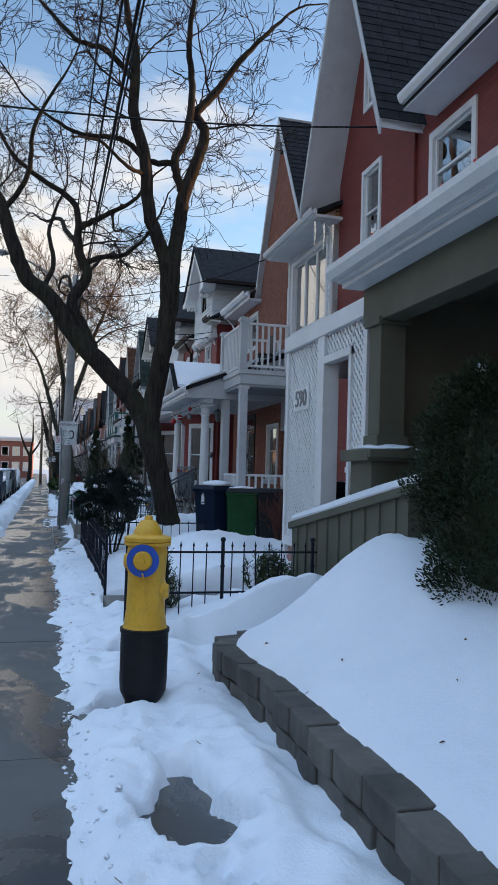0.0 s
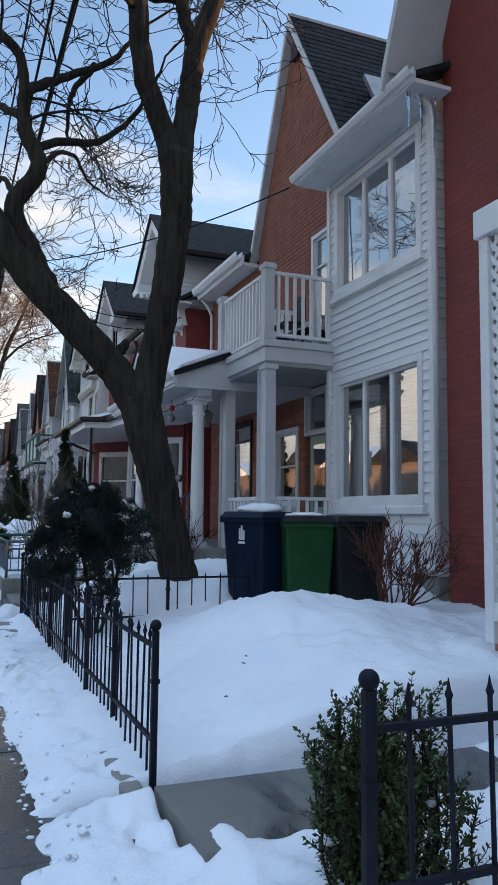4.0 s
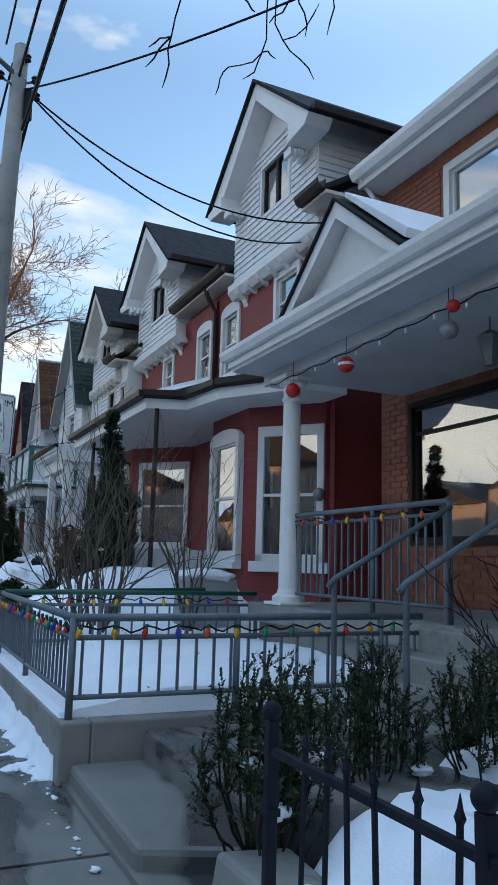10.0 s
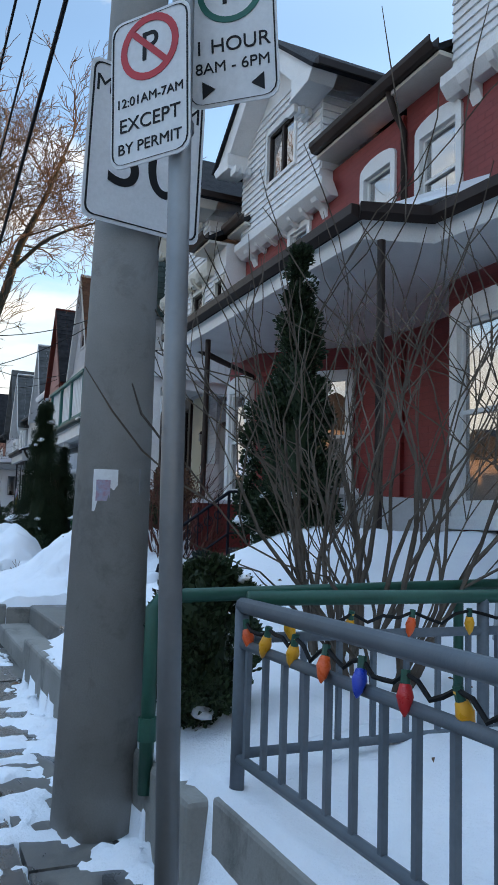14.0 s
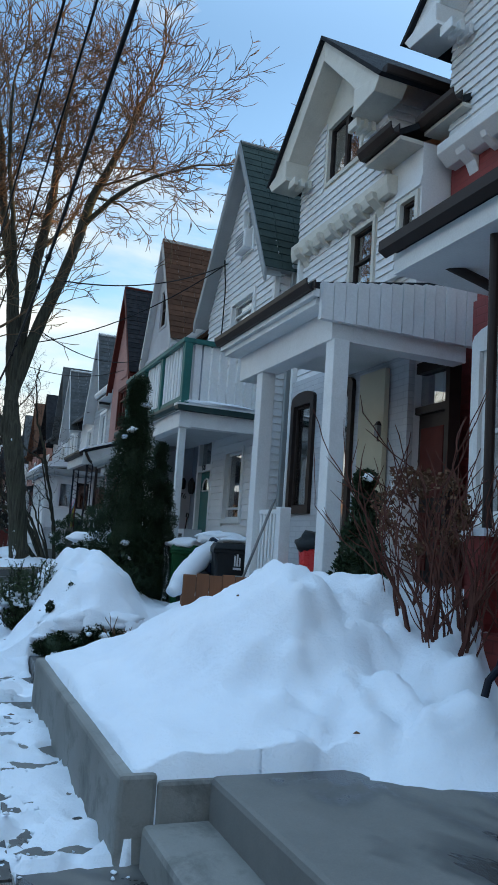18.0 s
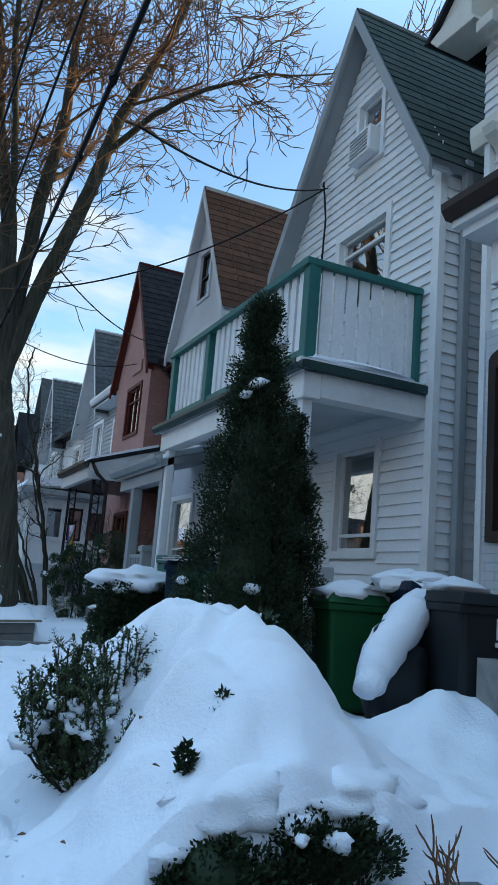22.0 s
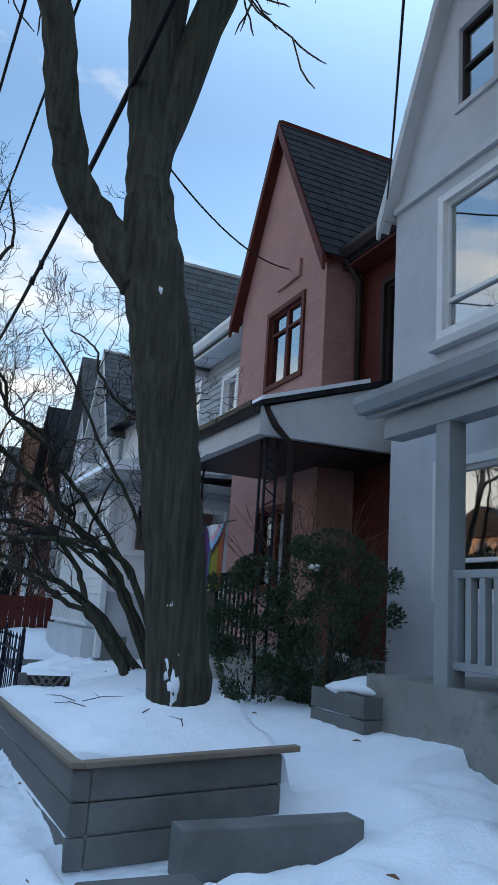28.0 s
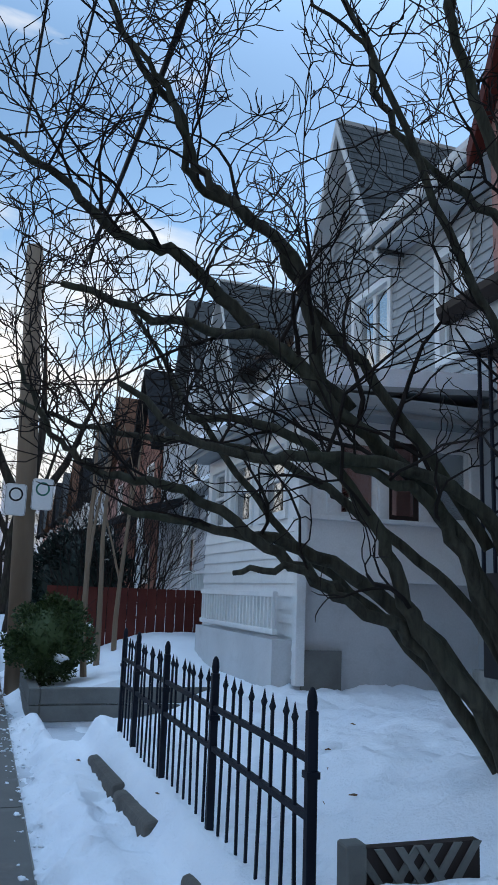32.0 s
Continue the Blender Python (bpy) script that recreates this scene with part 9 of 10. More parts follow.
iron_fence("black iron picket fence with ball-topped posts", (9.43, 15.85), 0.0, 0.62, (9.43, 10.34, 11.25, 12.2, 13.15, 14.16, 15.0, 15.85), 0.118)
iron_fence("black iron picket fence along a garden path", (0.80, 2.75), 0.12, 0.74, (0.80, 1.75, 2.70), 0.13, (0.1, 0.5), "x", 7.52)
iron_fence("low black iron fence behind a tree", (0.95, 4.3), 0.05, 0.58, (0.95, 1.9, 3.1, 4.3), 0.15, (0.1, 0.47), "x", 13.25)
iron_fence("low black iron fence by a brick porch", (2.9, 4.2), 0.15, 0.75, (2.9, 4.2), 0.15, (0.1, 0.5), "x", 8.6)
iron_fence("short black iron fence with spear tips in a snowy garden", (42.58, 45.78), 0.10, 0.66, (42.58, 43.6, 44.5, 45.3, 45.78), 0.112, (0.24, 0.40), "y", 0.88, False)
ls = thing("lattice_skirt", (1.1, 42.3, 0.2), "weathered lattice skirt beside a fence post", "lattice")
part("post", Geo().box(0.83, 0.89, 42.24, 42.30, -0.1, 0.38), TIMBER, ls, bevel=0.008)
part("board", Geo().box(0.9, 1.24, 42.27, 42.30, 0.14, 0.36), DARKBROWN, ls)
for i in range(8):
    for k in range(2):
        x0, x1 = 0.9 + i * 0.06, 0.9 + i * 0.06 + (0.15 if k else -0.15)
        if 0.85 < min(x0, x1) and max(x0, x1) < 1.26:
            a = 42.255 + 0.006 * k
            part("strip", Geo().prism([(x0 - 0.012, a, 0.16), (x0 + 0.012, a, 0.16), (x1 + 0.012, a, 0.36), (x1 - 0.012, a, 0.36)], [(x0 - 0.012, a + 0.007, 0.16), (x0 + 0.012, a + 0.007, 0.16), (x1 + 0.012, a + 0.007, 0.36), (x1 - 0.012, a + 0.007, 0.36)]), TIMBER, ls)


# ---------------------------------------------------------------- tubular railings with festive bulbs
def tube_rail(f, a, b, top, mid, low, posts, material, bars=0.125, foot=None, top_mat=None):
    a, b = Vector(a), Vector(b)
    up = Vector((0, 0, 1))
    part("top_rail", Geo().tube([a + up * top, b + up * top], 0.024, 10), top_mat or material, f, smooth=True)
    part("rail", Geo().tube([a + up * mid, b + up * mid], 0.016, 8), material, f, smooth=True)
    part("rail", Geo().tube([a + up * low, b + up * low], 0.016, 8), material, f, smooth=True)
    L = (b - a).length
    for s in posts:
        p = a + (b - a) * s
        part("post", Geo().tube([p + up * (foot if foot is not None else low - 0.1), p + up * top], 0.022, 10), material, f, smooth=True)
    n = int(L / bars)
    bm = Geo().box(-0.008, 0.008, -0.008, 0.008, low, mid).mesh("bar")
    bm.materials.append(material)
    for i in range(n):
        p = a + (b - a) * ((i + 0.5) / n)
        ob = new("bar", bm)
        ob.parent = f
        ob.matrix_parent_inverse = Matrix.Translation(-origin(f))
        ob.location = p


BULBS = (RED_PLASTIC, GREEN_PLASTIC, AMBER_PLASTIC, BLUE_PLASTIC, ORANGE_PLASTIC)


def bulb_string(label, pts, spacing, seed, size=1.0):
    """A drooping cable with large tapered bulbs."""
    rng = random.Random(seed)
    t = thing("string_lights", pts[0], label, "string lights", "festive lights")
    path = []
    for a, b in zip(pts, pts[1:]):
        a, b = Vector(a), Vector(b)
        n = max(1, int((b - a).length / spacing))
        for i in range(n):
            for k in range(4):
                q = a.lerp(b, (i + k / 4) / n)
                path.append(q + Vector((0, 0, -0.028 * math.sin(math.pi * k / 4) * rng.uniform(0.3, 1.6))))
    part("cable", Geo().tube(path, 0.006, 5), CABLE, t)
    for i, q in enumerate(path[::4]):
        tilt = Vector((rng.uniform(-0.35, 0.35), rng.uniform(-0.35, 0.35), -1)).normalized()
        g = Geo().tube([q, q + tilt * 0.02 * size, q + tilt * 0.022 * size, q + tilt * 0.045 * size, q + tilt * 0.07 * size, q + tilt * 0.085 * size], [0.009 * size, 0.009 * size, 0.013 * size, 0.019 * size, 0.012 * size, 0.002], 8)
        b = part("bulb", g, BULBS[rng.randrange(5)], t, smooth=True)
        part("socket", Geo().tube([q + Vector((0, 0, 0.008)), q + tilt * 0.021 * size], 0.0105 * size, 8), RAILGREEN, b)
    return t


f = thing("metal_railing", (0.75, 20, 0.1), "grey tubular railing round a raised bed", "railing")
tube_rail(f, (0.76, 18.44, 0), (0.76, 21.5, 0), 0.70, 0.585, 0.25, (0.0, 0.5, 1.0), RAILGREY, 0.115, 0.1)
tube_rail(f, (0.76, 18.44, 0), (3.25, 18.44, 0), 0.70, 0.585, 0.25, (0.42, 0.86), RAILGREY, 0.115, 0.1)
f = thing("metal_railing", (2.0, 21.5, 0.1), "dark green tubular railing across a garden", "railing")
tube_rail(f, (0.78, 21.5, 0), (3.4, 21.5, 0), 0.72, 0.60, 0.26, (0.35, 0.7, 1.0), RAILGREY, 0.13, 0.1, RAILGREEN)
f = thing("metal_railing", (0.63, 22.0, 0), "green pipe handrail beside a pole", "railing")
part("handrail", Geo().tube([(0.63, 22.0, 0.0), (0.63, 22.0, 0.64), (0.66, 22.0, 0.68), (3.0, 22.0, 0.74)], 0.026, 10), RAILGREEN, f, smooth=True)
part("coupling", Geo().tube([(0.63, 22.0, 0.18), (0.63, 22.0, 0.26)], 0.034, 10), RAILGREEN, f)
part("post", Geo().tube([(2.0, 22.0, 0.05), (2.0, 22.0, 0.71)], 0.022, 10), RAILGREEN, f)
f = thing("metal_railing", (3.5, 19.6, 0.65), "grey metal porch railing with thin bars", "railing")
tube_rail(f, (3.5, 18.42, 0), (3.5, 20.86, 0), 1.54, 1.45, 0.76, (0.0, 0.41, 1.0), RAILGREY, 0.11, 0.64)
f = thing("metal_railing", (3.0, 18.2, 0), "grey stair railing sloping down from a porch", "railing")
for y in (17.6, 18.4):
    part("handrail", Geo().tube([(3.5, y, 1.5), (2.5, y, 0.95), (2.45, y, 0.9)], 0.022, 8), RAILGREY, f, smooth=True)
    for x, z in ((3.45, 1.46), (2.5, 0.93)):
        part("post", Geo().tube([(x, y, z - 0.95), (x, y, z)], 0.02, 8), RAILGREY, f)
st = thing("porch_steps", (2.9, 18.0, G), "concrete steps up to a columned porch", "steps", kind="structure")
for i in range(4):
    part("step", Geo().box(2.5 + 0.24 * i, 3.4, 17.5, 18.45, G, -0.04 + 0.165 * (i + 1)), CONCRETE, st, bevel=0.015)
bulb_string("coloured festive bulbs on a dark cable along a railing", [(0.75, 21.45, 0.655), (0.75, 20.0, 0.65), (0.75, 18.46, 0.655)], 0.15, 3)
bulb_string("coloured festive bulbs hung along a railing", [(0.80, 18.42, 0.655), (2.0, 18.42, 0.65), (3.2, 18.42, 0.66)], 0.19, 4)
bulb_string("coloured festive bulbs along a green rail", [(0.9, 21.48, 0.67), (3.3, 21.48, 0.68)], 0.22, 5)
bulb_string("coloured festive bulbs along a porch railing", [(3.48, 18.45, 1.50), (3.48, 20.85, 1.50)], 0.24, 6)
g = Geo()
t = thing("string_lights", (3.3, 19, 2.95), "small clear lights along a porch beam", "string lights", "festive lights")
pts = [(3.32, 16.9 + i * 0.12, 2.96 - 0.03 * abs(math.sin(i * 0.8))) for i in range(36)]
part("cable", Geo().tube(pts, 0.006, 5), CABLE, t)
for p in pts[::3]:
    part("bulb", Geo().blob((p[0], p[1], p[2] - 0.035), (0.012, 0.012, 0.025), 1, 0.0, 4), SIGN_WHITE, t)
for x, y, z, m, r in ((3.3, 20.55, 2.78, RED_PLASTIC, 0.075), (3.3, 19.55, 2.82, RED_PLASTIC, 0.075), (3.3, 18.15, 2.76, GALV, 0.07), (3.3, 18.1, 2.93, RED_PLASTIC, 0.05)):
    o = thing("hanging_bauble", (x, y, z), "shiny round festive bauble under a porch roof", "bauble", "porch baubles")
    part("ball", Geo().blob((x, y, z), (r, r, r), 0, 0.0, 10), m, o, smooth=True)
    part("hanger", Geo().tube([(x, y, z + r - 0.005), (x, y, 3.08)], 0.003, 5), CABLE, o)
    if y == 19.55:
        part("stripe", Geo().lathe([(r * 1.005, z - 0.012), (r * 1.01, z), (r * 1.005, z + 0.012)], x, y, 20), SIGN_WHITE, o)

# wrought-iron stoop railing
f = thing("wrought_iron_railing", (2.6, 26.85, 0.3), "black wrought-iron stair railing with scrolls", "railing")
part("handrail", Geo().tube([(2.18, 26.86, 0.45), (2.20, 26.86, 0.52), (2.26, 26.86, 0.58), (2.34, 26.86, 0.86), (2.94, 26.84, 1.30), (3.3, 26.84, 1.32)], 0.018, 8), IRON, f)
part("bottom_bar", Geo().tube([(2.3, 26.86, 0.42), (2.94, 26.84, 0.86), (3.3, 26.84, 0.88)], 0.012, 6), IRON, f)
for x, z0, z1 in ((2.3, 0.1, 0.9), (2.94, 0.5, 1.31), (3.3, 0.6, 1.33)):
    part("post", Geo().tube([(x, 26.85, z0), (x, 26.85, z1)], 0.016, 6), IRON, f)
for i in range(5):
    x = 2.38 + i * 0.11
    z = 0.5 + (x - 2.3) * 0.68
    part("bar", Geo().tube([(x, 26.85, z), (x, 26.85, z + 0.42)], 0.008, 5), IRON, f)
    part("scroll", Geo().tube([(x + 0.03 * (1 + a / 9) * math.cos(a), 26.85, z + 0.2 + 0.03 * (1 + a / 9) * math.sin(a)) for a in [k * 0.6 for k in range(14)]], 0.006, 4), IRON, f)


# ---------------------------------------------------------------- wheeled bins
def wheeled_bin(label, at, turn, material, lid_mat, w=0.58, d=0.68, h=1.05, snow=0.0, mark=True):
    b = thing("wheeled_bin", (0, 0, 0), label, "waste bin", "wheeled bins")
    t = 0.82
    part("body", Geo().prism([(-w / 2 * t, -d / 2 * t, 0.06), (w / 2 * t, -d / 2 * t, 0.06), (w / 2 * t, d / 2 * t, 0.06), (-w / 2 * t, d / 2 * t, 0.06)], [(-w / 2, -d / 2, h - 0.08), (w / 2, -d / 2, h - 0.08), (w / 2, d / 2, h - 0.08), (-w / 2, d / 2, h - 0.08)]), material, b, bevel=0.035)
    part("rim", Geo().box(-w / 2 - 0.02, w / 2 + 0.02, -d / 2 - 0.02, d / 2 + 0.02, h - 0.12, h - 0.07), material, b, bevel=0.01)
    part("lid", Geo().prism([(-w / 2 - 0.025, -d / 2 - 0.035, h - 0.07), (w / 2 + 0.025, -d / 2 - 0.035, h - 0.07), (w / 2 + 0.025, d / 2 + 0.05, h - 0.07), (-w / 2 - 0.025, d / 2 + 0.05, h - 0.07)], [(-w / 2 + 0.02, -d / 2 + 0.02, h), (w / 2 - 0.02, -d / 2 + 0.02, h), (w / 2 - 0.02, d / 2, h), (-w / 2 + 0.02, d / 2, h)]), lid_mat, b, bevel=0.012)
    part("handle", Geo().tube([(-w / 2 + 0.05, d / 2 + 0.03, h - 0.06), (-w / 2 + 0.05, d / 2 + 0.09, h - 0.03), (w / 2 - 0.05, d / 2 + 0.09, h - 0.03), (w / 2 - 0.05, d / 2 + 0.03, h - 0.06)], 0.016, 8), material, b)
    for s in (-1, 1):
        x = s * (w / 2 - 0.06)
        wh = part("wheel", Geo().tube([(x - 0.025, d / 2 - 0.06, 0.1), (x + 0.025, d / 2 - 0.06, 0.1)], 0.1, 16), BIN_BLACK, b)
        part("hub", Geo().tube([(x - 0.028, d / 2 - 0.06, 0.1), (x + 0.028, d / 2 - 0.06, 0.1)], 0.04, 10), GALV, wh)
    for i in range(3):
        part("rib", Geo().prism([(-w * 0.25 + i * w * 0.25 - 0.01, -d / 2 * t - 0.006, 0.12), (-w * 0.25 + i * w * 0.25 + 0.01, -d / 2 * t - 0.006, 0.12), (-w * 0.25 + i * w * 0.25 + 0.01, -d / 2 * t + 0.01, 0.12), (-w * 0.25 + i * w * 0.25 - 0.01, -d / 2 * t + 0.01, 0.12)],
                                [(-w * 0.25 + i * w * 0.25 - 0.01, -d / 2 * 0.93 - 0.006, h * 0.6), (-w * 0.25 + i * w * 0.25 + 0.01, -d / 2 * 0.93 - 0.006, h * 0.6), (-w * 0.25 + i * w * 0.25 + 0.01, -d / 2 * 0.93 + 0.01, h * 0.6), (-w * 0.25 + i * w * 0.25 - 0.01, -d / 2 * 0.93 + 0.01, h * 0.6)]), material, b)
    if mark:
        m = Geo()
        for k, hh in ((-0.028, 0.12), (0.0, 0.15), (0.028, 0.1)):
            m.box(k - 0.009, k + 0.009, -d / 2 * 0.985 - 0.012, -d / 2 * 0.985 + 0.0, h * 0.72, h * 0.72 + hh)
        m.box(-0.045, 0.045, -d / 2 * 0.985 - 0.012, -d / 2 * 0.985 + 0.0, h * 0.72 - 0.04, h * 0.72 - 0.015)
        part("emblem", m, SIGN_WHITE, b, "white emblem bars")
    if snow:
        part("snow_cap", Geo().blob((0, 0, h + snow * 0.3), (w / 2 * 0.9, d / 2 * 0.9, snow), 3, 0.12, 8), SNOW, b, "settled snow", smooth=True)
    b.matrix_basis = pose(*at, 0, 0, turn)
    return b


wheeled_bin("large dark blue recycling bin capped with snow", (2.97, 13.42, 0.14), -66, BIN_BLUE, BIN_BLUE, 0.6, 0.58, 1.06, 0.07)
wheeled_bin("dark green organics bin with a snowy lid", (3.38, 13.25, 0.14), -8, BIN_GREEN, BIN_BLACK, 0.55, 0.6, 1.02, 0.03, False)
wheeled_bin("black garbage bin with a closed lid", (3.92, 13.15, 0.14), -8, BIN_BLACK, BIN_BLACK, 0.56, 0.66, 1.03, 0.0, False)
wheeled_bin("green organics bin tilted in the snow", (2.5, 35.4, 0.2), -24, BIN_GREEN, BIN_GREEN, 0.50, 0.56, 0.88)
wheeled_bin("mid-blue recycling bin with papers on its lid", (2.84, 36.25, 0.18), -22, BIN_NAVY, BIN_BLUE, 0.52, 0.62, 1.0)
wheeled_bin("mid-blue recycling bin beside a hedge", (2.9, 37.0, 0.18), -20, BIN_NAVY, BIN_BLUE, 0.52, 0.62, 1.02)
wheeled_bin("small green organics bin behind a snow heap", (2.85, 33.6, 0.12), -12, BIN_GREEN, BIN_GREEN, 0.42, 0.46, 0.86, 0.05, False)
wheeled_bin("black garbage bin under thick snow", (3.12, 32.55, 0.12), -14, BIN_BLACK, BIN_BLACK, 0.52, 0.6, 0.92, 0.0)
wheeled_bin("dark blue bin behind other bins", (3.3, 33.35, 0.12), -10, BIN_BLUE, BIN_BLUE, 0.5, 0.6, 0.98, 0.06, False)
wheeled = thing("snowy_bag", (2.7, 32.8, 0.3), "full black bag leaning on a bin under thick snow", "garbage bag")
part("bag", Geo().blob((2.72, 32.86, 0.5), (0.24, 0.2, 0.3), 21, 0.18, 9), BIN_BLACK, wheeled, smooth=True)
sn = curve_pts([(2.42, 32.7, 0.42), (2.6, 32.78, 0.62), (2.82, 32.84, 0.86), (2.98, 32.9, 1.0)], [0.07, 0.13, 0.13, 0.07], 6, 0.012, random.Random(5))
part("snow", Geo().tube(sn[0], sn[1], 12), SNOW, wheeled, "thick snow", smooth=True)
sb = thing("bin_snow", (3.0, 33.3, 1.0), "snow lying in lumps on bin lids", "snow")
for i, (x, y, z, r) in enumerate(((2.85, 33.55, 0.98, 0.17), (3.2, 33.35, 1.08, 0.2), (3.3, 33.0, 1.06, 0.16))):
    part("heap", Geo().blob((x, y, z), (r * 1.5, r * 1.4, r * 0.45), 40 + i, 0.3, 9), SNOW, sb, smooth=True)
pap = thing("newspaper_stack", (2.82, 36.5, 1.2), "loose stack of flattened cardboard on bin lids", "cardboard")
for i in range(5):
    o = part("sheet", Geo().box(2.56 + 0.02 * i, 3.14 - 0.015 * i, 36.0 + 0.03 * i, 37.15 - 0.02 * i, 1.185 + 0.012 * i, 1.194 + 0.012 * i), (PALEGREY, DARKBROWN, WHITE, BLACK, PALEGREY)[i], pap)
part("snow", Geo().blob((2.97, 36.35, 1.255), (0.2, 0.4, 0.035), 4, 0.2, 7), SNOW, pap, smooth=True)
bx = thing("cardboard_box", (3.3, 35.0, 0.9), "white printed cardboard box on a bin", "box")
part("box", Geo().box(3.15, 3.42, 34.75, 35.1, 0.98, 1.2), PALEGREY, bx, bevel=0.006)
part("print", Geo().box(3.144, 3.15, 34.85, 35.0, 1.08, 1.13), INK, bx)
wheeled_bin("dark blue bin behind a lattice porch door", (3.75, 9.4, 0.3), 0, BIN_BLUE, BIN_BLUE, 0.55, 0.6, 1.05, 0.0, False)

# ---------------------------------------------------------------- poles, signs, lamp, wires
p = thing("utility_pole", (0.55, 22.38, G), "tall grey concrete utility pole with cable brackets", "utility pole")
part("shaft", Geo().tube([(0.53, 22.3, G - 0.1), (0.56, 22.36, 2.5), (0.59, 22.44, 4.8), (0.64, 22.52, 7.0)], [0.165, 0.13, 0.108, 0.085], 24), POLE_GREY, p, smooth=True)
for z in (4.3, 5.6, 6.55):
    part("band", Geo().tube([(0.53 + z * 0.0155, 22.33 + z * 0.027, z), (0.53 + z * 0.0155, 22.33 + z * 0.027, z + 0.05)], 0.12 - 0.004 * z, 20), GALV, p)
paper = [(0.546 + 0.156 * math.cos(a), 22.33 + 0.146 * math.sin(a)) for a in [radians(228 + 5 * k) for k in range(8)]]
note = part("paper_notice", Geo().prism_z(paper + [(0.546 + 0.1575 * math.cos(radians(228 + 5 * k)), 22.33 + 0.1475 * math.sin(radians(228 + 5 * k))) for k in range(7, -1, -1)], 0.98, 1.14), SIGN_WHITE, p, "torn paper notice")
part("print", Geo().prism_z([(0.546 + 0.158 * math.cos(radians(233 + 5 * k)), 22.33 + 0.148 * math.sin(radians(233 + 5 * k))) for k in range(5)] + [(0.546 + 0.159 * math.cos(radians(253 - 5 * k)), 22.33 + 0.149 * math.sin(radians(253 - 5 * k))) for k in range(5)], 1.02, 1.1), surface("faded_print", (0.4, 0.2, 0.25), (0.3, 0.35, 0.45), 40, 80, 0.7, 0.0), note)
part("lamp_arm", Geo().tube([(0.62, 22.5, 6.6), (0.1, 22.3, 6.8), (-0.6, 22.1, 7.15), (-1.2, 22.0, 7.32)], 0.03, 8), GALV, p, smooth=True)
lamp = part("lamp_head", Geo().blob((-1.42, 21.98, 7.33), (0.3, 0.12, 0.075), 2, 0.02, 10), GALV, p, smooth=True)
part("lens", Geo().blob((-1.45, 21.98, 7.29), (0.2, 0.09, 0.06), 2, 0.0, 8), GLASS, lamp, smooth=True)
for i, (x, z) in enumerate(((0.72, 6.5), (0.5, 6.45), (0.75, 6.3), (0.62, 6.75))):
    br = part("bracket", Geo().tube([(0.62, 22.5, z), (x + 0.08 * (1 if x > 0.6 else -1), 22.4, z + 0.03)], 0.014, 6), GALV, p)
    part("insulator", Geo().lathe([(0.02, z), (0.045, z + 0.02), (0.03, z + 0.05), (0.045, z + 0.07), (0.02, z + 0.1)], x + 0.08 * (1 if x > 0.6 else -1), 22.4, 10), BLACK, br)
part("splice_box", Geo().tube([(0.75, 22.42, 6.05), (0.74, 22.42, 6.42)], 0.05, 10), BLACK, p)
part("tag", Geo().box(0.55, 0.62, 22.20, 22.21, 1.95 - 0.9, 2.05 - 0.9), GALV, p)


def sign_plate(label, at, turn, w, h, draw, tilt=0.0, rim=True):
    """A sign facing -y in its own frame, then turned about z; draw(parent) adds its print."""
    s = thing("street_sign", (0, 0, 0), label, "sign")
    r = 0.035
    pts = []
    for cx, cz, a0 in ((w / 2 - r, h / 2 - r, 0), (-w / 2 + r, h / 2 - r, 90), (-w / 2 + r, -h / 2 + r, 180), (w / 2 - r, -h / 2 + r, 270)):
        pts += [(cx + r * math.cos(radians(a0 + k * 30)), cz + r * math.sin(radians(a0 + k * 30))) for k in range(4)]
    part("plate", Geo().prism([(x, -0.002, z) for x, z in pts], [(x, 0.002, z) for x, z in pts]), SIGN_WHITE, s)
    if rim:
        k = 0.955
        g = Geo()
        n = len(pts)
        for i in range(n):
            (xa, za), (xb, zb) = pts[i], pts[(i + 1) % n]
            g.prism([(xa * k, -0.0045, za * k), (xb * k, -0.0045, zb * k), (xb * 0.925, -0.0045, zb * (1 - 0.075 * w / h)), (xa * 0.925, -0.0045, za * (1 - 0.075 * w / h))],
                    [(xa * k, -0.0022, za * k), (xb * k, -0.0022, zb * k), (xb * 0.925, -0.0022, zb * (1 - 0.075 * w / h)), (xa * 0.925, -0.0022, za * (1 - 0.075 * w / h))])
        part("border", g.weld(), INK, s)
    draw(s)
    s.matrix_basis = pose(*at, 0, tilt, turn)
    return s


def ring_flat(s, cx, cz, r0, r1, material, y=-0.0045):
    g = Geo()
    n = 28
    for i in range(n):
        a, b = 2 * math.pi * i / n, 2 * math.pi * (i + 1) / n
        q = [(cx + r * math.cos(t), cz + r * math.sin(t)) for r, t in ((r0, a), (r1, a), (r1, b), (r0, b))]
        g.prism([(x, y, z) for x, z in q], [(x, y + 0.002, z) for x, z in q])
    part("symbol_ring", g.weld(), material, s)


def draw_speed(s):
    letters("MAXIMUM", 0.1, (0, -0.003, 0.225), (90, 0, 0), INK, s, 0.0012)
    letters("30", 0.36, (0, -0.003, -0.06), (90, 0, 0), INK, s, 0.0012)


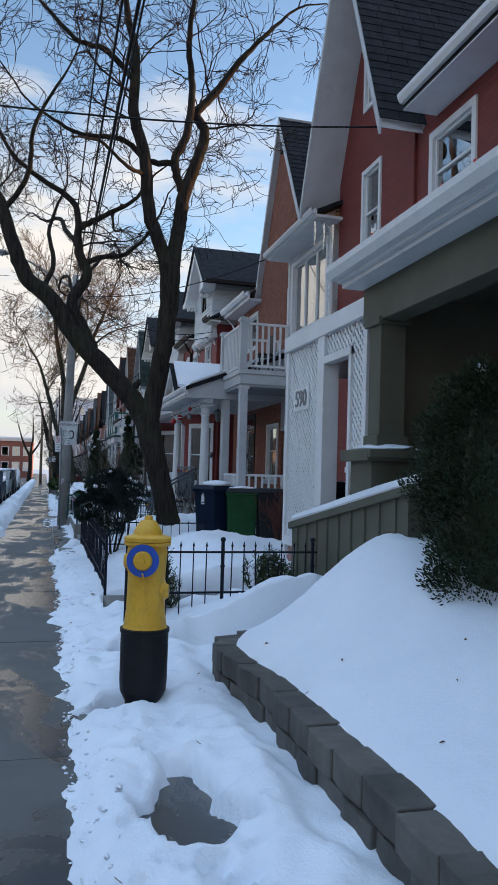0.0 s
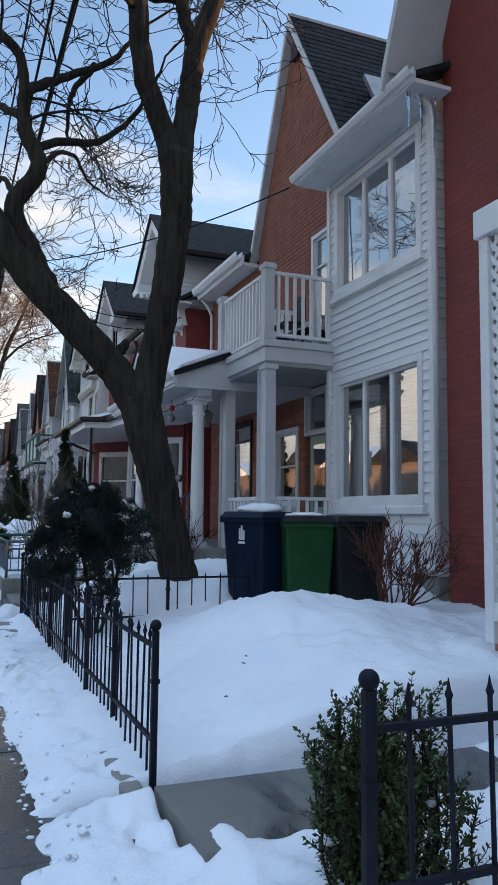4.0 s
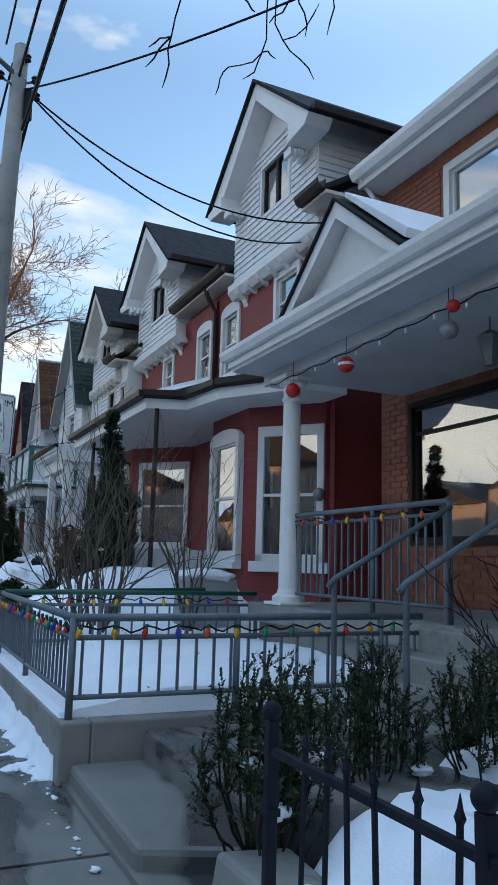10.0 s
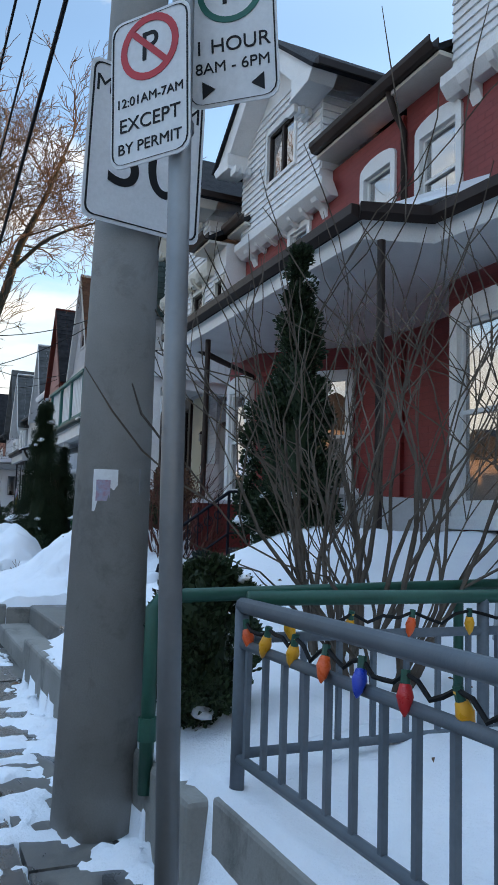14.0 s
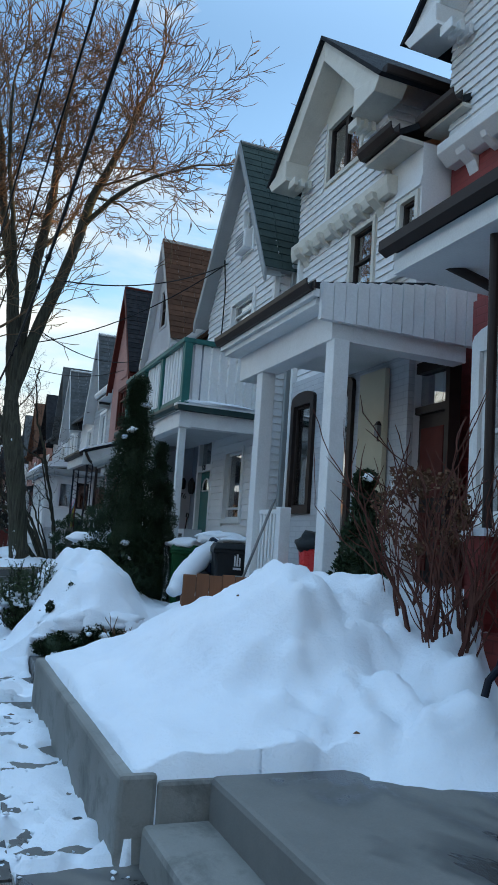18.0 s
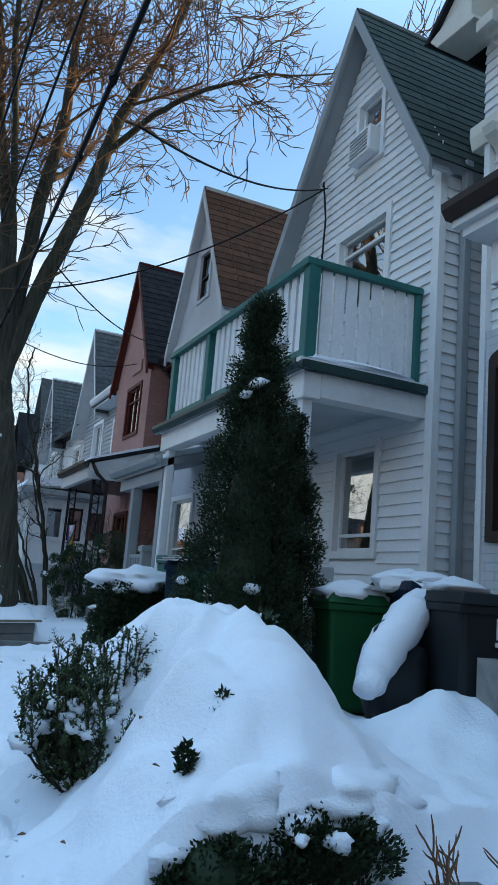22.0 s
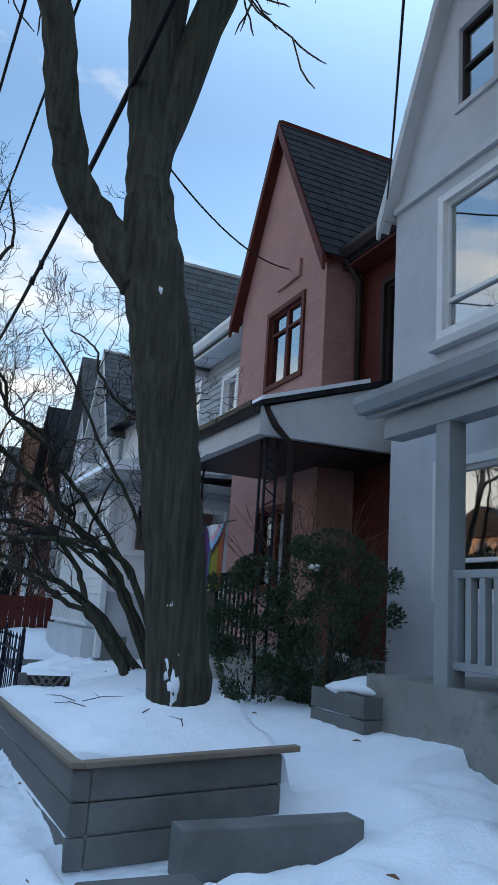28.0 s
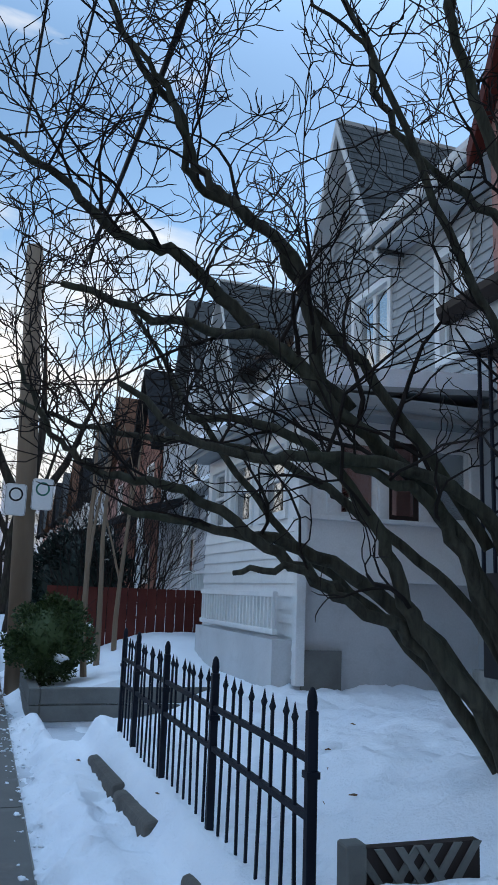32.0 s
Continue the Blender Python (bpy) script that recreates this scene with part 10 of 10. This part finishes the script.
def draw_one_hour(s):
    ring_flat(s, 0, 0.11, 0.075, 0.092, SIGN_GREEN)
    letters("P", 0.115, (0, -0.003, 0.11), (90, 0, 0), INK, s, 0.0012)
    letters("1 HOUR", 0.058, (0, -0.003, -0.045), (90, 0, 0), INK, s, 0.0012)
    letters("8AM - 6PM", 0.045, (0, -0.003, -0.105), (90, 0, 0), INK, s, 0.0012)
    for k in (-1, 1):
        part("arrow", Geo().prism([(k * 0.05, -0.0045, -0.165), (k * 0.085, -0.0045, -0.14), (k * 0.085, -0.0045, -0.19)][::k], [(k * 0.05, -0.002, -0.165), (k * 0.085, -0.002, -0.14), (k * 0.085, -0.002, -0.19)][::k]), INK, s)


def draw_no_parking(s):
    ring_flat(s, 0, 0.11, 0.072, 0.092, SIGN_RED)
    part("bar", Geo().prism([(-0.062, -0.0046, 0.16), (-0.05, -0.0046, 0.172), (0.062, -0.0046, 0.06), (0.05, -0.0046, 0.048)], [(-0.062, -0.002, 0.16), (-0.05, -0.002, 0.172), (0.062, -0.002, 0.06), (0.05, -0.002, 0.048)]), SIGN_RED, s)
    letters("P", 0.115, (0, -0.003, 0.11), (90, 0, 0), INK, s, 0.001)
    letters("12:01AM-7AM", 0.036, (0, -0.003, -0.03), (90, 0, 0), INK, s, 0.0012)
    letters("EXCEPT", 0.055, (0, -0.003, -0.095), (90, 0, 0), INK, s, 0.0012)
    letters("BY PERMIT", 0.043, (0, -0.003, -0.16), (90, 0, 0), INK, s, 0.0012)


sign_plate("white speed sign on a concrete pole reading maximum 30", (0.58, 22.2, 2.43), 8, 0.51, 0.66, draw_speed, 1)
sp = thing("sign_post", (0.40, 21.12, G), "thin grey steel signpost leaning slightly", "signpost")
part("tube", Geo().tube([(0.43, 21.12, G - 0.1), (0.39, 21.12, 1.0), (0.36, 21.12, 2.52)], 0.029, 14), GALV, sp, smooth=True)
for z in (1.95, 2.44):
    part("clamp", Geo().tube([(0.371, 21.12, z), (0.370, 21.12, z + 0.025)], 0.036, 12), GALV, sp)
sign_plate("white one-hour parking sign with a green ring", (0.495, 21.1, 2.265), -38, 0.25, 0.43, draw_one_hour, -4)
sign_plate("white no-parking permit sign with a red ring", (0.295, 21.16, 2.08), -52, 0.25, 0.42, draw_no_parking, -3)

p2 = thing("utility_pole", (0.35, 49.6, G), "brown wooden utility pole further along the sidewalk", "utility pole")
part("shaft", Geo().tube([(0.38, 49.6, G - 0.1), (0.27, 49.6, 2.5), (0.14, 49.6, 5.06)], [0.13, 0.115, 0.1], 16), POLE_WOOD, p2, smooth=True)
sign_plate("small parking sign on a wooden pole", (0.47, 49.42, 2.0), -5, 0.24, 0.36, lambda s: ring_flat(s, 0, 0.06, 0.06, 0.08, SIGN_GREEN))
sign_plate("small no-parking sign on a wooden pole", (0.18, 49.42, 1.92), 8, 0.24, 0.36, lambda s: ring_flat(s, 0, 0.06, 0.06, 0.08, INK))
p3 = thing("utility_pole", (-0.5, 80, G), "distant wooden utility pole", "utility pole")
part("shaft", Geo().tube([(-0.45, 80, G - 0.1), (-0.5, 80, 7.5)], [0.15, 0.1], 10), POLE_WOOD, p3, smooth=True)
part("crossarm", Geo().box(-1.2, 0.3, 79.95, 80.05, 6.6, 6.7), POLE_WOOD, p3)


def cable(label, a, b, sag, r=0.011, n=16, knobs=()):
    a, b = Vector(a), Vector(b)
    pts = [a.lerp(b, i / n) - Vector((0, 0, sag * 4 * (i / n) * (1 - i / n))) for i in range(n + 1)]
    t = thing("overhead_wire", a, label, "wire", "overhead wires")
    part("strand", Geo().tube(pts, r, 6), CABLE, t, smooth=True)
    for k in knobs:
        q = a.lerp(b, k) - Vector((0, 0, sag * 4 * k * (1 - k)))
        part("splice", Geo().blob(q, (0.035, 0.07, 0.045), int(k * 99), 0.25, 5), CABLE, t)
    return t


TOP = Vector((0.7, 22.4, 6.4))
for i, (x, z, zz, r) in enumerate(((0.45, 6.9, 7.3, 0.012), (0.62, 6.55, 6.9, 0.016), (0.8, 6.3, 6.6, 0.012), (0.7, 5.9, 6.4, 0.02))):
    cable("black overhead cable running along the street", (x - 0.1, -30, zz), (x, 22.4, z), 0.35, r)
for i, (x, z, x2, z2, sag, r, kn) in enumerate(((0.55, 6.75, -0.1, 6.5, 1.1, 0.014, ()), (0.66, 6.45, 0.3, 6.3, 1.3, 0.012, ()), (0.78, 6.2, 0.75, 4.9, 1.15, 0.022, (0.42, 0.46, 0.58, 0.61, 0.78, 0.8)))):
    cable("black overhead cable sagging between poles", (x, 22.5, z), (x2, 49.6, z2), sag, r, 24, kn)
cable("service wire from the pole to a gable", TOP, (4.45, 15.95, 6.1), 0.3, 0.011)
cable("service wire from the pole to a red house", TOP, (4.7, 22.4, 5.65), 0.45, 0.011)
cable("service wire from the pole to a red house", TOP, (4.85, 23.0, 5.65), 0.6, 0.011)
cable("service wire to a white gable house", (1.02, 34.0, 4.3), (4.22, 36.8, 6.1), 0.2, 0.010)
cable("service wire to a pale gable house", (1.1, 37.6, 4.5), (4.1, 42.2, 5.4), 0.3, 0.009)
cable("service wire between gables", (1.12, 38.1, 4.4), (4.2, 36.8, 6.1), 0.25, 0.010)
cable("service wire to a maroon gable", (0.95, 41.0, 4.6), (4.05, 44.4, 5.5), 0.25, 0.009)
cable("service wire across a red gable", (-3.0, 9.2, 5.6), (5.0, 9.9, 6.5), 0.2, 0.012)
lp = thing("wire_drop", (4.2, 36.8, 6.1), "looped service cable down a white gable", "wire")
part("strand", Geo().tube([(4.16, 36.8, 6.1), (4.12, 36.72, 6.12), (4.16, 36.68, 5.6), (4.18, 36.75, 5.0), (4.18, 36.8, 4.4)], 0.012, 6), CABLE, lp, smooth=True)

# ---------------------------------------------------------------- small things in the gardens and on the porches
wf = thing("board_fence", (2.2, 30.95, 0.3), "short stained wooden board fence in the snow", "fence")
for i in range(7):
    x = 2.0 + i * 0.13
    part("board", Geo().box(x, x + 0.122, 30.9, 30.925, -0.05, 0.73 + 0.012 * (i % 2)), WOOD_BROWN, wf, bevel=0.004)
part("rail", Geo().box(2.0, 2.92, 30.925, 30.96, 0.45, 0.53), WOOD_BROWN, wf)
pl = thing("timber_planter", (3.1, 40.7, 0.1), "grey wooden planter box with snow on top", "planter")
for r in range(3):
    part("plank", Geo().box(2.75, 3.75, 40.3, 40.33, 0.02 + r * 0.15, 0.16 + r * 0.15), TIMBER, pl, bevel=0.005)
    part("plank", Geo().box(2.75, 2.78, 40.33, 41.0, 0.02 + r * 0.15, 0.16 + r * 0.15), TIMBER, pl, bevel=0.005)
part("snow", Geo().blob((3.25, 40.65, 0.48), (0.5, 0.35, 0.08), 6, 0.12, 8), SNOW, pl, smooth=True)
gr = thing("covered_grill", (3.25, 22.6, 0.3), "barbecue grill under a snow-covered tarp", "grill")
part("cover", Geo().prism([(2.9, 22.3, 0.2), (3.6, 22.3, 0.2), (3.6, 22.85, 0.2), (2.9, 22.85, 0.2)], [(2.93, 22.34, 0.86), (3.57, 22.34, 0.86), (3.57, 22.8, 0.86), (2.93, 22.8, 0.86)]), GREYPAINT, gr, bevel=0.05)
part("snow_cap", Geo().blob((3.25, 22.57, 0.88), (0.34, 0.27, 0.09), 6, 0.12, 12), SNOW, gr, smooth=True)
mt = thing("gas_meter", (5.0, 22.5, 1.9), "grey gas meter with a pipe on a red wall", "meter")
part("body", Geo().blob((4.78, 22.55, 1.96), (0.08, 0.09, 0.09), 2, 0.05, 7), GALV, mt, smooth=True)
part("pipe", Geo().tube([(4.83, 22.56, 0.6), (4.83, 22.56, 2.9)], 0.018, 8), GALV, mt)
em = thing("electric_meter", (4.9, 34.55, 1.9), "round electric meter on white siding", "meter")
part("box", Geo().box(4.75, 4.95, 34.42, 34.6, 1.55, 1.95), PALEGREY, em, bevel=0.015)
part("dial", Geo().tube([(4.85, 34.42, 1.83), (4.85, 34.34, 1.83)], 0.075, 16), GLASS, em)
part("conduit", Geo().tube([(4.85, 34.52, 1.95), (4.85, 34.52, 4.6)], 0.022, 8), GALV, em)
sv = thing("snow_shovel", (3.0, 31.0, 0.5), "old snow shovel leaning on a white porch rail", "shovel")
part("shaft", Geo().tube([(2.75, 31.4, 0.6), (2.98, 31.15, 1.52)], 0.014, 8), GALV, sv)
part("blade", Geo().box(2.6, 2.82, 31.3, 31.5, 0.42, 0.62), GALV, sv, bevel=0.01)
rb = thing("red_bucket", (3.3, 30.78, 0.68), "red plastic bucket on a porch", "bucket")
part("pail", Geo().lathe([(0.15, 0.68), (0.18, 1.02), (0.19, 1.04), (0.17, 1.04), (0.14, 0.72)], 3.3, 30.78, 18), RED_PLASTIC, rb)
wb = thing("black_bag", (3.3, 30.78, 1.0), "black garbage bag in a red bucket", "bag")
part("bag", Geo().blob((3.3, 30.78, 1.09), (0.2, 0.2, 0.14), 9, 0.16, 16), BIN_BLACK, wb, smooth=True)
pc = thing("porch_cloth", (2.95, 44.1, 0.8), "black cloth tied along a porch railing", "cloth")
part("cloth", Geo().prism_y([(2.945, 0.52), (2.965, 0.5), (2.985, 1.14), (2.96, 1.16)], 43.5, 44.62), BLACK, pc)
fl = thing("rainbow_flag", (2.92, 43.5, 1.86), "rainbow striped flag with a chevron hung on a dark porch", "flag")


def cloth(y, z):
    """The hanging cloth's depth at a point: soft vertical folds."""
    return 2.9 + 0.025 * math.sin(y * 17.0) * (0.4 + (1.88 - z) * 1.2)


for i in range(6):
    g = Geo()
    ya, yb = 43.8 - 0.1 * i, 43.8 - 0.1 * (i + 1)
    for k in range(10):
        za, zb = 1.86 - 0.07 * k, 1.86 - 0.07 * (k + 1)
        q = [(ya, za), ((ya + yb) / 2, za), ((ya + yb) / 2, zb), (ya, zb)], [((ya + yb) / 2, za), (yb, za), (yb, zb), ((ya + yb) / 2, zb)]
        for quad in q:
            g.prism([(cloth(y, z), y, z) for y, z in quad], [(cloth(y, z) + 0.004, y, z) for y, z in quad])
    part("stripe", g, FLAG_MATS[5 - i], fl)
for k, (half, deep, m) in enumerate(((0.3, 0.34, DARKBROWN), (0.24, 0.27, FLAG_SKY), (0.18, 0.2, FLAG_PINK), (0.12, 0.13, SIGN_WHITE))):
    g = Geo()
    for j in range(8):
        u0, u1 = -1 + j / 4, -1 + (j + 1) / 4
        quad = [(43.5 + half * u0, 1.855), (43.5 + half * u1, 1.855), (43.5 + half * u1, 1.855 - deep * (1 - abs(u1)) - 0.002), (43.5 + half * u0, 1.855 - deep * (1 - abs(u0)) - 0.002)]
        g.prism([(cloth(y, z) - 0.006 - 0.003 * k, y, z) for y, z in quad], [(cloth(y, z) - 0.003 - 0.003 * k, y, z) for y, z in quad])
    part("chevron", g.weld(), m, fl)
part("line", Geo().tube([(2.92, 43.95, 1.865), (2.92, 43.0, 1.87)], 0.006, 5), CABLE, fl)
rf = thing("red_board_fence", (2.4, 50.4, 0.4), "low reddish wooden fence across a garden", "fence")
for i in range(18):
    part("board", Geo().box(0.7 + i * 0.13, 0.82 + i * 0.13, 50.6, 50.62, 0.1, 0.98), MAROON_WOOD, rf)
part("rail", Geo().box(0.7, 3.1, 50.62, 50.66, 0.8, 0.88), MAROON_WOOD, rf)
tw = thing("wall_sconce", (4.2, 38.0, 2.0), "dark lantern beside a teal door", "lamp")
part("lantern", Geo().lathe([(0.04, 1.9), (0.07, 1.95), (0.07, 2.12), (0.02, 2.2)], 4.18, 37.85, 8), BLACK, tw)
part("arm", Geo().box(4.18, 4.26, 37.83, 37.87, 2.0, 2.04), BLACK, tw)
RNG2 = random.Random(77)
for i, (x, y, a, L) in enumerate(((0.95, 40.6, 0.5, 0.34), (1.0, 41.0, 2.2, 0.26), (1.12, 39.95, 0.9, 0.42), (1.28, 39.75, 1.3, 0.22), (0.9, 40.3, 2.7, 0.18))):
    ft = thing("fallen_twig", (x, y, garden(x, y)), "thin dark fallen twig on the snow", "twig", "fallen twigs")
    z = garden(x, y) + 0.02
    part("stem", Geo().tube([(x, y, z), (x + L * 0.5 * math.cos(a), y + L * 0.5 * math.sin(a), z + 0.02), (x + L * math.cos(a), y + L * math.sin(a), z + 0.01)], [0.0028, 0.0024, 0.0012], 5), TWIG, ft)
    part("side_shoot", Geo().tube([(x + L * 0.4 * math.cos(a), y + L * 0.4 * math.sin(a), z + 0.018), (x + L * 0.6 * math.cos(a + 0.5), y + L * 0.6 * math.sin(a + 0.5), z + 0.03)], [0.002, 0.001], 4), TWIG, ft)
deb = thing("leaf_litter", (1, 20, 0), "scattered dead leaves and twigs on the snow", "leaves", kind="stuff")
g = Geo()
for _ in range(170):
    y = RNG2.uniform(0, 46)
    x = RNG2.uniform(0.3, 3.0)
    z = garden(x, y)
    if z > G:
        a = RNG2.uniform(0, 6.28)
        s = RNG2.uniform(0.012, 0.03)
        g.prism([(x, y, z + 0.012), (x + s * math.cos(a), y + s * math.sin(a), z + 0.02), (x + s * 2 * math.cos(a + 0.3), y + s * 2 * math.sin(a + 0.3), z + 0.012)], [(x, y, z + 0.016), (x + s * math.cos(a), y + s * math.sin(a), z + 0.024), (x + s * 2 * math.cos(a + 0.3), y + s * 2 * math.sin(a + 0.3), z + 0.016)])
part("litter", g, DRY_LEAF, deb)


# ---------------------------------------------------------------- parked cars and the far end of the street
def parked_car(label, y, paint, x=-2.5, snow=True):
    c = thing("parked_car", (x, y, G), label, "car", "parked cars")
    side = [(-2.1, 0.35), (-2.15, 0.75), (-1.9, 0.95), (-1.35, 1.0), (-0.75, 1.42), (0.75, 1.45), (1.35, 1.02), (1.95, 0.92), (2.1, 0.7), (2.1, 0.35)]
    part("body", Geo().prism([(x - 0.85, y + a, G + b) for a, b in side], [(x + 0.85, y + a, G + b) for a, b in side]), paint, c, bevel=0.07)
    for s in (-1, 1):
        gl = [(-0.72, 1.38), (0.72, 1.4), (1.2, 1.03), (-1.2, 1.02)]
        part("side_window", Geo().prism([(x + s * 0.853, y + a, G + b) for a, b in gl], [(x + s * 0.86, y + a, G + b) for a, b in gl]), GLASS, c)
        for a in (-1.3, 1.3):
            w = part("wheel", Geo().tube([(x + s * 0.7, y + a, G + 0.32), (x + s * 0.88, y + a, G + 0.32)], 0.32, 18), BLACK, c)
            part("rim", Geo().tube([(x + s * 0.8, y + a, G + 0.32), (x + s * 0.89, y + a, G + 0.32)], 0.19, 12), GALV, w)
        part("tail_light", Geo().box(x + s * 0.6 - 0.12, x + s * 0.6 + 0.12, y - 2.17, y - 2.1, G + 0.68, G + 0.82), RED_PLASTIC, c)
    part("rear_window", Geo().prism([(x - 0.7, y - 1.33, G + 1.06), (x + 0.7, y - 1.33, G + 1.06), (x + 0.65, y - 0.83, G + 1.4), (x - 0.65, y - 0.83, G + 1.4)], [(x - 0.7, y - 1.35, G + 1.08), (x + 0.7, y - 1.35, G + 1.08), (x + 0.65, y - 0.85, G + 1.42), (x - 0.65, y - 0.85, G + 1.42)]), GLASS, c)
    if snow:
        part("roof_snow", Geo().box(x - 0.75, x + 0.75, y - 0.8, y + 0.8, G + 1.44, G + 1.52), SNOW, c, bevel=0.03)


parked_car("silver-white parked car behind the snowbank", 21.4, SIGN_WHITE, snow=False)
parked_car("dark parked car with snow on its roof", 28.0, BLACK)
parked_car("dark blue parked car with a snowy roof", 33.6, BIN_BLUE)
parked_car("grey parked car along the snowbank", 39.6, GREYPAINT)
parked_car("dark parked car far along the street", 46.2, BLACK)
parked_car("white parked car far along the street", 53.0, PALEGREY)


def far_block(label, x0, x1, y, z, wall, storeys, bays, snow=True):
    b = thing("apartment_building", ((x0 + x1) / 2, y, G), label, "building")
    part("wall", Geo().box(x0, x1, y, y + 12, G - 0.2, z), wall, b)
    part("cornice", Geo().box(x0 - 0.2, x1 + 0.2, y - 0.25, y + 12, z - 0.5, z), CREAM, b)
    if snow:
        part("roof_snow", Geo().box(x0, x1, y, y + 12, z, z + 0.2), SNOW, b)
    for i in range(bays):
        for k in range(storeys):
            cx, cz = x0 + (x1 - x0) * (i + 0.5) / bays, G + 1.0 + k * (z - 1.2) / storeys
            w = part("window", Geo().box(cx - 0.6, cx + 0.6, y - 0.05, y + 0.02, cz, cz + 1.5), WHITE, b)
            part("pane", Geo().box(cx - 0.48, cx + 0.48, y - 0.06, y - 0.05, cz + 0.1, cz + 1.4), GLASS, w)


far_block("red brick building closing the end of the street", -16.0, -2.2, 132.0, 6.2, ORANGE_WALL, 2, 8)
far_block("pale modern block behind the terrace", 1.5, 9.0, 150.0, 15.0, STUCCO, 5, 4, False)
far_block("brick row on the far side of the street", -26.0, -16.0, 118.0, 6.8, MAROON_WALL, 2, 5)
evergreen("far_conifer", "dark conifer at the end of the street", (-9.0, 92.0, G), 7.0, 2.1, CEDAR, 90, 9000, 0.3, lumps=40, snow=0, category="tree")

# the terrace across the street, which the walker never faces: plain walls that close the street
row = thing("terrace_across_street", (-22.0, 5.0, G), "plain brick terrace closing the far side of the street", "house", kind="structure")
for i in range(19):
    y0, w, zz = -42 + i * 8.0, 7.8, 5.0 + 0.4 * math.sin(i * 2.1)
    part("wall", Geo().box(-26.0, -18.0, y0, y0 + w, G - 0.2, zz), FAR_BRICK, row)
    part("roof", Geo().prism_x([(y0, zz), (y0 + w, zz), (y0 + w / 2, zz + 1.6)], -26.2, -17.8), SHINGLE_DARK if i % 3 else SNOW, row)
sh = thing("garden_shovel", (4.45, 39.2, 0.72), "black and red handled shovel leaning in a porch corner", "shovel")
part("shaft", Geo().tube([(4.4, 38.95, 0.72), (4.55, 39.15, 1.5)], 0.014, 8), BLACK, sh)
part("grip", Geo().tube([(4.55, 39.10, 1.48), (4.55, 39.08, 1.56), (4.55, 39.2, 1.58), (4.55, 39.24, 1.5)], 0.014, 8), BLACK, sh)
part("second_shaft", Geo().tube([(4.5, 39.3, 0.72), (4.58, 39.26, 1.5)], 0.012, 8), RED_PLASTIC, sh, "red metal shaft")
